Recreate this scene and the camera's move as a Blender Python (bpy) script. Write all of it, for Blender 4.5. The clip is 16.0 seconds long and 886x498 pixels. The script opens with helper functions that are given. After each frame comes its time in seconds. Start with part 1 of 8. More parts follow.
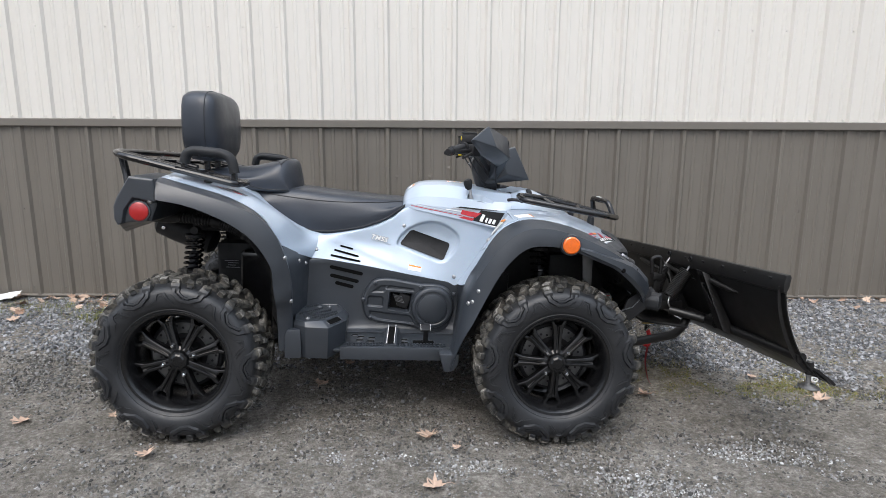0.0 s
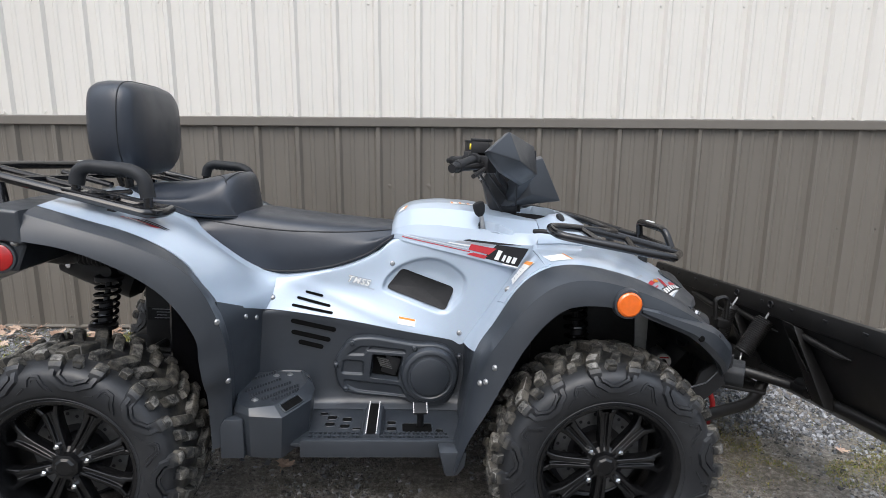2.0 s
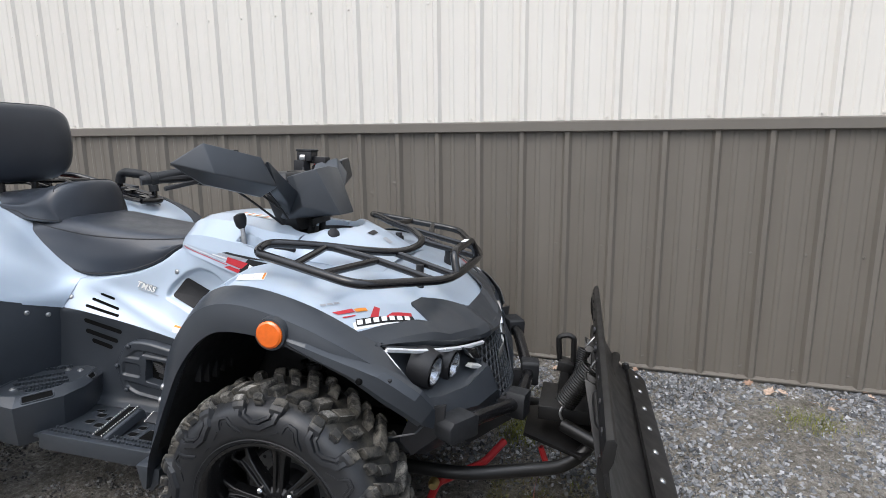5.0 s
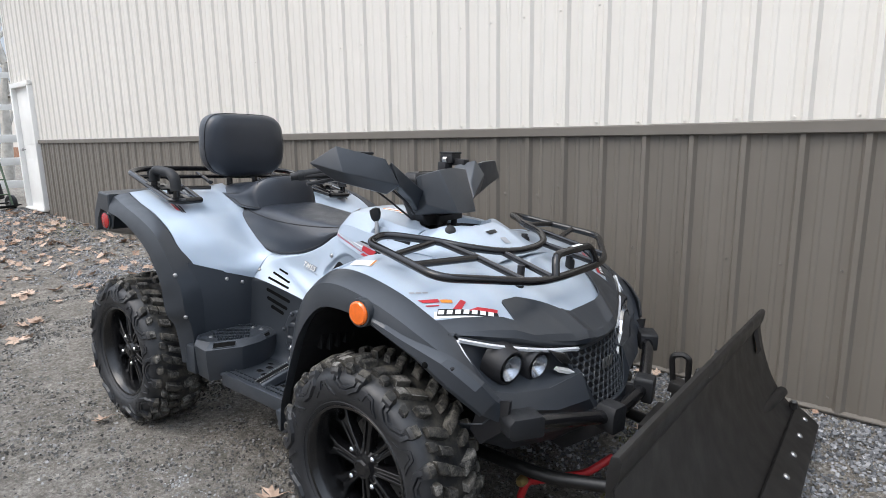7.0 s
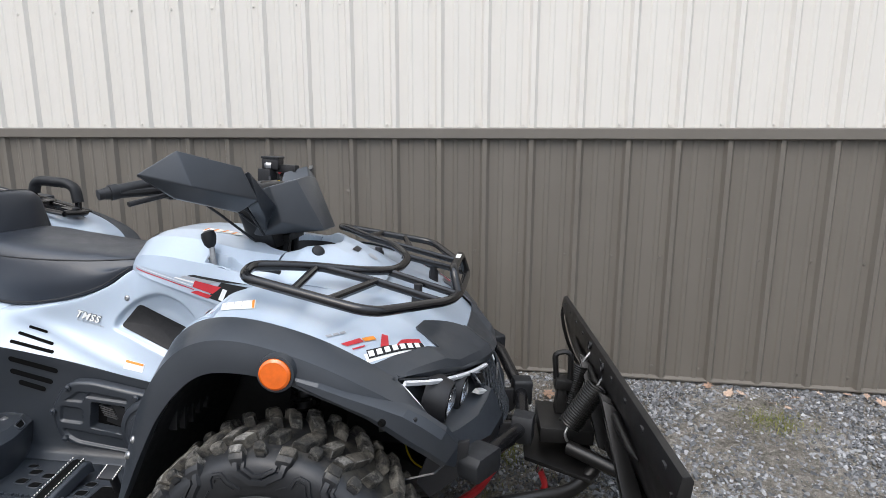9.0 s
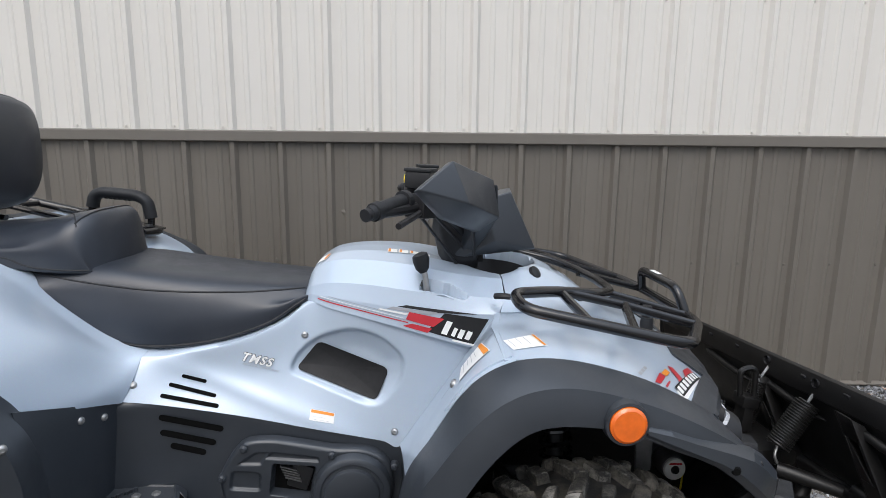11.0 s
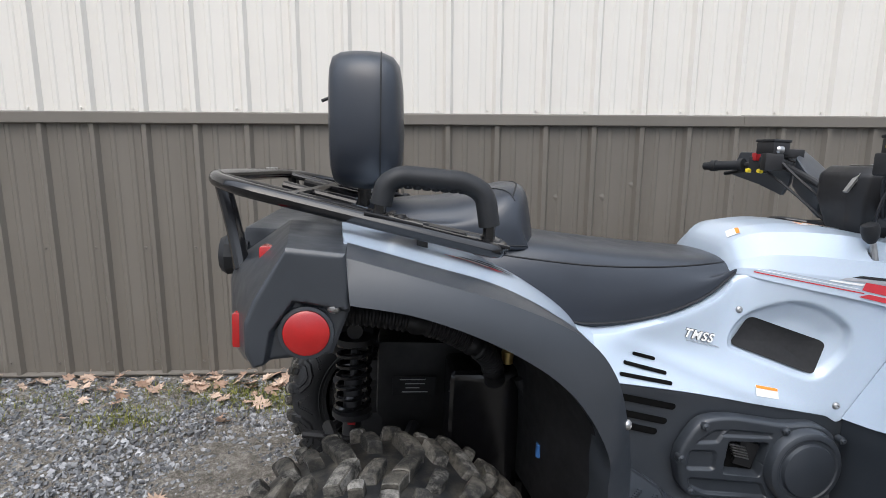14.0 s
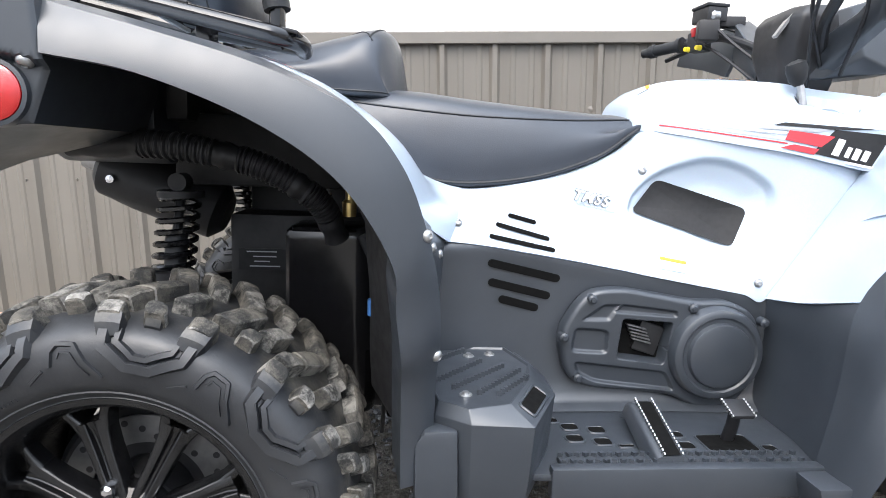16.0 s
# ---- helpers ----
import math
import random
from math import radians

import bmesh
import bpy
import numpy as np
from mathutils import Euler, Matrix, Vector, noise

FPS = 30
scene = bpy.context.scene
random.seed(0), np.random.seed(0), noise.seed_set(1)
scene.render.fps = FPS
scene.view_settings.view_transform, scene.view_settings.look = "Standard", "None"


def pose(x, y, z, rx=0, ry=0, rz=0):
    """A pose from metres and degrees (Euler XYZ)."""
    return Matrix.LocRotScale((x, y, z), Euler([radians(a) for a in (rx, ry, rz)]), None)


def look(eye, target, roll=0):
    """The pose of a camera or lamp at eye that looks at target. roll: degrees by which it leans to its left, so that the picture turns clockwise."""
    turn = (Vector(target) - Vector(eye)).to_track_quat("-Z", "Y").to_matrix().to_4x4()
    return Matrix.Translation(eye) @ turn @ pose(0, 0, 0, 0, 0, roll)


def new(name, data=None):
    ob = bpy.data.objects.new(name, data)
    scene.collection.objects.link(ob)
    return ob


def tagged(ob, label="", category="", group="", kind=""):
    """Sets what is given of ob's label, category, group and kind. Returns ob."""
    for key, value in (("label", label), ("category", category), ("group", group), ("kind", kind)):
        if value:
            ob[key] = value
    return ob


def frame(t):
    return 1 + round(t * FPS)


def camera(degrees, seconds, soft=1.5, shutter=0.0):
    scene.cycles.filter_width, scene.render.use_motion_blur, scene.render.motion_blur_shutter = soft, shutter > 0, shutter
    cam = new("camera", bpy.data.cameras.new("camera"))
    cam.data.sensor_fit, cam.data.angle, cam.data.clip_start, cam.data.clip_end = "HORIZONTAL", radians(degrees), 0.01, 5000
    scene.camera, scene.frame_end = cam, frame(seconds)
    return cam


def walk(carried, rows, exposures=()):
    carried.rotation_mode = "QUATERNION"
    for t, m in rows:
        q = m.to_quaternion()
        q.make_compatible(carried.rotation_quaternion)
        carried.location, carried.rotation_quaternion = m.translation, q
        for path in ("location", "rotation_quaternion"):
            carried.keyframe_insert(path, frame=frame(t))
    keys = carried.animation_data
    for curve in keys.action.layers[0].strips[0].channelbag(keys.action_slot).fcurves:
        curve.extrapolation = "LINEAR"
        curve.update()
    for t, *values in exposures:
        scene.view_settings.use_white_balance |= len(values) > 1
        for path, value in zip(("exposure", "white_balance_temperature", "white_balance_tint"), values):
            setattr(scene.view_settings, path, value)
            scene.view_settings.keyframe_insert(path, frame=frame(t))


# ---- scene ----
cam = camera(73.9, 16.0, soft=0.72)
PATH = [
    (0, (-0.006, -0.229, 1.184), (0.017, 1.736, 0.81), 0.3),
    (0.5, (-0.011, -0.083, 1.186), (0.012, 1.879, 0.802), 0.3),
    (1, (-0.027, 0.125, 1.19), (-0.001, 2.086, 0.796), 0.4),
    (1.5, (-0.043, 0.283, 1.206), (-0.019, 2.244, 0.813), 0.4),
    (2, (0.006, 0.466, 1.233), (0.018, 2.425, 0.832), 0.4),
    (2.5, (0.099, 0.605, 1.242), (0.1, 2.564, 0.84), 0.2),
    (3, (0.238, 0.746, 1.223), (0.225, 2.705, 0.821), 0.1),
    (3.5, (0.446, 0.804, 1.239), (0.411, 2.762, 0.835), -0.1),
    (3.7, (0.569, 0.781, 1.241), (0.527, 2.741, 0.846), 0.1),
    (5.8, (1.589, 0.91, 1.253), (0.479, 2.528, 0.869), -1.4),
    (6, (1.632, 0.94, 1.249), (0.429, 2.492, 0.868), -1.3),
    (6.5, (1.687, 0.968, 1.26), (0.384, 2.435, 0.873), -1.1),
    (7, (1.678, 0.946, 1.249), (0.379, 2.419, 0.874), -0.9),
    (7.5, (1.582, 0.888, 1.232), (0.471, 2.509, 0.86), -0.6),
    (8, (1.449, 0.868, 1.275), (0.661, 2.665, 0.883), -0.5),
    (8.2, (1.361, 0.865, 1.268), (0.693, 2.708, 0.87), -0.4),
    (10.3, (0.472, 0.978, 1.262), (0.397, 2.941, 0.887), 0.4),
    (10.5, (0.381, 0.991, 1.256), (0.326, 2.954, 0.878), 0.4),
    (11, (0.174, 1.0, 1.27), (0.186, 2.965, 0.895), 0.6),
    (11.5, (-0.015, 1.019, 1.282), (0.052, 2.981, 0.899), 0.6),
    (12, (-0.231, 1.075, 1.269), (-0.114, 3.035, 0.889), 0.7),
    (12.5, (-0.412, 1.102, 1.273), (-0.27, 3.061, 0.895), 0.6),
    (13, (-0.617, 1.091, 1.268), (-0.47, 3.05, 0.892), 0.5),
    (13.5, (-0.808, 1.078, 1.272), (-0.666, 3.037, 0.891), 0.4),
    (14, (-0.915, 1.061, 1.195), (-0.812, 3.023, 0.817), 0.3),
    (14.5, (-0.935, 1.06, 1.052), (-0.875, 3.023, 0.674), 0.4),
    (15, (-0.885, 1.115, 0.926), (-0.837, 3.079, 0.553), 0.1),
    (15.5, (-0.726, 1.164, 0.877), (-0.713, 3.13, 0.51), -0.3),
    (16, (-0.552, 1.172, 0.861), (-0.545, 3.138, 0.494), -0.3),
]
EXPOSURES = [(0.0, 0.1), (3.5, 0.12), (8.2, 0.18), (10.3, -0.08), (11.0, -0.15), (12.0, -0.27), (12.5, -0.25), (13.0, -0.12), (13.5, -0.03), (14.0, 0.12), (14.5, 0.42), (15.0, 0.9), (16.0, 1.2)]
walk(cam, [(t, look(eye, target, roll)) for t, eye, target, roll in PATH], EXPOSURES)

# ---- world and light: an overcast day ----
world = bpy.data.worlds.new("world")
scene.world = world
world.use_nodes = True
wn, wl = world.node_tree.nodes, world.node_tree.links
sky = wn.new("ShaderNodeTexSky")
sky.sky_type = "NISHITA"
sky.sun_disc = False
sky.sun_elevation, sky.sun_rotation = radians(50), radians(200)
sky.air_density, sky.dust_density, sky.ozone_density = 1.0, 6.0, 1.0
haze = wn.new("ShaderNodeMix")
haze.data_type = "RGBA"
haze.inputs[0].default_value = 0.75
haze.inputs[7].default_value = (6.75, 7.5, 8.7, 1)
wl.new(sky.outputs[0], haze.inputs[6])
# an overcast vault: far brighter overhead than at the horizon
up = wn.new("ShaderNodeSeparateXYZ")
wl.new(wn.new("ShaderNodeTexCoord").outputs["Generated"], up.inputs[0])
vault = wn.new("ShaderNodeMapRange")
vault.inputs[1].default_value, vault.inputs[2].default_value, vault.inputs[3].default_value, vault.inputs[4].default_value = 0.0, 1.0, 0.30, 1.95
wl.new(up.outputs[2], vault.inputs[0])
cloud = wn.new("ShaderNodeVectorMath")
cloud.operation = "SCALE"
wl.new(haze.outputs[2], cloud.inputs[0])
wl.new(vault.outputs[0], cloud.inputs["Scale"])
wl.new(cloud.outputs[0], wn["Background"].inputs[0])
wn["Background"].inputs[1].default_value = 0.19
sun = new("sun", bpy.data.lights.new("sun", "SUN"))
sun.data.energy, sun.data.angle, sun.data.color = 1.3, radians(40), (1.0, 0.97, 0.93)
sun.matrix_world = look((0, 0, 10), (1.2, 5.5, 0))


# ---- materials ----
class Nodes:
    """A node material with a Principled shader and a few shortcuts."""

    def __init__(self, name, rough=0.5, metal=0.0, spec=0.5):
        self.m = bpy.data.materials.new(name)
        self.m.use_nodes = True
        self.n, self.l = self.m.node_tree.nodes, self.m.node_tree.links
        self.p = self.n["Principled BSDF"]
        self.set("Roughness", rough), self.set("Metallic", metal), self.set("Specular IOR Level", spec)
        self.co = self.n.new("ShaderNodeTexCoord").outputs["Object"]
        self.height = None

    def set(self, socket, value):
        if isinstance(value, (int, float)):
            self.p.inputs[socket].default_value = value
        elif isinstance(value, tuple):
            self.p.inputs[socket].default_value = (*value, 1)
        else:
            self.l.new(value, self.p.inputs[socket])
        return self

    def noise(self, scale, detail=4, rough=0.55, stretch=(1, 1, 1)):
        mp = self.n.new("ShaderNodeMapping")
        mp.inputs["Scale"].default_value = stretch
        self.l.new(self.co, mp.inputs[0])
        t = self.n.new("ShaderNodeTexNoise")
        t.inputs["Scale"].default_value, t.inputs["Detail"].default_value, t.inputs["Roughness"].default_value = scale, detail, rough
        self.l.new(mp.outputs[0], t.inputs["Vector"])
        return t.outputs[0]

    def voronoi(self, scale, out="Color", feature="F1"):
        t = self.n.new("ShaderNodeTexVoronoi")
        t.feature = feature
        t.inputs["Scale"].default_value = scale
        self.l.new(self.co, t.inputs["Vector"])
        return t.outputs[out]

    def ramp(self, fac, *stops):
        r = self.n.new("ShaderNodeValToRGB")
        while len(r.color_ramp.elements) < len(stops):
            r.color_ramp.elements.new(0.5)
        for e, (at, c) in zip(r.color_ramp.elements, stops):
            e.position = at
            e.color = (c, c, c, 1) if isinstance(c, (int, float)) else (*c, 1)
        self.l.new(fac, r.inputs[0])
        return r.outputs[0]

    def mix(self, fac, a, b, mode="MIX"):
        x = self.n.new("ShaderNodeMix")
        x.data_type, x.blend_type = "RGBA", mode
        for i, v in ((0, fac), (6, a), (7, b)):
            if isinstance(v, (int, float)):
                x.inputs[i].default_value = v
            elif isinstance(v, tuple):
                x.inputs[i].default_value = (*v, 1)
            else:
                self.l.new(v, x.inputs[i])
        return x.outputs[2]

    def bump(self, height, strength=0.3, distance=0.002):
        b = self.n.new("ShaderNodeBump")
        b.inputs["Strength"].default_value, b.inputs["Distance"].default_value = strength, distance
        self.l.new(height, b.inputs["Height"])
        if self.height is not None:
            self.l.new(self.height, b.inputs["Normal"])
        self.height = b.outputs[0]
        self.l.new(self.height, self.p.inputs["Normal"])
        return self

    def random(self):
        return self.n.new("ShaderNodeObjectInfo").outputs["Random"]

    def island(self):
        return self.n.new("ShaderNodeNewGeometry").outputs["Random Per Island"]


def plain(name, colour, rough=0.5, metal=0.0, vary=0.12, scale=9.0, bump=0.0, bscale=400, spec=0.5, coat=0.0):
    k = Nodes(name, rough, metal, spec)
    lo = tuple(c * (1 - vary) for c in colour)
    hi = tuple(min(1, c * (1 + vary)) for c in colour)
    a = k.ramp(k.noise(scale, 5), (0.3, lo), (0.7, hi))
    k.set("Base Color", a)
    k.set("Roughness", k.ramp(k.noise(scale * 3.1, 4), (0.3, max(0.02, rough * 0.85)), (0.75, min(1, rough * 1.15))))
    if coat:
        k.set("Coat Weight", coat), k.set("Coat Roughness", 0.08)
    if bump:
        k.bump(k.noise(bscale, 2), bump, 0.001)
    return k.m


def plastic_material():
    """Moulded dark grey plastic with a fine grain and a little dust."""
    k = Nodes("dark_grey_plastic", 0.45, 0, 0.6)
    dust = k.noise(6, 6, 0.65)
    k.set("Base Color", k.ramp(dust, (0.3, (0.0220, 0.0262, 0.0325)), (0.75, (0.0315, 0.0365, 0.0440))))
    k.set("Roughness", k.ramp(k.noise(22, 5), (0.3, 0.30), (0.7, 0.42)))
    k.bump(k.noise(900, 2), 0.10, 0.0006)
    return k.m


def silver_material():
    """Silver-grey painted plastic under a clear coat."""
    k = Nodes("silver_paint", 0.34, 0.12, 0.5)
    flake = k.voronoi(900)
    base = k.ramp(k.noise(5, 5), (0.3, (0.385, 0.455, 0.540)), (0.7, (0.420, 0.490, 0.572)))
    k.set("Base Color", k.mix(0.06, base, flake, "OVERLAY"))
    k.set("Roughness", k.ramp(k.noise(14, 5), (0.3, 0.3), (0.75, 0.4)))
    k.set("Coat Weight", 0.6), k.set("Coat Roughness", 0.06)
    return k.m


def rubber_material():
    """Black rubber, dusty on the side, caked with dried mud out by the tread."""
    k = Nodes("tyre_rubber", 0.5, 0, 0.55)
    mul = k.n.new("ShaderNodeVectorMath")
    mul.operation = "MULTIPLY"
    mul.inputs[1].default_value = (1, 0, 1)
    k.l.new(k.co, mul.inputs[0])
    far = k.n.new("ShaderNodeVectorMath")
    far.operation = "LENGTH"
    k.l.new(mul.outputs[0], far.inputs[0])
    out = k.n.new("ShaderNodeMapRange")
    out.inputs[1].default_value, out.inputs[2].default_value = 0.284, 0.2965
    k.l.new(far.outputs["Value"], out.inputs[0])
    patchy = k.ramp(k.noise(16, 6, 0.7), (0.46, 0.0), (0.66, 1.0))
    film = k.ramp(k.noise(7, 6, 0.7), (0.40, 0.0), (0.72, 1.0))
    base = k.mix(film, (0.0082, 0.0092, 0.0114), (0.0205, 0.0215, 0.0235))
    caked = k.mix(k.noise(70, 4), (0.050, 0.046, 0.038), (0.115, 0.106, 0.087))
    k.set("Base Color", k.mix(k.mix(1.0, out.outputs[0], patchy, "MULTIPLY"), base, caked))
    k.set("Roughness", k.ramp(k.noise(30, 4), (0.3, 0.38), (0.7, 0.58)))
    k.bump(k.noise(260, 3), 0.25, 0.001)
    return k.m


def tread_material():
    """The tread blocks, rubbed with dried mud."""
    k = Nodes("muddy_tread", 0.85, 0, 0.25)
    mud = k.ramp(k.noise(24, 6, 0.75), (0.42, 0.0), (0.60, 1.0))
    tone = k.ramp(k.island(), (0.0, (0.075, 0.069, 0.059)), (0.6, (0.135, 0.126, 0.110)), (1.0, (0.26, 0.252, 0.236)))
    speck = k.mix(k.noise(160, 4, 0.7), (0.65, 0.64, 0.62), (1.35, 1.34, 1.32))
    k.set("Base Color", k.mix(mud, (0.026, 0.026, 0.025), k.mix(1.0, tone, speck, "MULTIPLY")))
    k.bump(k.noise(55, 5, 0.7), 0.7, 0.006)
    k.bump(k.noise(220, 4), 0.5, 0.002)
    return k.m


def vinyl_material():
    k = Nodes("black_vinyl", 0.42, 0, 0.5)
    k.set("Base Color", k.ramp(k.noise(7, 5), (0.3, (0.0170, 0.0212, 0.0295)), (0.7, (0.0245, 0.0295, 0.0390))))
    k.set("Roughness", k.ramp(k.noise(18, 4), (0.3, 0.29), (0.7, 0.40)))
    k.bump(k.voronoi(700, "Distance"), 0.22, 0.0006)
    return k.m


def siding_material(name, colour, dirt, amount):
    """Painted steel siding with faint rain streaks and dirt."""
    k = Nodes(name, 0.42, 0, 0.5)
    streak = k.ramp(k.noise(5, 5, 0.6, (1.6, 1, 0.09)), (0.35, 0.0), (0.85, amount))
    blot = k.ramp(k.noise(1.1, 5, 0.6), (0.35, 0.0), (0.8, amount * 0.8))
    base = k.mix(streak, colour, dirt)
    base = k.mix(blot, base, dirt)
    k.set("Base Color", k.mix(k.ramp(k.random(), (0, 0.0), (1, 0.07)), base, (0.3, 0.28, 0.25)))
    k.set("Roughness", k.ramp(k.noise(9, 4), (0.3, 0.36), (0.7, 0.52)))
    k.bump(k.noise(2.2, 3), 0.22, 0.02)
    k.bump(k.noise(60, 3), 0.08, 0.001)
    return k.m


def ground_material():
    """Trodden dirt and crushed stone, with moss by the shady strip."""
    k = Nodes("dirt_ground", 0.95, 0, 0.25)
    fine = k.ramp(k.noise(55, 6, 0.75), (0.30, (0.075, 0.071, 0.065)), (0.5, (0.180, 0.172, 0.160)), (0.68, (0.36, 0.35, 0.33)))
    broad = k.ramp(k.noise(1.7, 6, 0.6), (0.35, (1.10, 1.07, 1.03)), (0.7, (1.58, 1.55, 1.51)))
    grit = k.ramp(k.voronoi(150, "Distance"), (0.06, (0.42, 0.42, 0.41)), (0.3, (0.14, 0.13, 0.115)))
    base = k.mix(0.28, fine, grit)
    clod = k.ramp(k.noise(11, 6, 0.7), (0.36, (0.72, 0.70, 0.67)), (0.55, (1.0, 0.99, 0.97)), (0.68, (1.25, 1.24, 1.22)))
    base = k.mix(1.0, base, clod, "MULTIPLY")
    base = k.mix(1.0, base, broad, "MULTIPLY")
    at = k.n.new("ShaderNodeSeparateXYZ")
    k.l.new(k.co, at.inputs[0])
    along = k.n.new("ShaderNodeMapRange")
    along.inputs[1].default_value, along.inputs[2].default_value = 0.85, 1.35
    k.l.new(at.outputs["X"], along.inputs[0])
    over = k.ramp(at.outputs["Y"], (0.0, 0.0), (0.5, 0.0), (1.0, 0.0))
    wide = over.node.color_ramp
    for e, (where, c) in zip([*wide.elements, wide.elements.new(0.9)], ((0.0, 0.0), (0.30, 0.0), (0.52, 1.0), (0.78, 0.0))):
        e.position, e.color = where, (c, c, c, 1)
    lift = k.n.new("ShaderNodeMapRange")
    lift.inputs[1].default_value, lift.inputs[2].default_value = 2.1, 3.1
    k.l.new(at.outputs["Y"], lift.inputs[0])
    k.l.new(lift.outputs[0], over.node.inputs[0])
    grown = k.mix(1.0, k.mix(1.0, over, along.outputs[0], "MULTIPLY"), k.ramp(k.noise(4.5, 6, 0.7), (0.36, 0.0), (0.58, 1.0)), "MULTIPLY")
    moss = k.mix(k.noise(70, 5, 0.7), (0.085, 0.080, 0.032), (0.235, 0.215, 0.095))
    base = k.mix(grown, base, moss)
    k.set("Base Color", base)
    k.bump(k.noise(14, 7, 0.75), 0.9, 0.035)
    k.bump(k.noise(48, 6, 0.75), 1.0, 0.016)
    k.bump(k.voronoi(130, "Distance"), 0.5, 0.006)
    return k.m


def stone_material(name, lo, mid, hi):
    k = Nodes(name, 0.85, 0, 0.3)
    c = k.ramp(k.island(), (0.0, lo), (0.55, mid), (1.0, hi))
    k.set("Base Color", k.mix(k.ramp(k.noise(60, 4), (0.35, 0.0), (0.7, 0.45)), c, tuple(v * 0.6 for v in mid)))
    k.bump(k.noise(160, 3), 0.4, 0.002)
    return k.m


def leaf_material(name, lo, hi):
    k = Nodes(name, 0.75, 0, 0.25)
    c = k.ramp(k.island(), (0.0, lo), (1.0, hi))
    k.set("Base Color", k.mix(k.ramp(k.noise(50, 4), (0.4, 0.0), (0.75, 0.55)), c, tuple(v * 0.5 for v in lo)))
    k.bump(k.noise(90, 3), 0.4, 0.002)
    return k.m


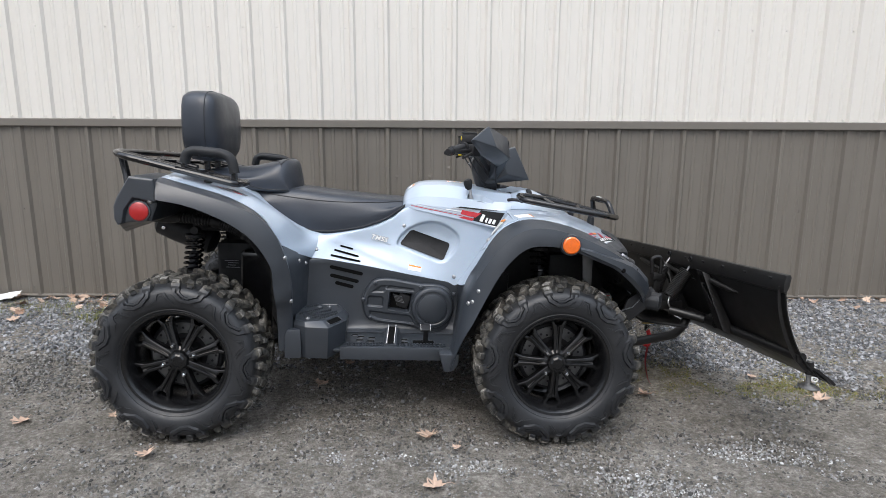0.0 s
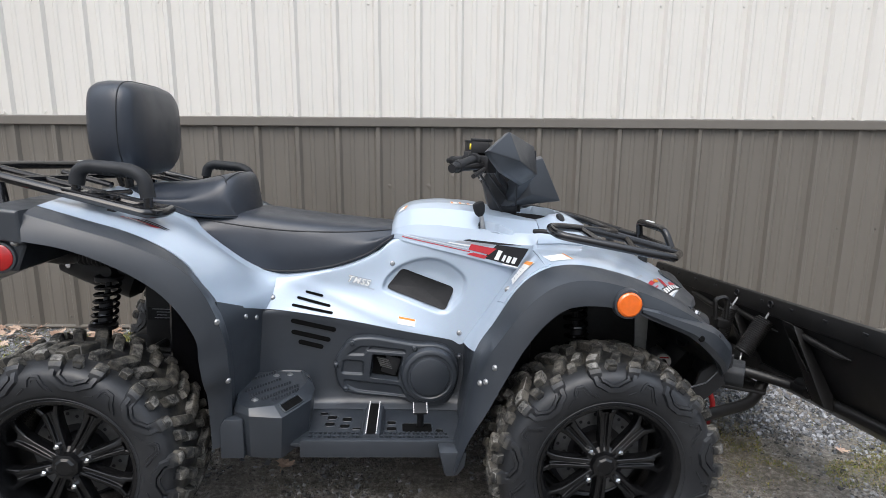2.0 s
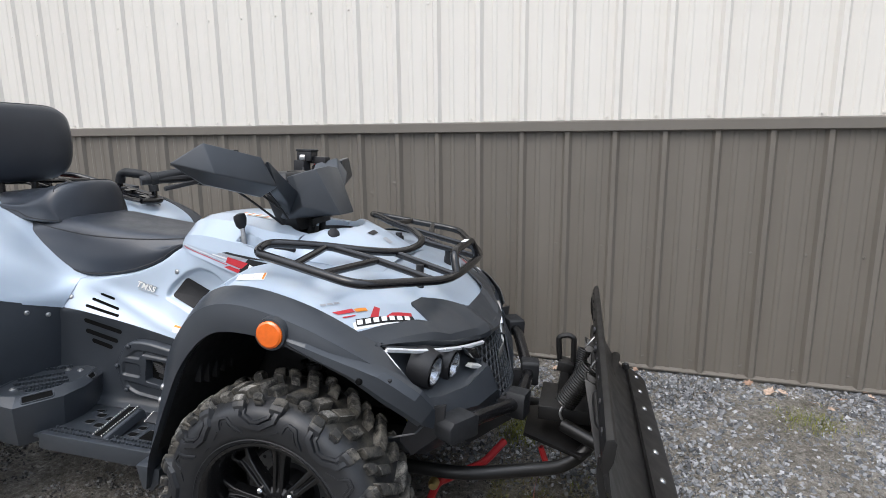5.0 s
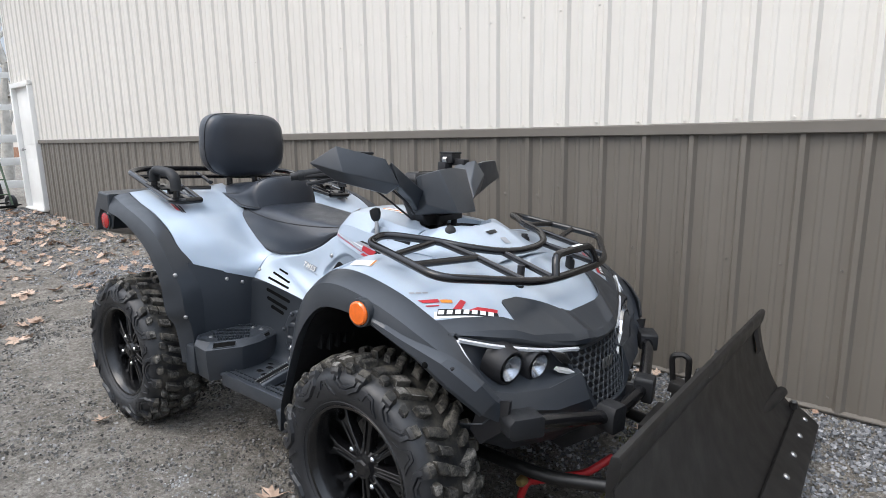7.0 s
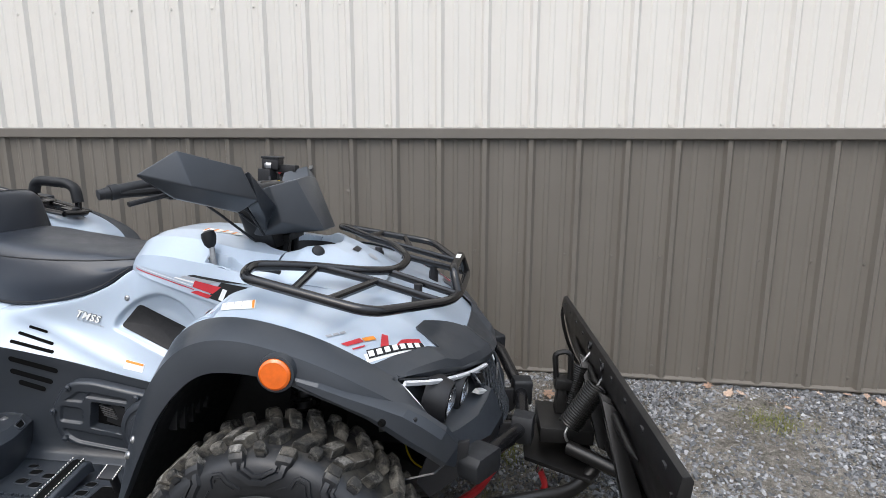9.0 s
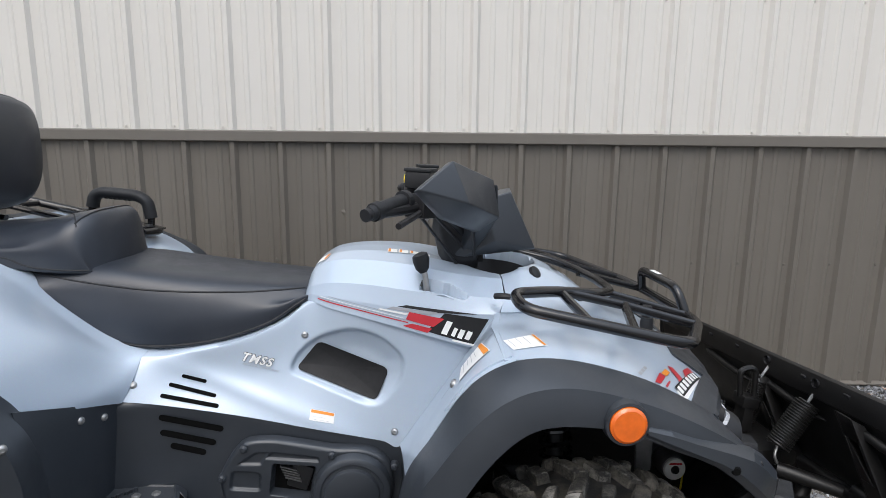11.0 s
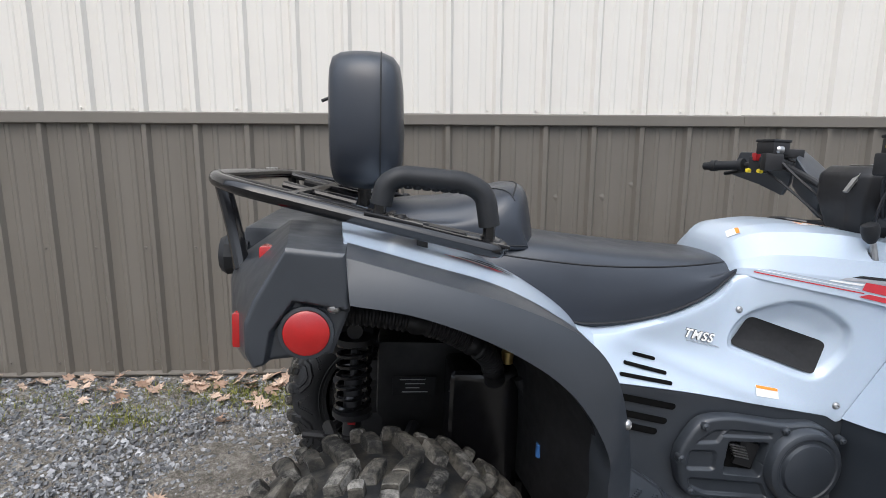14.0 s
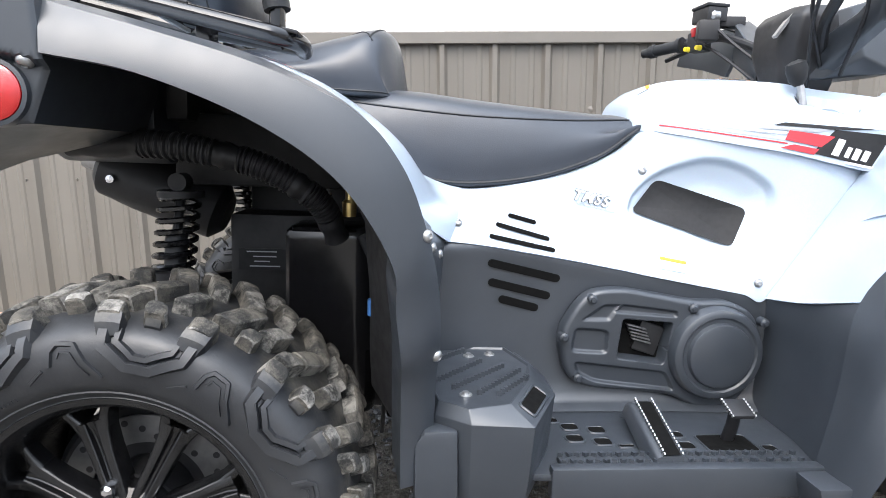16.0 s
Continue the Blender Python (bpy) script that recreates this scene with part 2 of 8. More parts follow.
M = dict(
    plastic=plastic_material(), silver=silver_material(), rubber=rubber_material(), tread=tread_material(), vinyl=vinyl_material(),
    black=plain("gloss_black_steel", (0.008, 0.008, 0.009), 0.17, 0, 0.2, 12, 0.05, 300, 0.5),
    rim=plain("black_rim_paint", (0.0055, 0.0056, 0.0062), 0.24, 0.0, 0.2, 20, 0.05, 500, 0.5),
    frame=plain("black_frame_paint", (0.013, 0.013, 0.0145), 0.5, 0, 0.3, 14, 0.1, 200, 0.4),
    soft=plain("black_soft_rubber", (0.011, 0.012, 0.014), 0.6, 0, 0.2, 14, 0.25, 500, 0.4),
    plow=plain("black_powder_coat", (0.0075, 0.0072, 0.0072), 0.42, 0, 0.35, 5, 0.15, 250, 0.45),
    chrome=plain("bright_metal", (0.62, 0.63, 0.65), 0.22, 1.0, 0.08, 20),
    steel=plain("worn_steel", (0.36, 0.36, 0.36), 0.4, 0.9, 0.2, 30, 0.1, 300),
    strip=plain("bright_lamp_strip", (0.80, 0.82, 0.85), 0.25, 0.35, 0.05, 20),
    gold=plain("zinc_gold", (0.55, 0.42, 0.18), 0.35, 0.9, 0.15, 30),
    red=plain("red_paint", (0.42, 0.018, 0.022), 0.42, 0, 0.15, 12),
    redlens=plain("red_lens", (0.34, 0.004, 0.005), 0.2, 0, 0.1, 60, 0.3, 700, 0.6, 0.6),
    amber=plain("amber_lens", (0.72, 0.13, 0.01), 0.14, 0, 0.1, 60, 0.3, 700, 0.6, 0.6),
    yellow=plain("yellow_plastic", (0.75, 0.58, 0.03), 0.4, 0, 0.08, 20),
    white=plain("white_vinyl_label", (0.74, 0.74, 0.72), 0.45, 0, 0.06, 12),
    orange=plain("orange_print", (0.72, 0.24, 0.02), 0.5, 0, 0.06, 12),
    decalred=plain("red_print", (0.45, 0.02, 0.03), 0.4, 0, 0.1, 30),
    decalblack=plain("black_print", (0.012, 0.012, 0.013), 0.6, 0, 0.1, 30, spec=0.3),
    # flat black that stands in for the shade inside openings and recesses
    recess_dark=plain("painted_recess_dark", (0.003, 0.003, 0.003), 0.9, 0, 0.1, 30, spec=0.1),
    decalgrey=plain("grey_print", (0.30, 0.31, 0.33), 0.4, 0, 0.1, 30),
    door=plain("white_door_paint", (0.74, 0.74, 0.72), 0.4, 0, 0.06, 3),
    wood=plain("weathered_board", (0.42, 0.40, 0.36), 0.8, 0, 0.25, 7, 0.3, 60),
    fencewhite=plain("white_fence_paint", (0.72, 0.72, 0.70), 0.55, 0, 0.08, 4),
    brick=plain("brown_brick", (0.30, 0.16, 0.10), 0.85, 0, 0.25, 8, 0.3, 60),
    darkroom=plain("dark_engine_casting", (0.014, 0.014, 0.015), 0.55, 0.3, 0.3, 20, 0.2, 120),
    disc=plain("brushed_disc_steel", (0.17, 0.17, 0.172), 0.42, 0.8, 0.2, 40, 0.1, 300),
    grey=plain("grey_casting", (0.22, 0.22, 0.22), 0.5, 0.6, 0.2, 24, 0.2, 200),
    blue=plain("blue_plastic", (0.05, 0.16, 0.42), 0.4, 0, 0.1, 20),
    cream=siding_material("cream_steel_siding", (0.665, 0.641, 0.594), (0.56, 0.53, 0.48), 0.2),
    brown=siding_material("taupe_steel_siding", (0.152, 0.137, 0.116), (0.104, 0.093, 0.078), 0.6),
    trim=siding_material("taupe_trim", (0.145, 0.131, 0.112), (0.103, 0.094, 0.080), 0.4),
    ground=ground_material(),
    gravel=stone_material("crushed_stone", (0.070, 0.073, 0.078), (0.190, 0.194, 0.201), (0.45, 0.455, 0.465)),
    clod=stone_material("dirt_clod", (0.045, 0.043, 0.040), (0.13, 0.126, 0.118), (0.37, 0.365, 0.355)),
    pebble=stone_material("pale_pebble", (0.050, 0.050, 0.050), (0.155, 0.15, 0.142), (0.46, 0.455, 0.445)),
    palegrit=stone_material("pale_grit", (0.16, 0.16, 0.155), (0.36, 0.36, 0.355), (0.66, 0.665, 0.66)),
    leaf=leaf_material("dry_leaf", (0.32, 0.205, 0.145), (0.64, 0.49, 0.385)),
    moss=leaf_material("moss_and_grass", (0.10, 0.12, 0.025), (0.26, 0.25, 0.07)),
    straw=leaf_material("dead_grass", (0.17, 0.13, 0.07), (0.32, 0.26, 0.15)),
)
glass = Nodes("lamp_glass", 0.03, 0, 0.5)
glass.set("Base Color", (0.95, 0.97, 1.0)).set("Transmission Weight", 1.0).set("IOR", 1.45)
M["glass"] = glass.m


# ---- mesh helpers ----
MIDDLE = pose(0, 0.008, 0, 0, 0, -1.99)  # the bike's middle plane, within its own frame
SET = {"m": None}


def middle(k=None):
    """From here on parts are built about the bike's middle plane, their width times k; None ends it."""
    SET["m"] = None if k is None else MIDDLE @ Matrix.Diagonal((1, k, 1, 1))


class Geo:
    """Vertices and faces of one mesh."""

    def __init__(self):
        self.v, self.f = [], []

    def add(self, verts, faces):
        n = len(self.v)
        self.v += [tuple(p) for p in verts]
        self.f += [tuple(n + i for i in f) for f in faces]
        return self

    def moved(self, m):
        self.v = [tuple(m @ Vector(p)) for p in self.v]
        return self

    def join(self, other, m=None):
        return self.add([(m @ Vector(p)) for p in other.v] if m else other.v, other.f)

    def flipped(self):
        g = Geo()
        g.v = [(x, -y, z) for x, y, z in self.v]
        g.f = [tuple(reversed(f)) for f in self.f]
        return g

    def mirrored(self):
        """The mirror image about the bike's middle plane."""
        return Geo().join(self, MIDDLE.inverted()).flipped().moved(MIDDLE)

    def grid(self, rows, close_u=False, close_v=False, cap=False):
        """A skin over rows of points; rows all have the same length."""
        n, k = len(rows), len(rows[0])
        verts = [p for r in rows for p in r]
        faces = []
        for i in range(n if close_u else n - 1):
            for j in range(k if close_v else k - 1):
                a, b = i * k + j, i * k + (j + 1) % k
                c, d = ((i + 1) % n) * k + (j + 1) % k, ((i + 1) % n) * k + j
                faces.append((a, b, c, d))
        if cap:
            faces += [tuple(range(k))[::-1], tuple(range((n - 1) * k, n * k))]
        return self.add(verts, faces)

    def box(self, c, s, m=None):
        x, y, z = (d / 2 for d in s)
        vs = [Vector(((i & 1) * 2 - 1, (i >> 1 & 1) * 2 - 1, (i >> 2) * 2 - 1)) for i in range(8)]
        vs = [Vector((v.x * x, v.y * y, v.z * z)) for v in vs]
        vs = [(m @ v if m else v) + Vector(c) for v in vs]
        return self.add(vs, [(0, 2, 3, 1), (4, 5, 7, 6), (0, 1, 5, 4), (2, 6, 7, 3), (0, 4, 6, 2), (1, 3, 7, 5)])

    def tube(self, pts, r, sides=10, close=False, smooth=6):
        """A round bar along a polyline with rounded corners."""
        pts = [Vector(p) for p in pts]
        n = len(pts)
        rings, up = [], None
        for i, p in enumerate(pts):
            a = pts[(i - 1) % n] if (i or close) else p
            b = pts[(i + 1) % n] if (i < n - 1 or close) else p
            d = (b - a).normalized()
            if up is None:
                up = Vector((0, 0, 1)) if abs(d.z) < 0.9 else Vector((1, 0, 0))
            side = d.cross(up).normalized()
            up = side.cross(d).normalized()
            rr = r[i] if isinstance(r, (list, tuple)) else r
            rings.append([p + side * math.cos(2 * math.pi * k / sides) * rr + up * math.sin(2 * math.pi * k / sides) * rr for k in range(sides)])
        return self.grid(rings, close_u=close, close_v=True, cap=not close)

    def lathe(self, profile, sides=48, m=None):
        """Turned about the y axis: profile of (radius, y)."""
        rows = []
        for k in range(sides):
            a = 2 * math.pi * k / sides
            rows.append([Vector((r * math.cos(a), y, r * math.sin(a))) for r, y in profile])
        if m:
            rows = [[m @ p for p in r] for r in rows]
        return self.grid(rows, close_u=True)

    def prism(self, outline, a, b, axis="y"):
        """An outline of (u, v) pushed from a to b along an axis."""
        def at(u, v, w):
            return {"y": (u, w, v), "x": (w, u, v), "z": (u, v, w)}[axis]
        n = len(outline)
        vs = [at(u, v, a) for u, v in outline] + [at(u, v, b) for u, v in outline]
        fs = [tuple(range(n))[::-1], tuple(range(n, 2 * n))] + [(i, (i + 1) % n, n + (i + 1) % n, n + i) for i in range(n)]
        return self.add(vs, fs)

    def mesh(self, name, smooth=35, bevel=0.0, segments=2):
        me = bpy.data.meshes.new(name)
        me.from_pydata(self.v, [], self.f)
        bm = bmesh.new()
        bm.from_mesh(me)
        bmesh.ops.remove_doubles(bm, verts=bm.verts, dist=1e-5)
        bmesh.ops.recalc_face_normals(bm, faces=bm.faces)
        if bevel:
            edges = [e for e in bm.edges if len(e.link_faces) == 2 and e.calc_face_angle(0) > radians(28)]
            bmesh.ops.bevel(bm, geom=edges, offset=bevel, segments=segments, profile=0.6, affect="EDGES", clamp_overlap=True)
        bm.to_mesh(me)
        bm.free()
        if smooth:
            me.polygons.foreach_set("use_smooth", [True] * len(me.polygons))
            me.set_sharp_from_angle(angle=radians(smooth))
        return me


def rounded(pts, r=0.03, n=5, close=False):
    """A polyline with its corners rounded to about r."""
    pts = [Vector(p) for p in pts]
    out, k = [], len(pts)
    for i, p in enumerate(pts):
        if not close and i in (0, k - 1):
            out.append(p)
            continue
        a, b = pts[i - 1], pts[(i + 1) % k]
        da, db = (a - p), (b - p)
        q = min(r, da.length * 0.45, db.length * 0.45)
        s, e = p + da.normalized() * q, p + db.normalized() * q
        for j in range(n + 1):
            t = j / n
            out.append(s * (1 - t) ** 2 + p * 2 * t * (1 - t) + e * t * t)
    return out


def curve(keys, n):
    """n + 1 points on a smooth curve through key points of any dimension."""
    k = np.array(keys, float)
    out = []
    for t in np.linspace(0, len(k) - 1, n + 1):
        i = min(int(t), len(k) - 2)
        u = t - i
        p1, p2 = k[i], k[i + 1]
        p0 = k[i - 1] if i else 2 * p1 - p2
        p3 = k[i + 2] if i + 2 < len(k) else 2 * p2 - p1
        out.append(0.5 * (2 * p1 + (p2 - p0) * u + (2 * p0 - 5 * p1 + 4 * p2 - p3) * u * u + (3 * p1 - p0 - 3 * p2 + p3) * u ** 3))
    return out


def skin(sections, nu=4, nv=4, sharp_v=False):
    """Rows of points on a smooth surface through sections (each the same number of points)."""
    rows = np.array(sections, float)
    if nu > 1:
        rows = np.array(curve(rows.reshape(len(rows), -1), (len(rows) - 1) * nu)).reshape(-1, rows.shape[1], 3)
    out = []
    for r in rows:
        out.append([Vector(p) for p in (r if sharp_v or nv < 2 else curve(r, (len(r) - 1) * nv))])
    return out


def shell(rows, thick=0.004):
    """A skin of some thickness: the rows and their copy, pushed along the normals, with closed rims."""
    n, k = len(rows), len(rows[0])
    back = []
    for i in range(n):
        br = []
        for j in range(k):
            du = rows[min(i + 1, n - 1)][j] - rows[max(i - 1, 0)][j]
            dv = rows[i][min(j + 1, k - 1)] - rows[i][max(j - 1, 0)]
            nn = du.cross(dv)
            nn = nn.normalized() if nn.length > 1e-9 else Vector((0, 0, 1))
            br.append(rows[i][j] + nn * thick)
        back.append(br)
    g = Geo()
    loop = [list(r) + list(reversed(b)) for r, b in zip(rows, back)]
    return g.grid(loop, close_v=True, cap=False).add(loop[0], [tuple((j, j + 1, 2 * k - 2 - j, 2 * k - 1 - j) for j in range(k - 1))[i] for i in range(k - 1)]).add(
        loop[-1], [(j, j + 1, 2 * k - 2 - j, 2 * k - 1 - j) for j in range(k - 1)])


def part(name, geo, material, parent=None, label="", m=None, smooth=35, bevel=0.0, segments=2):
    """Links a mesh (a Geo or mesh data) as one object under a thing or a part."""
    if SET["m"] is not None:
        if m is not None:
            m = MIDDLE @ Matrix.Translation((m.translation.x, m.translation.y * SET["m"][1][1], m.translation.z)) @ m.to_3x3().to_4x4()
        elif isinstance(geo, Geo):
            geo = Geo().join(geo, SET["m"])
    me = geo.mesh(name, smooth, bevel, segments) if isinstance(geo, Geo) else geo
    if not me.materials:
        me.materials.append(M[material] if isinstance(material, str) else material)
    ob = new(name, me)
    ob.parent = parent
    if m is not None:
        ob.matrix_basis = m
    return tagged(ob, label) if label else ob


def thing(name, label, category, m=None, group="", kind=""):
    e = new(name)
    e.empty_display_size = 0.1
    if m is not None:
        e.matrix_world = m
    return tagged(e, label, category, group, kind)
# ---- the setting: ground, steel-sided wall ----
WALL_Y, WALL_L, WALL_R, WALL_TOP = 3.70, -9.62, 7.5, 4.2
RIB, PHASE = 0.2160, 0.537


def smoothstep(a, b, x):
    t = max(0.0, min(1.0, (x - a) / (b - a)))
    return t * t * (3 - 2 * t)


def ground_z(x, y):
    """The lie of the ground: a slight fall along the wall, a bank of stone against it."""
    fall = 0.030 - 0.048 * smoothstep(-1.3, 0.7, x) - 0.012 * smoothstep(0.8, 2.5, x) + 0.10 * smoothstep(-3.0, -8.0, x)
    bank = smoothstep(2.5, 3.6, y)
    return fall * (1 - bank) + (0.092 + 0.1 * smoothstep(-3.5, -9.0, x)) * bank


def ground_sheet():
    xs = list(np.arange(-4.2, 4.3, 0.024))
    ys = list(np.arange(-0.6, 4.2, 0.024))
    far = [-3000, -400, -90, -35, -18, -11, -7.5, -5.5]
    xs = far + xs + [-v for v in reversed(far)]
    ys = [-3000, -400, -90, -35, -14, -6, -2.5] + ys + [5.5, 8, 14, 35, 90, 400, 3000]
    rows = []
    for x in xs:
        r = []
        for y in ys:
            z = ground_z(x, y)
            if abs(x) < 4.3 and -0.7 < y < 4.3:
                z += 0.010 * noise.noise((x * 2.3, y * 2.3, 0)) + 0.006 * noise.noise((x * 9, y * 9, 3)) + 0.007 * noise.noise((x * 17, y * 17, 7)) + 0.006 * abs(noise.noise((x * 34, y * 34, 11)))
            r.append(Vector((x, y, z)))
        rows.append(r)
    return Geo().grid(rows)


ground = part("ground", ground_sheet(), "ground", smooth=180)
tagged(ground, "dark trodden dirt yard with grit and crushed stone", "ground", kind="structure")


def rib_profile():
    """One pitch of the sheet: (offset along the wall, depth towards the yard)."""
    return [(-0.022, 0.0), (-0.009, 0.019), (0.009, 0.019), (0.022, 0.0), (0.062, 0.0), (0.069, 0.004), (0.083, 0.004), (0.090, 0.0),
            (0.1385, 0.0), (0.1455, 0.004), (0.1595, 0.004), (0.1665, 0.0)]


def sheet(x0, pitches, z0, z1, y):
    rows = []
    for k in range(pitches):
        for dx, d in rib_profile():
            x = x0 + k * RIB + dx
            rows.append([Vector((x, y - d, z)) for z in np.linspace(z0, z1, 3)])
    rows.append([Vector((x0 + pitches * RIB - 0.022, y, z)) for z in np.linspace(z0, z1, 3)])
    return shell(rows, 0.0012)


def wall_siding():
    wall = part("wall_north", Geo().box(((WALL_L + WALL_R) / 2, WALL_Y + 0.10, WALL_TOP / 2 + 0.05), (WALL_R - WALL_L, 0.17, WALL_TOP - 0.1)), "darkroom", smooth=0)
    tagged(wall, "shed wall clad in cream and taupe ribbed steel", "wall", kind="structure")
    first = PHASE - 4 * 12 * RIB + RIB
    k, x = 0, first
    while x < WALL_R - 4 * RIB:
        n = 4
        if x > -8.80:
            part("siding_panel", sheet(x, n, 0.115, 1.262, WALL_Y - 0.003), "brown", wall, smooth=20)
            part("siding_panel", sheet(x, n, 1.262, WALL_TOP, WALL_Y - 0.0045), "cream", wall, smooth=20)
        else:
            part("siding_panel", sheet(x, n, 2.16, WALL_TOP, WALL_Y - 0.0045), "cream", wall, smooth=20)
        x += n * RIB
        k += 1
    return wall


wall = wall_siding()
rail = Geo()
rail.prism([(WALL_Y - 0.034, 1.243), (WALL_Y - 0.030, 1.239), (WALL_Y - 0.001, 1.243), (WALL_Y - 0.001, 1.291), (WALL_Y - 0.030, 1.288), (WALL_Y - 0.034, 1.284)], -8.72, 0.62, "x")
rail.prism([(WALL_Y - 0.036, 1.243), (WALL_Y - 0.032, 1.239), (WALL_Y - 0.001, 1.243), (WALL_Y - 0.001, 1.292), (WALL_Y - 0.032, 1.289), (WALL_Y - 0.036, 1.285)], 0.56, WALL_R, "x")
tagged(part("trim", rail, "trim", smooth=20), "taupe steel trim rail between the two sidings", "trim", kind="structure")
foot = Geo().prism([(WALL_Y - 0.026, 0.108), (WALL_Y - 0.026, 0.114), (WALL_Y - 0.002, 0.122), (WALL_Y - 0.002, 0.0), (WALL_Y - 0.010, 0.0), (WALL_Y - 0.010, 0.106)], -8.72, WALL_R, "x")
tagged(part("baseboard", foot, "trim", smooth=20), "taupe steel drip edge along the wall's foot", "trim", kind="structure")


def wall_screws():
    """Hex-head screws beside each rib, in rows."""
    head = Geo().lathe([(0.0001, -0.006), (0.0045, -0.006), (0.005, -0.0035), (0.005, -0.0015), (0.0085, -0.001), (0.0085, 0.0)], 8)
    brown, cream = head.mesh("screw"), head.mesh("screw")
    brown.materials.append(M["trim"]), cream.materials.append(M["cream"])
    for k in range(-16, 20):
        x = PHASE + k * RIB - 0.042
        for z, me in ((0.165, brown), (0.70, brown), (1.305, cream), (1.86, cream)):
            if -2.9 < x < 4.2:
                o = part("screw", me, None, wall, m=pose(x, WALL_Y - 0.004 - (0.0015 if z > 1.2 else 0), z + 0.004 * noise.noise((x * 9, z, 0))))


wall_screws()


def wall_dents():
    """Shallow dents knocked into the taupe sheet."""
    for x, z, r in DENTS:
        ring = []
        for k, d in ((0.0, -0.0045), (0.35, -0.003), (0.7, -0.0012), (1.0, 0.0006)):
            ring.append([Vector((x + r * k * math.cos(a) * (1 + 0.3 * math.sin(3 * a)), WALL_Y - 0.0045 + d, z + r * k * math.sin(a))) for a in np.linspace(0, 2 * math.pi, 14, endpoint=False)])
        part("dent", Geo().grid(ring, close_v=True), "brown", wall, smooth=60)


DENTS = [(-0.264, 0.922, 0.016), (-0.048, 0.922, 0.020), (0.110, 0.862, 0.024), (0.081, 0.979, 0.016), (-0.117, 0.852, 0.020), (0.111, 0.858, 0.024)]
wall_dents()
# ---- the quad bike ----
from mathutils.bvhtree import BVHTree

ATV = pose(-0.302, 2.5045, 0.008, -1.5, 2.55, 4.6)
quad = thing("quad_bike", "silver and dark grey quad bike with passenger backrest", "quad bike", ATV)


def tree(*geos):
    g = Geo()
    for o in geos:
        g.join(o)
    return BVHTree.FromPolygons([Vector(v) for v in g.v], g.f)


def on(bvh, u, v, way="y", start=-1.2):
    """The place on a surface met by a ray along +y from (x=u, z=v), along -z from (x=u, y=v), or along -x from (y=u, z=v)."""
    o, d = {"y": ((u, start, v), (0, 1, 0)), "z": ((u, v, 1.8), (0, 0, -1)), "x": ((1.8, u, v), (-1, 0, 0))}[way]
    p, n, _, _ = bvh.ray_cast(Vector(o), Vector(d))
    if p is None:
        return None, None
    if n.dot(Vector(d)) > 0:
        n = -n
    return p, n


def patch(bvh, corners, n=8, m=4, way="y", lift=0.0015, thick=0.0008):
    """A thin sheet laid on a surface, between four corners in order round it."""
    (a, b, c, d) = [np.array(q, float) for q in corners]
    rows = []
    for i in range(n + 1):
        s, row = i / n, []
        for j in range(m + 1):
            t = j / m
            q = (a * (1 - s) + b * s) * (1 - t) + (d * (1 - s) + c * s) * t
            p, nn = bvh(q[0], q[1]) if callable(bvh) else on(bvh, q[0], q[1], way)
            if p is None:
                return None
            row.append(p + nn * lift)
        rows.append(row)
    g = Geo().grid(rows)
    return g


def slot(bvh, a, b, r, way="y", lift=0.0015):
    """A flat sheet shaped as a slot with round ends, from a to b on a surface."""
    a, b = Vector(a), Vector(b)
    d = (b - a).normalized()
    s = Vector((-d.y, d.x))
    ring = [b + d * math.cos(k) * r + s * math.sin(k) * r for k in np.linspace(-math.pi / 2, math.pi / 2, 7)]
    ring += [a - d * math.cos(k) * r - s * math.sin(k) * r for k in np.linspace(-math.pi / 2, math.pi / 2, 7)]
    vs = []
    for q in ring:
        p, nn = on(bvh, q.x, q.y, way)
        if p is None:
            return None
        vs.append(p + nn * lift)
    return Geo().add(vs, [tuple(range(len(vs)))])


def disc_patch(bvh, ring, way="y", lift=0.002):
    """A sheet with any convex outline, laid on a surface in rings."""
    ring = [np.array(q, float)[:2] for q in ring]
    c = sum(ring) / len(ring)
    rows = []
    for k in (0.0, 0.35, 0.7, 0.9, 1.0):
        row = []
        for q in ring:
            p, nn = on(bvh, *(c + (q - c) * k), way)
            if p is None:
                return None
            row.append(p + nn * lift)
        rows.append(row)
    return Geo().grid(rows, close_v=True)


SCREW = Geo().lathe([(0.0001, -0.004), (0.0035, -0.004), (0.0037, -0.0055), (0.0065, -0.0045), (0.0085, -0.002), (0.0088, 0.0015)], 12).mesh("screw")
SCREW.materials.append(M["steel"])


def screw_on(bvh, u, v, parent, way="y", size=1.0, me=SCREW):
    p, n = on(bvh, u, v, way)
    if p is not None:
        part("screw", me, None, parent, m=Matrix.Translation(p) @ (-n).to_track_quat("Y", "Z").to_matrix().to_4x4() @ Matrix.Scale(size, 4))


def both(name, geo, material, parent=quad, label="", **k):
    """A part on the near side and its mirror image on the far side."""
    other = geo.mirrored() if SET["m"] is None else geo.flipped()
    return part(name, geo, material, parent, label, **k), part(name, other, material, parent, label, **k)


def mirror_pose(p, s):
    """The pose of a turned part at p on the near side (s < 0), or facing outwards at its mirror image."""
    if s < 0:
        return Matrix.Translation(p)
    q = MIDDLE.inverted() @ Vector(p)
    return Matrix.Translation(MIDDLE @ Vector((q.x, -q.y, q.z))) @ Matrix.Rotation(math.pi, 4, "Z")


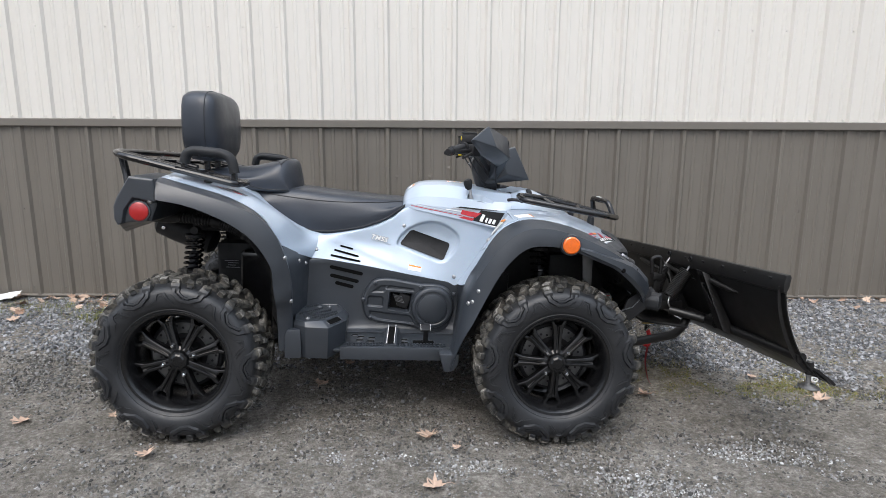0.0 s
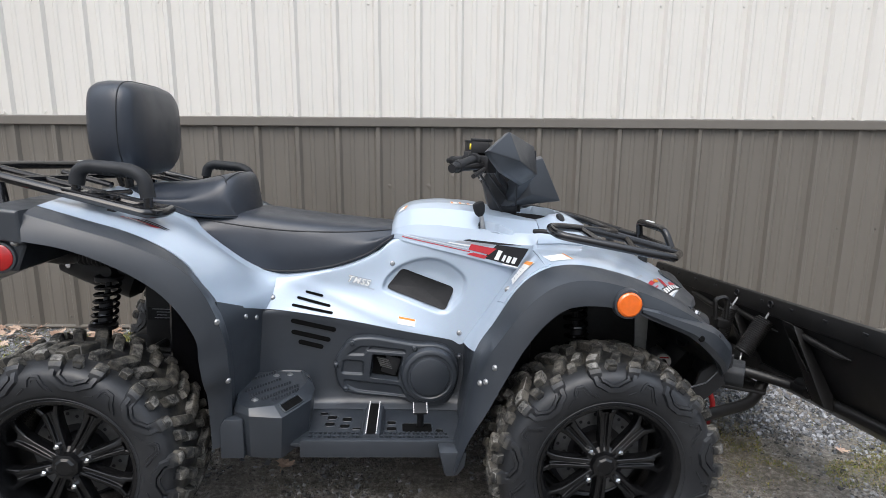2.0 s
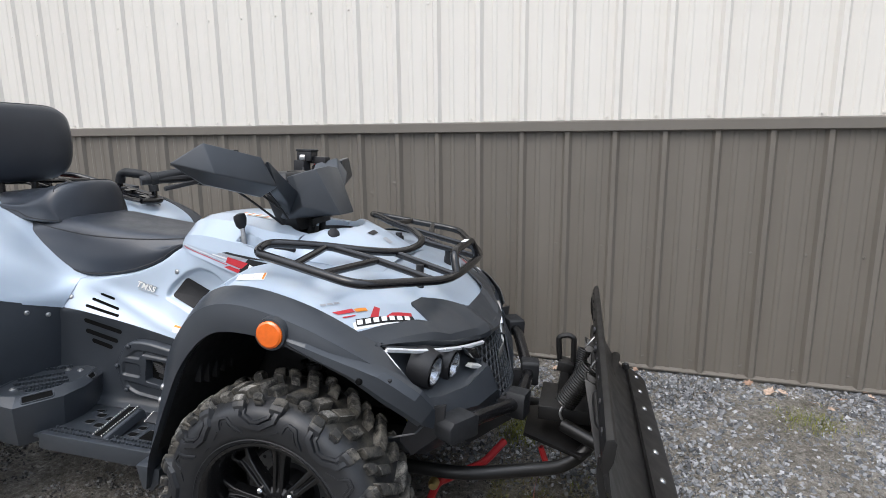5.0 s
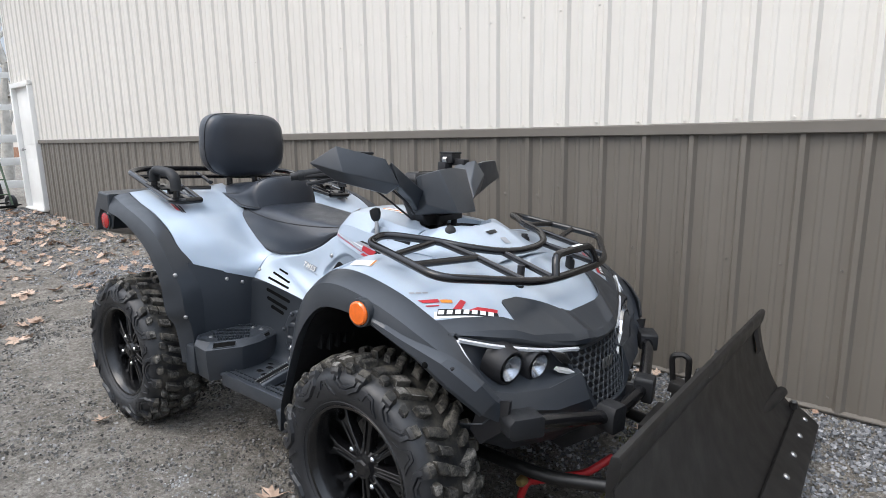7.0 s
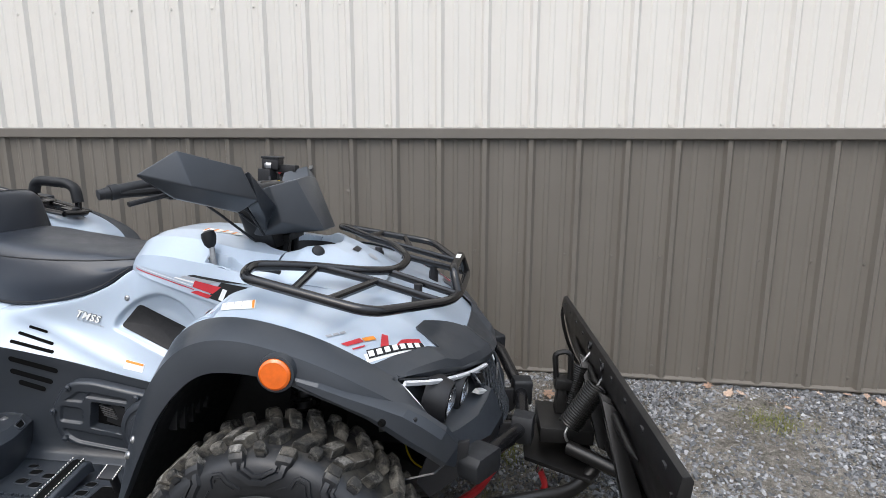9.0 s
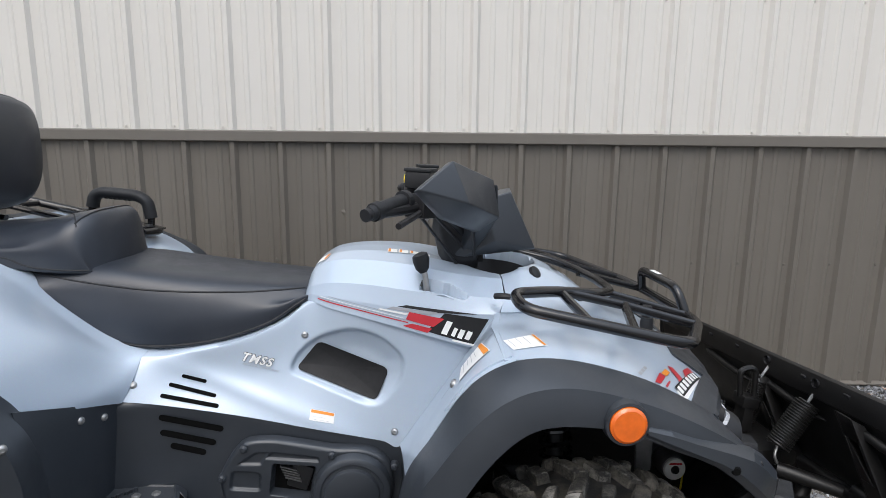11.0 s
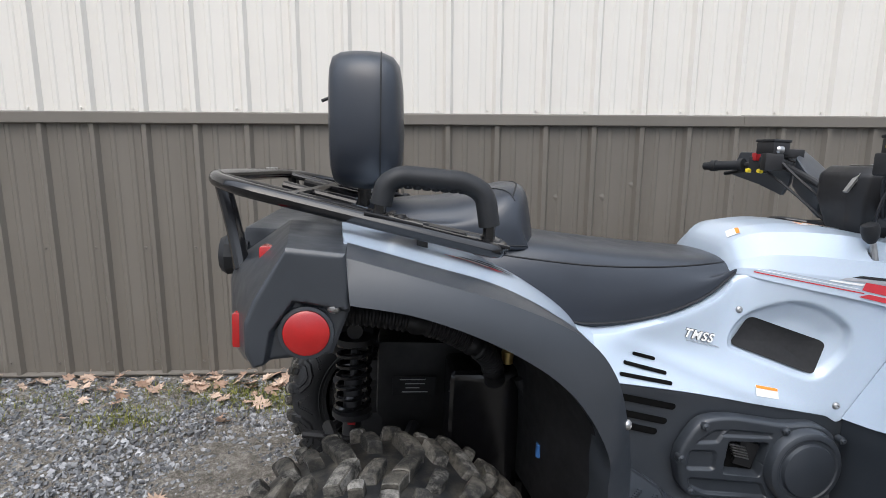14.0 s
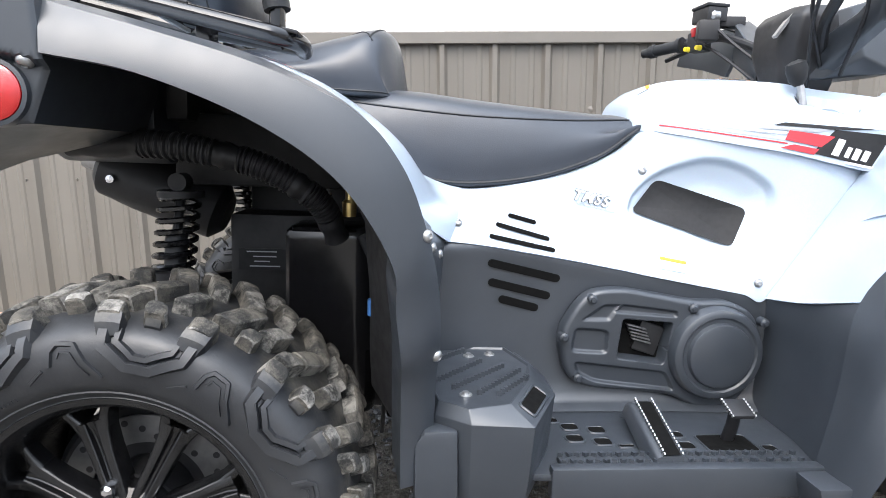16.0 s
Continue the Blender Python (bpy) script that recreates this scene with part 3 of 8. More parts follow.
# -- silver rear deck, flowing down into the side --
REAR = [
    [(-0.810, -0.13, 0.984), (-0.814, -0.33, 0.985), (-0.806, -0.505, 0.974)],
    [(-0.70, -0.15, 0.957), (-0.70, -0.34, 0.962), (-0.685, -0.525, 0.945)],
    [(-0.56, -0.17, 0.905), (-0.555, -0.36, 0.925), (-0.55, -0.53, 0.908)],
    [(-0.46, -0.185, 0.835), (-0.46, -0.37, 0.878), (-0.45, -0.53, 0.855)],
    [(-0.37, -0.20, 0.775), (-0.378, -0.36, 0.815), (-0.405, -0.52, 0.795)],
    [(-0.30, -0.205, 0.745), (-0.318, -0.31, 0.72), (-0.37, -0.475, 0.722)],
    [(-0.262, -0.207, 0.735), (-0.274, -0.245, 0.685), (-0.288, -0.262, 0.648)],
]
rear_deck = shell([[r[0] + Vector((0.01, 0.07, 0.010))] + r for r in skin(REAR, 6, 6)], -0.004)
rear_near, rear_far = both("rear_deck", rear_deck, "silver", label="glossy silver painted rear deck", smooth=50)

# -- silver side panel with a pocket round the black insert --
SIDE = [  # x, top z, top y, low z, low y
    (-0.292, 0.738, -0.206, 0.650, -0.263), (-0.20, 0.742, -0.205, 0.640, -0.256), (-0.05, 0.775, -0.195, 0.617, -0.250),
    (0.05, 0.82, -0.182, 0.600, -0.250), (0.115, 0.868, -0.165, 0.588, -0.250), (0.20, 0.874, -0.205, 0.574, -0.251),
    (0.30, 0.878, -0.236, 0.557, -0.254), (0.347, 0.88, -0.25, 0.549, -0.258), (0.416, 0.882, -0.262, 0.66, -0.262),
    (0.488, 0.884, -0.268, 0.775, -0.266), (0.556, 0.886, -0.272, 0.872, -0.270),
]


def inside(x, z, quadr, soft):
    """How deep (0 to 1) a point lies inside a convex outline, with a soft rim."""
    v, n = 1.0, len(quadr)
    for i in range(n):
        (ax, az), (bx, bz) = quadr[i], quadr[(i + 1) % n]
        d = ((bx - ax) * (z - az) - (bz - az) * (x - ax)) / math.hypot(bx - ax, bz - az)
        v = min(v, d / soft)
    return smoothstep(0, 1, v)


POCKET = [(0.070, 0.702), (0.285, 0.628), (0.345, 0.70), (0.352, 0.765), (0.30, 0.804), (0.26, 0.818), (0.22, 0.822), (0.165, 0.805), (0.118, 0.779), (0.080, 0.74)]


POCKET = [(p.x, p.y) for p in rounded([(x, z, 0) for x, z in POCKET], 0.05, 4, True)]


def side_rows():
    cols = curve(SIDE, 150)
    rows = []
    for x, zt, yt, zl, yl in cols:
        zt, row = max(zt, zl + 0.002), []
        for j in range(61):
            t = j / 60
            z = zt + (zl - zt) * t
            y = yt + (yl - yt) * t ** 0.8
            y += 0.020 * math.sin(math.pi * t) * smoothstep(0.40, 0.2, x) * smoothstep(-0.29, -0.1, x)
            y -= 0.005 * math.exp(-((z - (0.725 - 0.36 * (x + 0.2))) / 0.02) ** 2) * smoothstep(-0.29, -0.05, x) * smoothstep(0.3, 0.1, x)
            y += 0.014 * inside(x, z, POCKET, 0.011) + 0.014 * inside(x, z, POCKET, 0.06)
            if j == 0:
                row.append(Vector((x, y + 0.05, z + 0.007)))
            row.append(Vector((x, y, z)))
        rows.append(row)
    return rows


side_panel = shell(side_rows(), 0.004)
side_near, side_far = both("side_panel", side_panel, "silver", label="silver painted side panel with moulded pocket", smooth=60)

# -- tank cover: the hump ahead of the seat --
TANK = [  # x, then (half width, height, shift along) from the crown out
    (0.100, [(0, 0.890), (0.05, 0.890), (0.085, 0.888), (0.118, 0.878), (0.130, 0.870), (0.138, 0.860)]),
    (0.112, [(0, 0.930), (0.055, 0.930), (0.092, 0.925), (0.138, 0.897), (0.150, 0.882), (0.154, 0.868)]),
    (0.130, [(0, 0.954), (0.065, 0.953), (0.106, 0.946), (0.156, 0.907), (0.168, 0.887), (0.172, 0.869)]),
    (0.175, [(0, 0.978), (0.072, 0.976), (0.126, 0.966), (0.182, 0.921), (0.194, 0.888), (0.199, 0.862)]),
    (0.26, [(0, 0.989), (0.08, 0.987), (0.152, 0.974), (0.210, 0.926), (0.222, 0.885), (0.227, 0.849)]),
    (0.36, [(0, 0.985), (0.10, 0.984), (0.180, 0.972), (0.240, 0.923), (0.252, 0.880), (0.258, 0.834)]),
    (0.45, [(0, 0.960), (0.11, 0.972), (0.192, 0.960), (0.252, 0.920), (0.266, 0.880, -0.003), (0.272, 0.817, -0.008)]),
    (0.52, [(0, 0.945), (0.12, 0.962), (0.198, 0.954), (0.256, 0.918), (0.274, 0.882, -0.006), (0.278, 0.806, -0.022)]),
    (0.578, [(0, 0.935), (0.12, 0.955), (0.195, 0.950), (0.256, 0.917), (0.278, 0.884, -0.014), (0.282, 0.806, -0.068)]),
]


def half_rows(table, nu=5, nv=4):
    """A full-width skin from half profiles."""
    rows = []
    keys = [[(x + sum(d), -w, z) for w, z, *d in reversed(prof)] for x, prof in table]
    for r in skin(keys, nu, nv if nv > 0 else 1):
        if nv < 0:
            r = [a.lerp(b, k / -nv) for a, b in zip(r, r[1:]) for k in range(-nv)] + [r[-1]]
        rows.append(r + [Vector((p.x, -p.y, p.z)) for p in reversed(r[:-1])])
    return rows


def carve(rows, cx, cy, ax, ay, depth, soft=0.35):
    for r in rows:
        for p in r:
            d = math.hypot((p.x - cx) / ax, (p.y - cy) / ay)
            p.z -= depth * smoothstep(1.0, 1.0 - soft, d)
    return rows


GATE = [(0.384, -0.240), (0.490, -0.262), (0.496, -0.250), (0.450, -0.222), (0.386, -0.212)]
tank_rows = carve(half_rows(TANK, 18, -18), 0.575, 0.0, 0.115, 0.150, 0.10, 0.10)
for r in tank_rows:
    for p in r:
        p.z += (min(p.z, 0.908 + 0.02 * (p.x - 0.40)) - p.z) * inside(p.x, p.y, GATE, 0.004)
tank = shell(tank_rows, -0.004)
middle(1.0)
tank_cover = part("tank_cover", tank, "silver", quad, "silver painted tank cover", smooth=22)

NOSE = [
    (0.581, [(0, 0.933), (0.10, 0.953), (0.175, 0.952), (0.245, 0.925), (0.281, 0.890, -0.014)]),
    (0.61, [(0, 0.955), (0.09, 0.962), (0.165, 0.958), (0.235, 0.930), (0.280, 0.892)]),
    (0.64, [(0, 0.968), (0.09, 0.972), (0.155, 0.967), (0.225, 0.930), (0.275, 0.893)]),
    (0.70, [(0, 0.966), (0.09, 0.962), (0.150, 0.945), (0.215, 0.912), (0.27, 0.89)]),
    (0.77, [(0, 0.935), (0.09, 0.930), (0.150, 0.915), (0.21, 0.893), (0.26, 0.878)]),
    (0.85, [(0, 0.880), (0.09, 0.878), (0.150, 0.872), (0.20, 0.864), (0.24, 0.856)]),
]
nose = shell(carve(half_rows(NOSE, 10, -8), 0.575, 0.0, 0.115, 0.150, 0.10, 0.10), -0.004)
nose_cover = part("nose_cover", nose, "silver", quad, "silver painted nose cover", smooth=30)
# black cup added over the silver carve for the shade inside the opening
part("steering_well", Geo().lathe([(0.0001, 0.0), (0.72, 0.0), (0.90, 0.045), (0.965, 0.072)], 40, Matrix.Translation((0.575, 0, 0.868)) @ Matrix.Rotation(radians(90), 4, "X") @ Matrix.Diagonal((0.108, 1, 0.142, 1))), "frame", quad, "black cup for the shadowed well round the steering column")
middle()

# -- front: one height field carries the silver deck and the dark hood --
DECK_X, DECK_Y = (0.50, 0.65, 0.80, 0.95, 1.05, 1.16), (0.0, 0.14, 0.28, 0.42, 0.56)
DECK = [
    (0.885, 0.885, 0.882, 0.885, 0.868), (0.890, 0.890, 0.890, 0.888, 0.868), (0.880, 0.880, 0.872, 0.862, 0.832),
    (0.835, 0.835, 0.820, 0.800, 0.752), (0.785, 0.785, 0.762, 0.735, 0.690), (0.695, 0.692, 0.668, 0.625, 0.56),
]


DECK_FINE = curve(DECK, 50)


def deck_z(x, y):
    prof = DECK_FINE
    u = np.interp(x, DECK_X, range(6)) * 10
    i = int(min(49, max(0, u)))
    col = prof[i] + (prof[i + 1] - prof[i]) * (u - i)
    fine = curve([[v] for v in col], 16)
    w = min(15.99, max(0, abs(y) / 0.56 * 16))
    j = int(w)
    return float(fine[j][0] + (fine[j + 1][0] - fine[j][0]) * (w - j))


def hood_edge(y):
    """Where the silver ends and the dark hood begins."""
    return float(np.interp(abs(y), (0, 0.12, 0.145, 0.186, 0.242, 0.30, 0.312, 0.325, 0.40, 0.50, 0.56), (1.096, 1.096, 1.088, 1.046, 0.99, 0.978, 0.985, 1.045, 0.998, 0.937, 0.90)))


def deck_side(y):
    return float(np.interp(abs(y), (0, 0.25, 0.40, 0.56), (0.80, 0.563, 0.532, 0.538)))


rows = []
for y in np.linspace(-0.556, 0.556, 121):
    a, b = deck_side(y), hood_edge(y)
    rows.append([Vector((x, y, deck_z(x, y))) for x in np.linspace(a, b, 17)])
front_deck = shell(rows, 0.004)
middle(0.965)
deck_part = part("front_deck", front_deck, "silver", quad, "silver painted front deck", smooth=60)


def strip_point(w):
    """The hood's lower front edge, above the light strip, at half width w."""
    return (np.interp(w, (0, 0.10, 0.165, 0.29, 0.43, 0.53), (1.172, 1.162, 1.138, 1.088, 1.022, 0.957)), w, np.interp(w, (0, 0.10, 0.165, 0.29, 0.43, 0.53), (0.672, 0.672, 0.676, 0.694, 0.726, 0.756)))


def hood_front(y):
    return float(np.interp(abs(y), (0, 0.10, 0.14, 0.30, 0.45, 0.545), (1.165, 1.155, 1.145, 1.090, 1.01, 0.955)))


rows = []
for y in np.linspace(-0.545, 0.545, 121):
    a, b = hood_edge(y) - 0.004, hood_front(y)
    row = []
    for k, x in enumerate(np.linspace(a, b, 13)):
        d = abs(abs(y) - 0.115 - 0.55 * (1.13 - x))
        ridge = 0.013 * max(0.0, 1 - d / 0.045) + 0.006 * max(0.0, 1 - abs(abs(y) - 0.36 - 0.2 * (1.05 - x)) / 0.05)
        row.append(Vector((x, y, deck_z(x, y) + 0.0055 + ridge)))
    lip = Vector(strip_point(abs(y)))
    row.append(row[-1].lerp(Vector((lip.x, y, lip.z)), 0.5) + Vector((0.010, 0, 0)))
    row.append(Vector((lip.x + 0.004, y, lip.z + 0.004)))
    rows.append(row)
hood = shell(rows, 0.005)
hood_part = part("hood", hood, "plastic", quad, "dark grey moulded plastic hood", smooth=14)
middle()

# silver flank between side panel and front deck
FLANK = [
    [(0.347, -0.260, 0.549), (0.352, -0.36, 0.565), (0.352, -0.485, 0.598)],
    [(0.416, -0.264, 0.66), (0.408, -0.385, 0.685), (0.398, -0.522, 0.705)],
    [(0.488, -0.268, 0.775), (0.468, -0.40, 0.79), (0.443, -0.546, 0.795)],
    [(0.537, -0.272, 0.853), (0.508, -0.41, 0.852), (0.487, -0.555, 0.842)],
    [(0.564, -0.276, 0.886), (0.537, -0.41, 0.884), (0.540, -0.557, 0.869)],
]
FLANK_ROWS = skin(FLANK, 6, 6)


def flank_at(s, t):
    """A place on the flank, s stations up and t columns out, and the normal there."""
    def p(s, t):
        i, j = min(int(s * 6), 23), min(int(t * 6), 11)
        u, v = s * 6 - i, t * 6 - j
        return FLANK_ROWS[i][j].lerp(FLANK_ROWS[i + 1][j], u).lerp(FLANK_ROWS[i][j + 1].lerp(FLANK_ROWS[i + 1][j + 1], u), v)
    e = 0.03
    n = (p(s + e, t) - p(s - e, t)).cross(p(s, t + e) - p(s, t - e)).normalized()
    return p(s, t), n if n.x < 0 else -n


flank = shell(FLANK_ROWS, -0.004)
flank_near, flank_far = both("front_flank", flank, "silver", label="silver painted front flank", smooth=60)

# -- dark plastic fenders --
def fender(keys, inward):
    """Each station: inner edge, crest, outer edge; then the lip turned under and the liner behind it."""
    st = []
    for b, m, c in keys:
        b, m, c = Vector(b), Vector(m), Vector(c)
        st.append([b, b.lerp(m, 0.55) + Vector((0, 0, 0.004)), m, m.lerp(c, 0.12), m.lerp(c, 0.55) + Vector((0, -0.004, 0)), c, c + Vector((0, 0.012, 0.001)), c + inward])
    rows = []
    for r in skin(st, 6, 1):
        rows.append(r)
    return shell(rows, -0.003)


REAR_FENDER = [
    ((-0.80, -0.515, 0.975), (-0.80, -0.575, 0.962), (-0.792, -0.602, 0.902)), ((-0.68, -0.528, 0.946), (-0.675, -0.588, 0.932), (-0.69, -0.606, 0.886)),
    ((-0.56, -0.535, 0.914), (-0.55, -0.594, 0.898), (-0.575, -0.610, 0.845)), ((-0.46, -0.535, 0.862), (-0.44, -0.596, 0.850), (-0.485, -0.611, 0.793)),
    ((-0.41, -0.525, 0.802), (-0.383, -0.592, 0.788), (-0.428, -0.611, 0.735)), ((-0.375, -0.485, 0.733), (-0.350, -0.575, 0.71), (-0.388, -0.608, 0.662)),
    ((-0.353, -0.474, 0.66), (-0.330, -0.562, 0.63), (-0.384, -0.604, 0.605)), ((-0.338, -0.468, 0.57), (-0.324, -0.556, 0.555), (-0.376, -0.597, 0.540)),
    ((-0.334, -0.468, 0.50), (-0.326, -0.530, 0.490), (-0.374, -0.568, 0.490)), ((-0.332, -0.468, 0.40), (-0.326, -0.520, 0.40), (-0.372, -0.552, 0.40)), ((-0.332, -0.468, 0.33), (-0.326, -0.515, 0.33), (-0.370, -0.545, 0.33)),
]
rear_fender = fender(REAR_FENDER, Vector((-0.01, 0.05, 0.03)))
rf_near, rf_far = both("rear_fender", rear_fender, "plastic", label="dark grey plastic rear fender flare", smooth=30)
FRONT_FENDER = [
    ((0.295, -0.50, 0.30), (0.295, -0.545, 0.285), (0.297, -0.585, 0.275)), ((0.325, -0.495, 0.45), (0.318, -0.56, 0.42), (0.328, -0.605, 0.385)),
    ((0.350, -0.485, 0.598), (0.352, -0.57, 0.57), (0.372, -0.620, 0.48)), ((0.398, -0.522, 0.705), (0.402, -0.605, 0.68), (0.412, -0.630, 0.575)),
    ((0.443, -0.546, 0.795), (0.455, -0.622, 0.765), (0.455, -0.638, 0.665)), ((0.492, -0.555, 0.847), (0.512, -0.632, 0.822), (0.505, -0.641, 0.735)),
    ((0.560, -0.558, 0.873), (0.580, -0.636, 0.848), (0.560, -0.643, 0.778)), ((0.65, -0.557, 0.871), (0.665, -0.635, 0.845), (0.63, -0.643, 0.788)),
    ((0.77, -0.553, 0.842), (0.785, -0.628, 0.812), (0.725, -0.640, 0.776)), ((0.87, -0.548, 0.800), (0.895, -0.618, 0.765), (0.825, -0.635, 0.738)),
    ((0.945, -0.540, 0.757), (0.985, -0.595, 0.712), (0.92, -0.622, 0.700)), ((0.985, -0.530, 0.715), (1.04, -0.568, 0.662), (0.99, -0.605, 0.648)),
    ((1.03, -0.512, 0.655), (1.078, -0.53, 0.612), (1.045, -0.572, 0.592)), ((1.075, -0.475, 0.60), (1.105, -0.485, 0.575), (1.085, -0.515, 0.55)),
]
front_fender = fender(FRONT_FENDER, Vector((0.0, 0.05, 0.025)))
ff_near, ff_far = both("front_fender", front_fender, "plastic", label="dark grey plastic front fender flare", smooth=30)

# the raised lip of the front fender: a crease that runs down to the nose and ends in a faceted cap
LIP = [((0.757, -0.6430, 0.784), (0.762, -0.6440, 0.772), 0.001), ((0.805, -0.640, 0.774), (0.800, -0.645, 0.755), 0.006), ((0.855, -0.634, 0.757), (0.835, -0.642, 0.740), 0.010),
       ((0.930, -0.622, 0.737), (0.905, -0.635, 0.709), 0.012), ((0.985, -0.607, 0.720), (0.945, -0.628, 0.682), 0.013), ((1.022, -0.592, 0.697), (0.985, -0.616, 0.650), 0.012), ((1.064, -0.570, 0.660), (1.030, -0.592, 0.612), 0.008), ((1.090, -0.538, 0.615), (1.062, -0.562, 0.575), 0.004)]
rows = []
for u, d, h in LIP:
    u, d = Vector(u), Vector(d)
    out = (Vector((0.25, -1, 0.35))).normalized() * h
    rows.append([u + Vector((0, 0.014, 0.004)), u, u.lerp(d, 0.30) + out, u.lerp(d, 0.85) + out * 0.75, d, d + Vector((0, 0.03, 0.004))])
both("fender_lip", shell(rows, -0.003), "plastic", label="dark grey creased fender lip", smooth=18)
# the larger disc is flat black for the dark of a bolt recess
cap_pts = [((0.936, -0.640, 0.702), 0.0085), ((1.000, -0.612, 0.700), 0.006)]
for (p, r_) in cap_pts:
    both("lip_plug", Geo().lathe([(0.0001, -0.003), (r_ * 0.7, -0.003), (r_, 0.0), (r_ * 1.1, 0.006)], 14, Matrix.Translation(p) @ Matrix.Rotation(radians(-12), 4, "Z")), "recess_dark" if r_ > 0.007 else "frame")
both("splash_guard", Geo().prism([(1.000, 0.500), (1.034, 0.465), (1.112, 0.535), (1.118, 0.615), (1.075, 0.60), (1.02, 0.56)], -0.515, -0.500, "y"), "frame", label="black plastic splash guard", bevel=0.004)

# wheel wells: dark liners inside the fenders
def liner(edge, y_in):
    rows = [[Vector((c[0], c[1] + 0.03, c[2] + 0.004)), Vector((c[0] * 0.88 + 0.12 * mid, -0.42, c[2] + 0.035)), Vector((c[0] * 0.85 + 0.15 * mid, y_in, c[2] + 0.03))] for c in edge for mid in [0.7 if c[0] > 0 else -0.75]]
    return shell([[p for p in r] for r in rows], 0.003)


both("wheel_well", liner([c for _, _, c in REAR_FENDER[:-1]], -0.2), "frame", smooth=60)
both("wheel_well", liner([c for _, _, c in FRONT_FENDER[1:]], -0.2), "frame", smooth=60)

def relief(outline, y_face, y_back, sunk, rings=60, edge=0.010):
    """A moulded plate: its face a fine skin that dips into the outlines in sunk (outline, depth, soft rim), its edge rounded back."""
    n = len(outline)
    cx, cz = sum(p[0] for p in outline) / n, sum(p[1] for p in outline) / n
    rows = []
    for i in range(rings + 1):
        k = (i / rings) ** 0.85
        row = []
        for x, z in outline:
            u, v = cx + (x - cx) * k, cz + (z - cz) * k
            y = y_face + sum(d * inside(u, v, q, soft) for q, d, soft in sunk)
            near = math.hypot(x - cx, z - cz) * (1 - k)
            y += edge * 0.6 * max(0.0, 1 - near / edge) ** 2
            row.append(Vector((u, y, v)))
        rows.append(row)
    rows.append([Vector((x, y_back, z)) for x, z in outline])
    return Geo().grid(rows, close_v=True)


def soften(pts, r=0.012, n=3):
    return [(p.x, p.y) for p in rounded([(x, z, 0) for x, z in pts], r, n, True)]


# tail end of the rear fender with its round reflector
TAIL = [(-0.792, 0.890), (-0.800, 0.974), (-0.882, 0.981), (-0.926, 0.905), (-0.938, 0.872), (-0.937, 0.828), (-0.926, 0.806), (-0.900, 0.814), (-0.816, 0.823)]


def tail_geo():
    """The fender's end: a deep block whose outer face is sunk round the reflector."""
    fine = [(a[0] + (b[0] - a[0]) * k / 14, a[1] + (b[1] - a[1]) * k / 14) for a, b in zip(TAIL, TAIL[1:] + TAIL[:1]) for k in range(14)]
    g = relief(fine, -0.600, -0.575, [([(-0.780, 0.892), (-0.872, 0.908), (-0.904, 0.862), (-0.915, 0.800), (-0.780, 0.800)], 0.016, 0.008)], 30, 0.008)
    rows = []
    for y, back, drop in ((-0.577, 0.0, 0.0), (-0.50, 0.022, 0.026), (-0.40, 0.052, 0.052), (-0.26, 0.088, 0.03)):
        rows.append([Vector((x - back * smoothstep(-0.85, -0.93, x), y, z - drop * smoothstep(-0.85, -0.92, x) * smoothstep(0.90, 0.83, z))) for x, z in TAIL])
    return g.join(Geo().grid(rows, close_v=True, cap=True))


tail = tail_geo()
tail_near, tail_far = both("tail_end", tail, "plastic", label="dark grey plastic rear fender end", smooth=35)
for s in (-1, 1):
    m = mirror_pose((-0.853, -0.588, 0.857), s)
    lens = part("reflector", Geo().lathe([(0.0001, -0.010), (0.028, -0.009), (0.033, -0.006), (0.034, 0.012)], 32), "redlens", quad, "round red reflector", m=m)
    part("reflector_rim", Geo().lathe([(0.034, -0.005), (0.039, -0.004), (0.040, 0.012)], 32), "plastic", lens)
    m = mirror_pose((0.719, -0.648, 0.795), s)
    lens = part("reflector", Geo().lathe([(0.0001, -0.014), (0.028, -0.013), (0.033, -0.009), (0.034, 0.012)], 32), "amber", quad, "round amber reflector", m=m)
    part("reflector_rim", Geo().lathe([(0.034, -0.006), (0.039, -0.005), (0.041, 0.015)], 32), "plastic", lens)
    rear = part("tail_lamp", Geo().prism([(s * 0.30, 0.945), (s * 0.43, 0.955), (s * 0.43, 0.90), (s * 0.34, 0.885)], -0.946, -0.900, "x"), "redlens", quad, "red tail lamp", bevel=0.006)
    part("tail_lamp", Geo().prism([(s * 0.38, 0.84), (s * 0.46, 0.85), (s * 0.46, 0.79), (s * 0.40, 0.785)], -0.984, -0.95, "x"), "redlens", quad, "red tail lamp", bevel=0.006)
middle(1.0)
part("rear_panel", Geo().prism([(-0.27, 0.96), (0.27, 0.96), (0.27, 0.80), (0.2, 0.77), (-0.2, 0.77), (-0.27, 0.80)], -1.0, -0.80, "x"), "plastic", quad, bevel=0.012)
part("socket", Geo().lathe([(0.0001, -0.040), (0.034, -0.038), (0.042, -0.026), (0.040, -0.010), (0.046, -0.006), (0.046, 0.02)], 10), "soft", quad, "black round rear socket", m=Matrix.Translation((-1.01, -0.24, 0.90)) @ Matrix.Rotation(radians(-90), 4, "Z"))

middle()
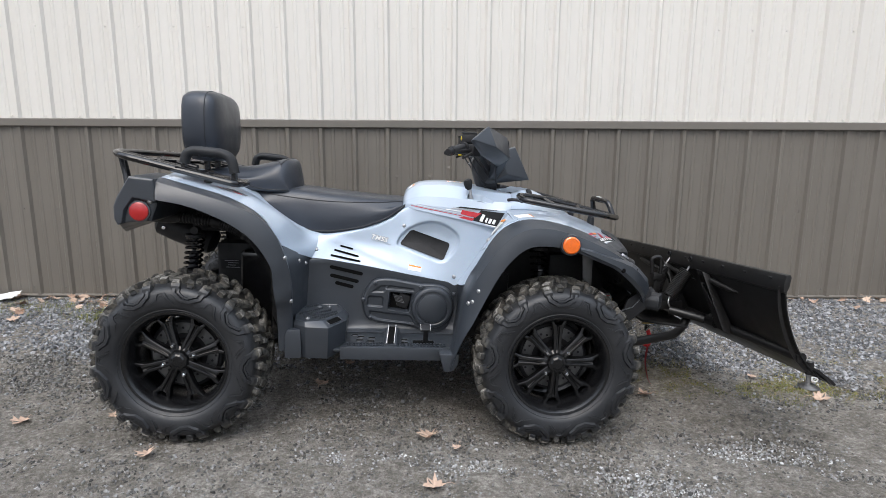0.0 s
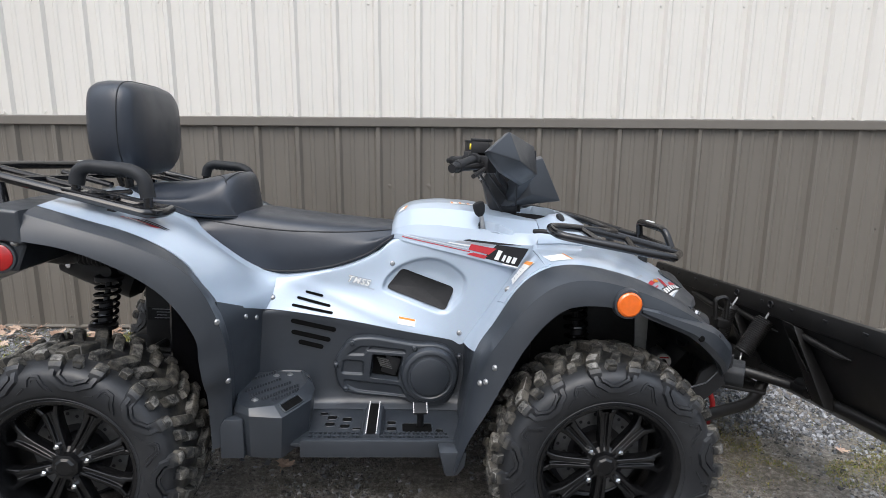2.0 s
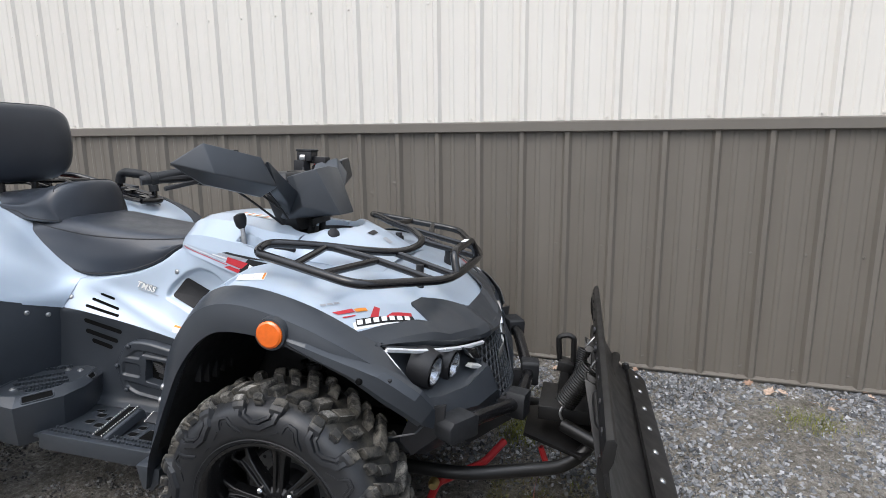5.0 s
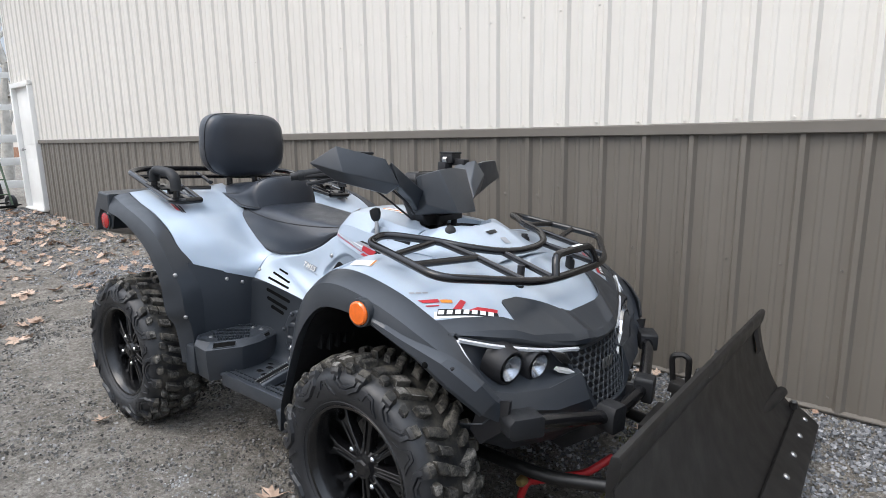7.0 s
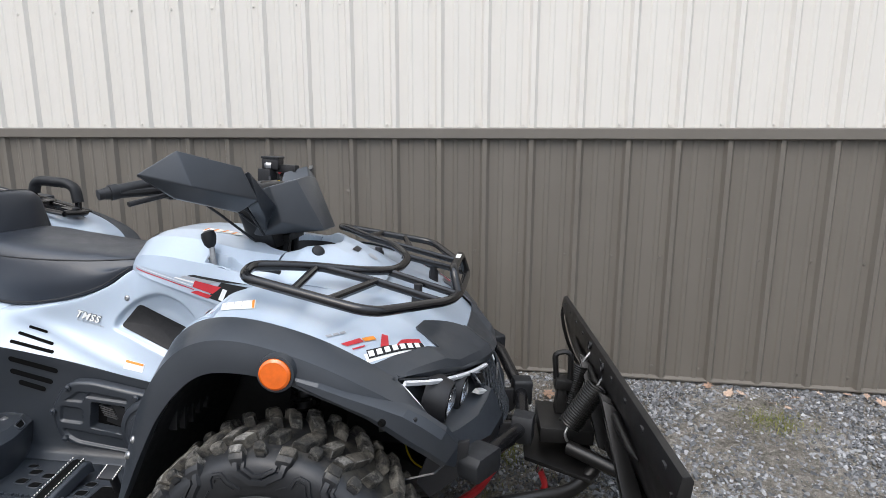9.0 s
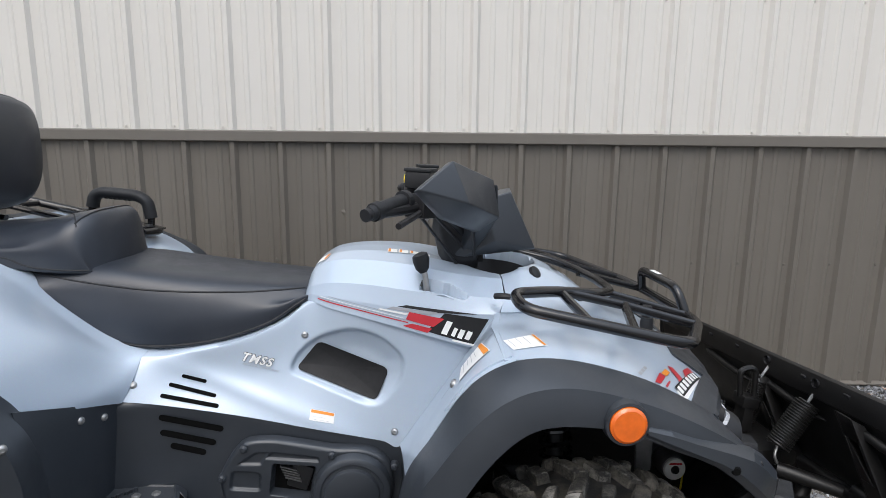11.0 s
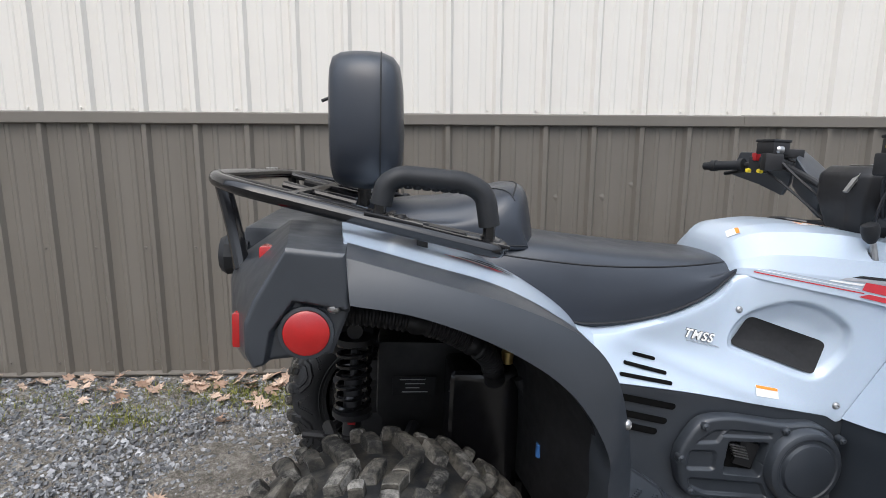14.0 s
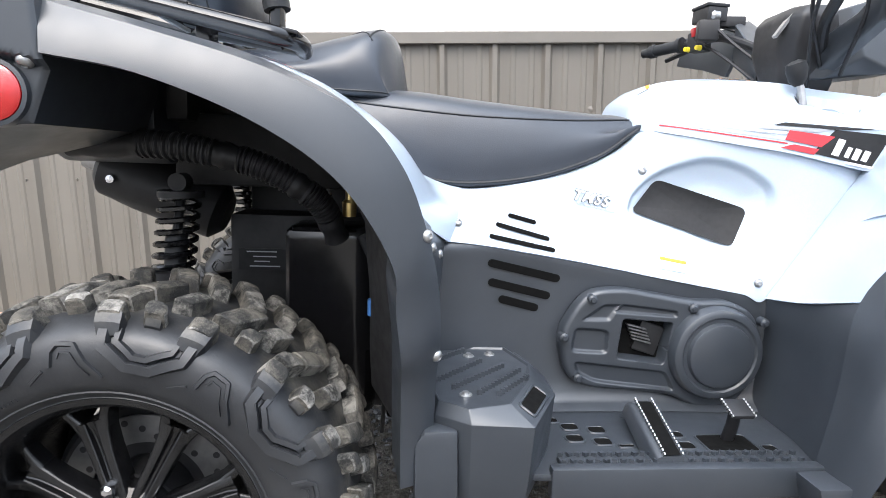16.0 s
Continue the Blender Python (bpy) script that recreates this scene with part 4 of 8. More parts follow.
# -- dark lower side cover, foot well --
INNER = [(x, zl + 0.012, yl + 0.012) for x, _, _, zl, yl in SIDE[:8]]
rows = []
for x, z, y in [(-0.315, 0.648, -0.262)] + INNER[1:] + [(0.362, 0.552, -0.262)]:
    rows.append([Vector((x, y, z)), Vector((x, y - 0.009, z - 0.016)), Vector((x, y - 0.007, z - 0.06)), Vector((x, y - 0.009, (z + 0.34) / 2)), Vector((x, y - 0.023, 0.36)), Vector((x, y - 0.056, 0.332))])
lower = shell(skin([[tuple(p) for p in r] for r in rows], 4, 4), 0.004)
low_near, low_far = both("side_cover", lower, "plastic", label="dark grey plastic lower side cover", smooth=50)
back_wall = shell(skin([
    [(-0.292, -0.262, 0.652), (-0.322, -0.36, 0.683), (-0.364, -0.51, 0.737)],
    [(-0.300, -0.262, 0.50), (-0.315, -0.36, 0.50), (-0.340, -0.505, 0.52)],
    [(-0.305, -0.262, 0.32), (-0.318, -0.36, 0.32), (-0.335, -0.505, 0.32)]], 6, 6), 0.004)
bw_near, bw_far = both("footwell_back", back_wall, "plastic", label="dark grey plastic foot well wall", smooth=50)
front_wall = shell(skin([
    [(0.347, -0.260, 0.552), (0.357, -0.36, 0.568), (0.352, -0.492, 0.60)],
    [(0.35, -0.26, 0.45), (0.353, -0.37, 0.45), (0.325, -0.50, 0.45)],
    [(0.33, -0.26, 0.32), (0.325, -0.38, 0.31), (0.295, -0.51, 0.29)]], 6, 6), -0.004)
fw_near, fw_far = both("footwell_front", front_wall, "plastic", label="dark grey plastic foot well wall", smooth=50)
floor_g = Geo()
floor_g.prism([(-0.30, -0.245), (0.335, -0.245), (0.325, -0.47), (0.295, -0.515), (-0.14, -0.515), (-0.30, -0.50)], 0.318, 0.330, "z")
floor_g.box((0.08, -0.51, 0.315), (0.44, 0.022, 0.052))
floor_g.box((0.08, -0.485, 0.334), (0.40, 0.035, 0.010))
both("footboard", floor_g, "plastic", label="dark grey plastic footboard with grip studs", smooth=25, bevel=0.004)
teeth = Geo()
for i in range(30):
    for y in (-0.474, -0.496):
        teeth.box((-0.115 + i * 0.0135, y, 0.341), (0.008, 0.007, 0.008), Matrix.Rotation(0.5 if i % 2 else -0.5, 3, "Z"))
both("grip_studs", teeth, "plastic", smooth=0)
# drain holes: flat black sheets painted as the dark below, with raised rims
for x, y, a, b in ((-0.092, -0.330, 0.014, 0.010), (-0.064, -0.356, 0.016, 0.013), (-0.018, -0.368, 0.016, 0.013), (-0.068, -0.400, 0.016, 0.013), (-0.022, -0.412, 0.016, 0.013), (0.014, -0.428, 0.014, 0.006), (0.118, -0.388, 0.015, 0.012), (0.118, -0.428, 0.016, 0.013), (0.196, -0.420, 0.046, 0.030), (0.262, -0.440, 0.013, 0.012)):
    hole = rounded([(x - a, y - b, 0), (x + a, y - b, 0), (x + a, y + b, 0), (x - a, y + b, 0)], 0.010, 4, True)
    both("drain_hole", Geo().add([(p.x, p.y, 0.3312) for p in hole], [tuple(range(len(hole)))]), "recess_dark")
    both("hole_rim", Geo().tube([(p.x, p.y, 0.3305) for p in hole], 0.0022, 6, True), "plastic")
front_flap = Geo().prism([(0.25, 0.335), (0.33, 0.335), (0.325, 0.29), (0.305, 0.262), (0.27, 0.262)], -0.575, -0.50, "y")
both("splash_flap", front_flap, "plastic", smooth=25, bevel=0.008)

# rear foot step: an angular block with a sloped, windowed rim and a toothed tread
STEP = [(-0.322, -0.250), (-0.150, -0.250), (-0.118, -0.360), (-0.120, -0.440), (-0.182, -0.560), (-0.272, -0.552), (-0.322, -0.515), (-0.340, -0.400)]
TREAD = [(-0.318, -0.252), (-0.172, -0.258), (-0.142, -0.350), (-0.160, -0.425), (-0.210, -0.522), (-0.275, -0.540), (-0.316, -0.507), (-0.333, -0.400)]
rows = [[Vector((-0.235 + (x + 0.235) * k, -0.39 + (y + 0.39) * k, z)) for x, y in STEP] for z, k in ((0.300, 0.91), (0.345, 0.95), (0.428, 1.0))]
rows.append([Vector((x, y, 0.447)) for x, y in TREAD])
rows.append([Vector((-0.235 + (x + 0.235) * 0.97, -0.385 + (y + 0.385) * 0.97, 0.447)) for x, y in TREAD])
rows.append([Vector((-0.235 + (x + 0.235) * 0.95, -0.385 + (y + 0.385) * 0.95, 0.443)) for x, y in TREAD])
step = Geo().grid(rows, close_v=True, cap=True)
step_near, step_far = both("foot_step", step, "plastic", label="dark grey angular rear foot step", smooth=25, bevel=0.003)


def rim_window(i, shrink):
    """A window in the sloped rim between corners i and i + 1: its outline, just proud of the rim."""
    a, b = Vector((*STEP[i], 0.428)), Vector((*STEP[(i + 1) % 8], 0.428))
    d, c = Vector((*TREAD[i], 0.447)), Vector((*TREAD[(i + 1) % 8], 0.447))
    n = (b - a).cross(d - a).normalized()
    n = n if n.z > 0 else -n
    at = lambda s, t: a.lerp(b, s).lerp(d.lerp(c, s), t) + n * 0.0012
    return [at(shrink * 1.3, 0.18), at(1 - shrink * 1.3, 0.18), at(1 - shrink, 0.80), at(shrink, 0.80)]


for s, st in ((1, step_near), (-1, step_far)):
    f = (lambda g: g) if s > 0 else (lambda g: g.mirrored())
    # the rim stays closed: black sheets carry the windows' inner dark
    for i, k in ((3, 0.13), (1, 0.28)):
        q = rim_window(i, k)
        part("step_window", f(Geo().add(q, [(0, 1, 2, 3)])), "recess_dark", st, "flat black sheet for the open window in the step's rim")
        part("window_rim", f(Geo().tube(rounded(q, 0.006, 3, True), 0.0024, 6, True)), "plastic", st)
    part("step_shoulder", f(Geo().prism([(-0.350, 0.300), (-0.352, 0.395), (-0.338, 0.415), (-0.290, 0.415), (-0.285, 0.300)], -0.545, -0.440, "y")), "plastic", st, bevel=0.006)
    for (x0, y0), (x1, y1) in (((-0.312, -0.425), (-0.225, -0.330)), ((-0.292, -0.458), (-0.190, -0.355)), ((-0.254, -0.480), (-0.165, -0.375)), ((-0.224, -0.484), (-0.158, -0.405)), ((-0.305, -0.330), (-0.250, -0.275))):
        ridge, n = Geo(), int(math.hypot(x1 - x0, y1 - y0) / 0.0095)
        for i in range(n):
            t = (i + 0.5) / n
            ridge.box((x0 + (x1 - x0) * t, y0 + (y1 - y0) * t, 0.4465), (0.0066, 0.0066, 0.009), Matrix.Rotation(0.05, 3, "Z"))
        tagged(part("step_grip", f(ridge), "plastic", st, smooth=0), kind="stuff")
    for x, y in ((-0.245, -0.300), (-0.272, -0.478), (-0.205, -0.290)):
        part("step_bolt", f(Geo().lathe([(0.0001, -0.004), (0.005, -0.004), (0.0055, -0.001), (0.010, 0.0), (0.0105, 0.002)], 12, Matrix.Translation((x, y, 0.4445)) @ Matrix.Rotation(radians(-90), 4, "X"))), "steel", st, "bare steel bolt")

# belt and starter cover: a raised plate with sunk panels
OUT = [(-0.068, 0.46), (-0.060, 0.50), (-0.02, 0.556), (0.04, 0.568), (0.11, 0.560), (0.19, 0.548), (0.265, 0.545), (0.315, 0.515), (0.333, 0.45), (0.32, 0.385), (0.29, 0.342), (0.235, 0.328), (0.19, 0.345), (0.14, 0.362), (0.0, 0.375), (-0.05, 0.40)]
OUT = [tuple(p) for p in curve(OUT + OUT[:1], 384)[:-1]]
WEDGE = soften([(0.030, 0.522), (0.158, 0.514), (0.157, 0.529), (0.048, 0.541)], 0.005)
CORNER = soften([(-0.034, 0.506), (0.026, 0.506), (0.046, 0.540), (0.012, 0.540)], 0.006)
MIDP = soften([(-0.048, 0.444), (0.026, 0.440), (0.026, 0.490), (-0.042, 0.494)])
LOWP = soften([(-0.034, 0.402), (0.005, 0.384), (0.168, 0.366), (0.146, 0.408), (-0.040, 0.428)])
WINDOW = soften([(0.044, 0.432), (0.140, 0.420), (0.152, 0.506), (0.050, 0.512)], 0.008)
cover = relief(OUT, -0.281, -0.25, [(MIDP, 0.008, 0.006), (LOWP, 0.008, 0.006), (WINDOW, 0.030, 0.007), (WEDGE, 0.006, 0.005), (CORNER, 0.006, 0.006)])
cov = both("drive_cover", cover, "plastic", label="dark grey moulded plastic drive cover", smooth=50)
disc = Geo().lathe([(0.0001, -0.312), (0.058, -0.312), (0.0615, -0.3105), (0.063, -0.306), (0.0645, -0.303), (0.071, -0.303), (0.0745, -0.3055), (0.082, -0.305), (0.087, -0.302), (0.091, -0.294), (0.093, -0.27)], 64, Matrix.Translation((0.237, 0, 0.448)))
# black sheet at the window's back, its shade put into the colour
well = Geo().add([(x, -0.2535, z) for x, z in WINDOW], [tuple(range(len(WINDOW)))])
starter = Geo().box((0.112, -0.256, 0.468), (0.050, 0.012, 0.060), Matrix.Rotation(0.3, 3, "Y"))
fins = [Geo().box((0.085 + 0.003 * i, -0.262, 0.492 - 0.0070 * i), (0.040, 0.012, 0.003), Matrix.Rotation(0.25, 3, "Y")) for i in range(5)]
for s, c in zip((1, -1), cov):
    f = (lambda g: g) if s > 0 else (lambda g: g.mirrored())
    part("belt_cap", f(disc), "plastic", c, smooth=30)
    part("cover_window", f(well), "recess_dark", c, "black sheet painted as the dark opening in the cover")
    part("starter", f(starter), "darkroom", c, "dark metal starter behind the opening", bevel=0.004)
    for g in fins:
        part("starter_fin", f(g), "disc", c, bevel=0.0008)
nut = Geo().lathe([(0.0001, -0.292), (0.0045, -0.292), (0.0055, -0.289), (0.009, -0.287), (0.0095, -0.27)], 12)
for x, z in ((-0.013, 0.549), (0.186, 0.535), (0.332, 0.508), (-0.062, 0.475), (-0.03, 0.395)):
    both("cover_bolt", Geo().join(nut, Matrix.Translation((x, 0, z))), "plastic")

# pedals on the footboard
ped = Geo().grid([[Vector((x + dx, y, z + dz)) for dx, dz in ((-0.034, -0.030), (-0.026, -0.004), (-0.018, 0.0), (0.018, 0.0), (0.026, -0.004), (0.034, -0.030))] for x, y, z in ((0.066, -0.345, 0.372), (0.066, -0.365, 0.380), (0.062, -0.430, 0.366), (0.058, -0.500, 0.350))], close_v=True, cap=True)
part("shift_pedal", ped, "plastic", quad, "dark grey pedal ramp with a black channel", smooth=40, bevel=0.003)
# flat black sheet laid where the channel runs
part("pedal_channel", Geo().grid([[Vector((x - 0.013, y, z)), Vector((x + 0.013, y, z))] for x, y, z in ((0.066, -0.352, 0.3775), (0.066, -0.366, 0.3825), (0.062, -0.430, 0.3685), (0.058, -0.500, 0.3525))]), "recess_dark", quad)
saw = Geo()
for i in range(17):
    t = i / 16
    for dx in (-0.0150, 0.0150):
        saw.box((0.066 - 0.008 * t + dx, -0.362 - 0.138 * t, 0.386 - 0.031 * t), (0.0026, 0.0040, 0.0052), Matrix.Rotation(0.78, 3, "X"))
tagged(part("pedal_teeth", saw, "steel", quad, smooth=0), "bare metal pedal teeth", kind="stuff")
brake = Geo().tube([(0.205, -0.400, 0.320), (0.205, -0.415, 0.360), (0.202, -0.425, 0.395)], 0.011, 10).box((0.202, -0.430, 0.398), (0.040, 0.042, 0.008), Matrix.Rotation(0.35, 3, "X"))
part("brake_pedal", brake, "frame", quad, "black brake pedal", bevel=0.003)
saw = Geo()
for i in range(7):
    for dx in (-0.020, 0.020):
        saw.box((0.202 + dx, -0.412 - 0.0062 * i, 0.407 - 0.0022 * i), (0.0026, 0.0034, 0.0050), Matrix.Rotation(0.78, 3, "X"))
tagged(part("pedal_teeth", saw, "steel", quad, smooth=0), "bare metal pedal teeth", kind="stuff")

# trees of surfaces, to set screws, slots and prints on
BODY = tree(side_panel, flank)
LOWER = tree(lower, back_wall, front_wall, rear_fender, front_fender)
DECKT = tree(front_deck, hood, flank)

insert = disc_patch(BODY, [(p.x, p.y) for p in rounded([(0.086, 0.706, 0), (0.284, 0.644, 0), (0.313, 0.722, 0), (0.139, 0.775, 0)], 0.016, 6, True)], lift=0.003)
both("side_insert", insert, "decalblack", label="matt black insert in the side pocket", smooth=60)
# slots are not cut: black sheets on the panels paint their inner dark
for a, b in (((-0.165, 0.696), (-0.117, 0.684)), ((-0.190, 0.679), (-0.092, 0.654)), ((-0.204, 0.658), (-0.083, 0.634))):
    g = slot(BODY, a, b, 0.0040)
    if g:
        both("vent_slot", g, "recess_dark", side_near)[1].parent = side_far
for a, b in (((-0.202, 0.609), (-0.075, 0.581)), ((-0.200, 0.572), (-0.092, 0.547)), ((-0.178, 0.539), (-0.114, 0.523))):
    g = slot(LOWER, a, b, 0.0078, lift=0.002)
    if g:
        both("vent_slot", g, "recess_dark", low_near)[1].parent = low_far
for x, z in ((0.106, 0.790), (-0.268, 0.682), (0.455, 0.765), (0.330, 0.580)):
    screw_on(BODY, x, z, quad)
for x, z in ((-0.345, 0.700), (-0.322, 0.653), (-0.305, 0.632), (-0.325, 0.53), (0.352, 0.545), (0.365, 0.555), (0.385, 0.60), (0.31, 0.31), (0.36, 0.40)):
    screw_on(LOWER, x, z, quad)
screw_on(tree(tail, rear_fender), -0.815, 0.893, quad, size=1.15)
screw_on(tree(front_fender), 1.0, 0.695, quad, size=0.9)
TANKT = tree(tank, side_panel)
screw_on(TANKT, 0.498, 0.890, quad, size=1.2)
# -- headlights, grille, front skirt, bumper --
T = [(0.955, -0.530, 0.752), (1.02, -0.43, 0.722), (1.085, -0.29, 0.690), (1.135, -0.165, 0.672)]
L = [(1.062, -0.512, 0.625), (1.085, -0.44, 0.598), (1.135, -0.32, 0.590), (1.168, -0.185, 0.603)]
bowl = []
for t, l in zip(T, L):
    t, l = Vector(t), Vector(l)
    bowl.append([tuple(t), tuple(t.lerp(l, 0.22) + Vector((-0.040, 0.022, 0))), tuple(t.lerp(l, 0.75) + Vector((-0.040, 0.022, 0))), tuple(l)])
bowl = shell(skin(bowl, 6, 5), 0.004)
bowls = both("headlight_bezel", bowl, "plastic", label="black headlight surround", smooth=50)
SKIRT = []
for y, a, b, c, d in ((0.0, (1.222, 0.484), (1.222, 0.46), (1.19, 0.41), (1.10, 0.34)), (-0.135, (1.206, 0.487), (1.210, 0.457), (1.185, 0.41), (1.09, 0.34)), (-0.185, (1.166, 0.603), (1.198, 0.53), (1.182, 0.45), (1.08, 0.36)),
                      (-0.33, (1.134, 0.592), (1.165, 0.54), (1.13, 0.46), (1.02, 0.37)), (-0.44, (1.085, 0.600), (1.115, 0.565), (1.07, 0.49), (0.97, 0.43)), (-0.515, (1.064, 0.625), (1.088, 0.585), (1.04, 0.53), (0.95, 0.50))):
    SKIRT.append([(x, y, z) for x, z in (a, b, c, d)])
srows = skin(SKIRT, 1, 1)
both("front_skirt", shell(srows, 0.004), "plastic", label="dark grey plastic front skirt", smooth=16)


def lamp(y, z, x, r, parent, f):
    way = Matrix.Translation((x, y, z)) @ Matrix.Rotation(radians(80), 4, "Z") @ Matrix.Rotation(radians(8), 4, "X")
    def turn(prof, n=28):
        return f(Geo().lathe(prof, n, way))
    cup = part("lamp_cup", turn([(r * 1.85, 0.050), (r * 1.62, 0.020), (r * 1.45, 0.000), (r * 1.36, -0.006), (r * 1.24, -0.006), (r * 1.16, 0.002), (r * 1.12, -0.004), (r * 1.05, 0.000)]), "frame", parent, "black lamp housing ring")
    part("reflector", turn([(0.0001, 0.020), (r * 0.5, 0.016), (r * 0.85, 0.003), (r * 1.06, -0.009)]), "chrome", cup, "bright lamp reflector")
    part("bulb", turn([(0.0001, 0.004), (r * 0.22, 0.006), (r * 0.30, 0.014), (r * 0.30, 0.03)], 14), "steel", cup)
    part("lens", turn([(0.0001, -0.017), (r * 0.6, -0.0145), (r * 1.06, -0.009), (r * 1.06, -0.0075), (r * 0.6, -0.0125), (0.0001, -0.015)]), "glass", cup, "clear lamp lens").visible_shadow = False


for s, bz in zip((1, -1), bowls):
    f = (lambda g: g) if s > 0 else (lambda g: g.mirrored())
    lamp(-0.418, 0.660, 1.058, 0.035, bz, f)
    lamp(-0.312, 0.642, 1.086, 0.033, bz, f)
    strip = Geo()
    pts = [Vector(p) + Vector((0.012, -0.007, -0.003)) for p in curve(T, 16)]
    strip.grid([[p + Vector((0, 0, 0.005)), p + Vector((0.006, -0.004, 0.002)), p + Vector((0.004, -0.003, -0.006)), p + Vector((-0.004, 0, -0.006))] for p in pts], close_v=True, cap=True)
    part("light_strip", f(strip), "strip", bz, "bright metal light strip")
    down = [Vector(p) for p in curve([(0.958, -0.534, 0.745), (0.99, -0.535, 0.71), (1.03, -0.522, 0.655)], 10)]
    g = Geo().grid([[p + Vector((0.004, -0.006, 0.003)), p + Vector((0.008, -0.002, 0)), p + Vector((0.002, 0.004, -0.003)), p + Vector((-0.003, -0.002, 0))] for p in down], close_v=True, cap=True)
    part("light_strip", f(g), "strip", bz, "bright metal light strip")
    top = curve([(1.122, -0.262, 0.634), (1.139, -0.205, 0.613), (1.157, -0.160, 0.594)], 12)
    g = Geo().grid([[Vector(p), Vector(p) + Vector((0.012, -0.004, -0.006)), Vector(p) + Vector((0.010, -0.002, -0.016)), Vector(p) + Vector((-0.010, 0.004, -0.014))] for p in top], close_v=True, cap=True)
    part("marker_lamp", f(g), "white", bz, "white marker lamp strip", smooth=25)
    g = Geo().add([(1.118, -0.300, 0.690), (1.138, -0.245, 0.672), (1.152, -0.212, 0.632), (1.138, -0.262, 0.648), (1.100, -0.295, 0.690), (1.12, -0.24, 0.672), (1.13, -0.21, 0.632), (1.12, -0.258, 0.648)],
                  [(0, 1, 2, 3), (7, 6, 5, 4), (0, 4, 5, 1), (1, 5, 6, 2), (2, 6, 7, 3), (3, 7, 4, 0)])
    part("marker_lamp", f(g), "chrome", bz, "bright marker lamp corner", bevel=0.003)


def grille():
    """A leaning panel of hexagonal rings."""
    def at(u, v):  # u across, v from bottom 0 to top 1
        w = 0.142 + 0.040 * v
        bow = 0.022 * (1 - u * u)
        return Vector((1.200 - 0.072 * v + bow, u * w, 0.486 + 0.172 * v))
    back = Geo().grid([[at(u, v) + Vector((-0.02, 0, 0)) for v in np.linspace(-0.02, 1.02, 8)] for u in np.linspace(-1, 1, 12)])
    ob = part("grille", back, "frame", quad, "black honeycomb front grille")
    hexes = Geo()
    for i in range(-5, 6):
        for j in range(9):
            u = (i + 0.5 * (j % 2)) / 5.2
            v = (j + 0.5) / 9.2
            if abs(u) > 0.97:
                continue
            ring = [at(u + 0.105 * math.cos(k * math.pi / 3 + math.pi / 6 * 0), v + 0.068 * math.sin(k * math.pi / 3)) for k in range(6)]
            hexes.tube(ring, 0.0032, 5, True)
    part("honeycomb", hexes, "plastic", ob)
    frame_pts = [at(u, 0.0) for u in np.linspace(-1, 1, 9)] + [at(u, 1.0) for u in np.linspace(1, -1, 9)]
    part("grille_rim", Geo().tube(frame_pts, 0.007, 6, True), "plastic", ob)
    badge = Geo()
    for k in range(4):
        c = at(-0.12 + 0.12 * k, 0.62) + Vector((0.008, 0, 0))
        badge.box(c, (0.006, 0.010, 0.034))
    part("badge", badge, "steel", ob, "plain metal badge bars", bevel=0.001)
    return ob


middle(0.97)
grille()

BUMP = [(1.13, -0.50, 0.545), (1.185, -0.40, 0.543), (1.258, -0.16, 0.492), (1.268, -0.09, 0.487)]
bar = Geo().tube(rounded(BUMP + [(x, -y, z) for x, y, z in reversed(BUMP)], 0.06, 6), 0.020, 14)
bumper = part("bumper", bar, "black", quad, "black steel tube front bumper with plastic pads")


def pad(c, ang, size):
    x, y, z = size
    out = [(-x, -z * 0.6), (-x * 0.8, -z), (x, -z), (x * 1.02, z * 0.8), (x * 0.8, z), (-x * 0.75, z), (-x * 1.02, z * 0.5)]
    g = Geo().prism(out, -y, y, "y")
    return g.moved(Matrix.Translation(c) @ Matrix.Rotation(ang, 4, "Z"))


for g, f in ((pad((1.155, -0.465, 0.548), radians(60), (0.052, 0.032, 0.030)), 1), (pad((1.268, -0.140, 0.490), radians(80), (0.034, 0.030, 0.040)), 1)):
    for q in (g, g.flipped()):
        part("bumper_pad", q, "soft", bumper, "black plastic bumper pad", bevel=0.008)
middle()
both("bumper_bracket", Geo().prism([(1.17, 0.49), (1.255, 0.50), (1.245, 0.43), (1.12, 0.33), (1.06, 0.35)], -0.165, -0.145, "y"), "frame", bumper, bevel=0.004)

middle(1.0)
# cap and slot on the nose, small handle beside it
NOSET = tree(nose)
p, n = on(NOSET, 0.668, -0.150, "z")
part("nose_cap", Geo().lathe([(0.0001, -0.009), (0.012, -0.008), (0.018, -0.004), (0.019, 0.004)], 20), "soft", quad, "round black rubber cap", m=Matrix.Translation(p) @ (-(n * 0.75 + Vector((0.5, -0.45, 0))).normalized()).to_track_quat("Y", "Z").to_matrix().to_4x4())
# the slot is not sunk: a flat black patch gives its dark
g = patch(NOSET, [(0.735, -0.045), (0.735, 0.015), (0.752, 0.008), (0.752, -0.038)], 6, 4, "z", 0.002)
if g:
    part("nose_slot", g, "frame", quad, "flat black patch for the slot in the nose")
g = patch(NOSET, [(0.775, -0.012), (0.775, 0.020), (0.80, 0.020), (0.80, -0.012)], 4, 4, "z", 0.002)
if g:
    part("emblem", g, "decalgrey", quad, "plain grey round emblem")
latch = Geo().tube(rounded([(0.55, -0.292, 0.930), (0.565, -0.305, 0.934), (0.60, -0.305, 0.932), (0.612, -0.29, 0.925)], 0.01), 0.007, 8)
part("latch", latch, "frame", quad, "small black latch handle")
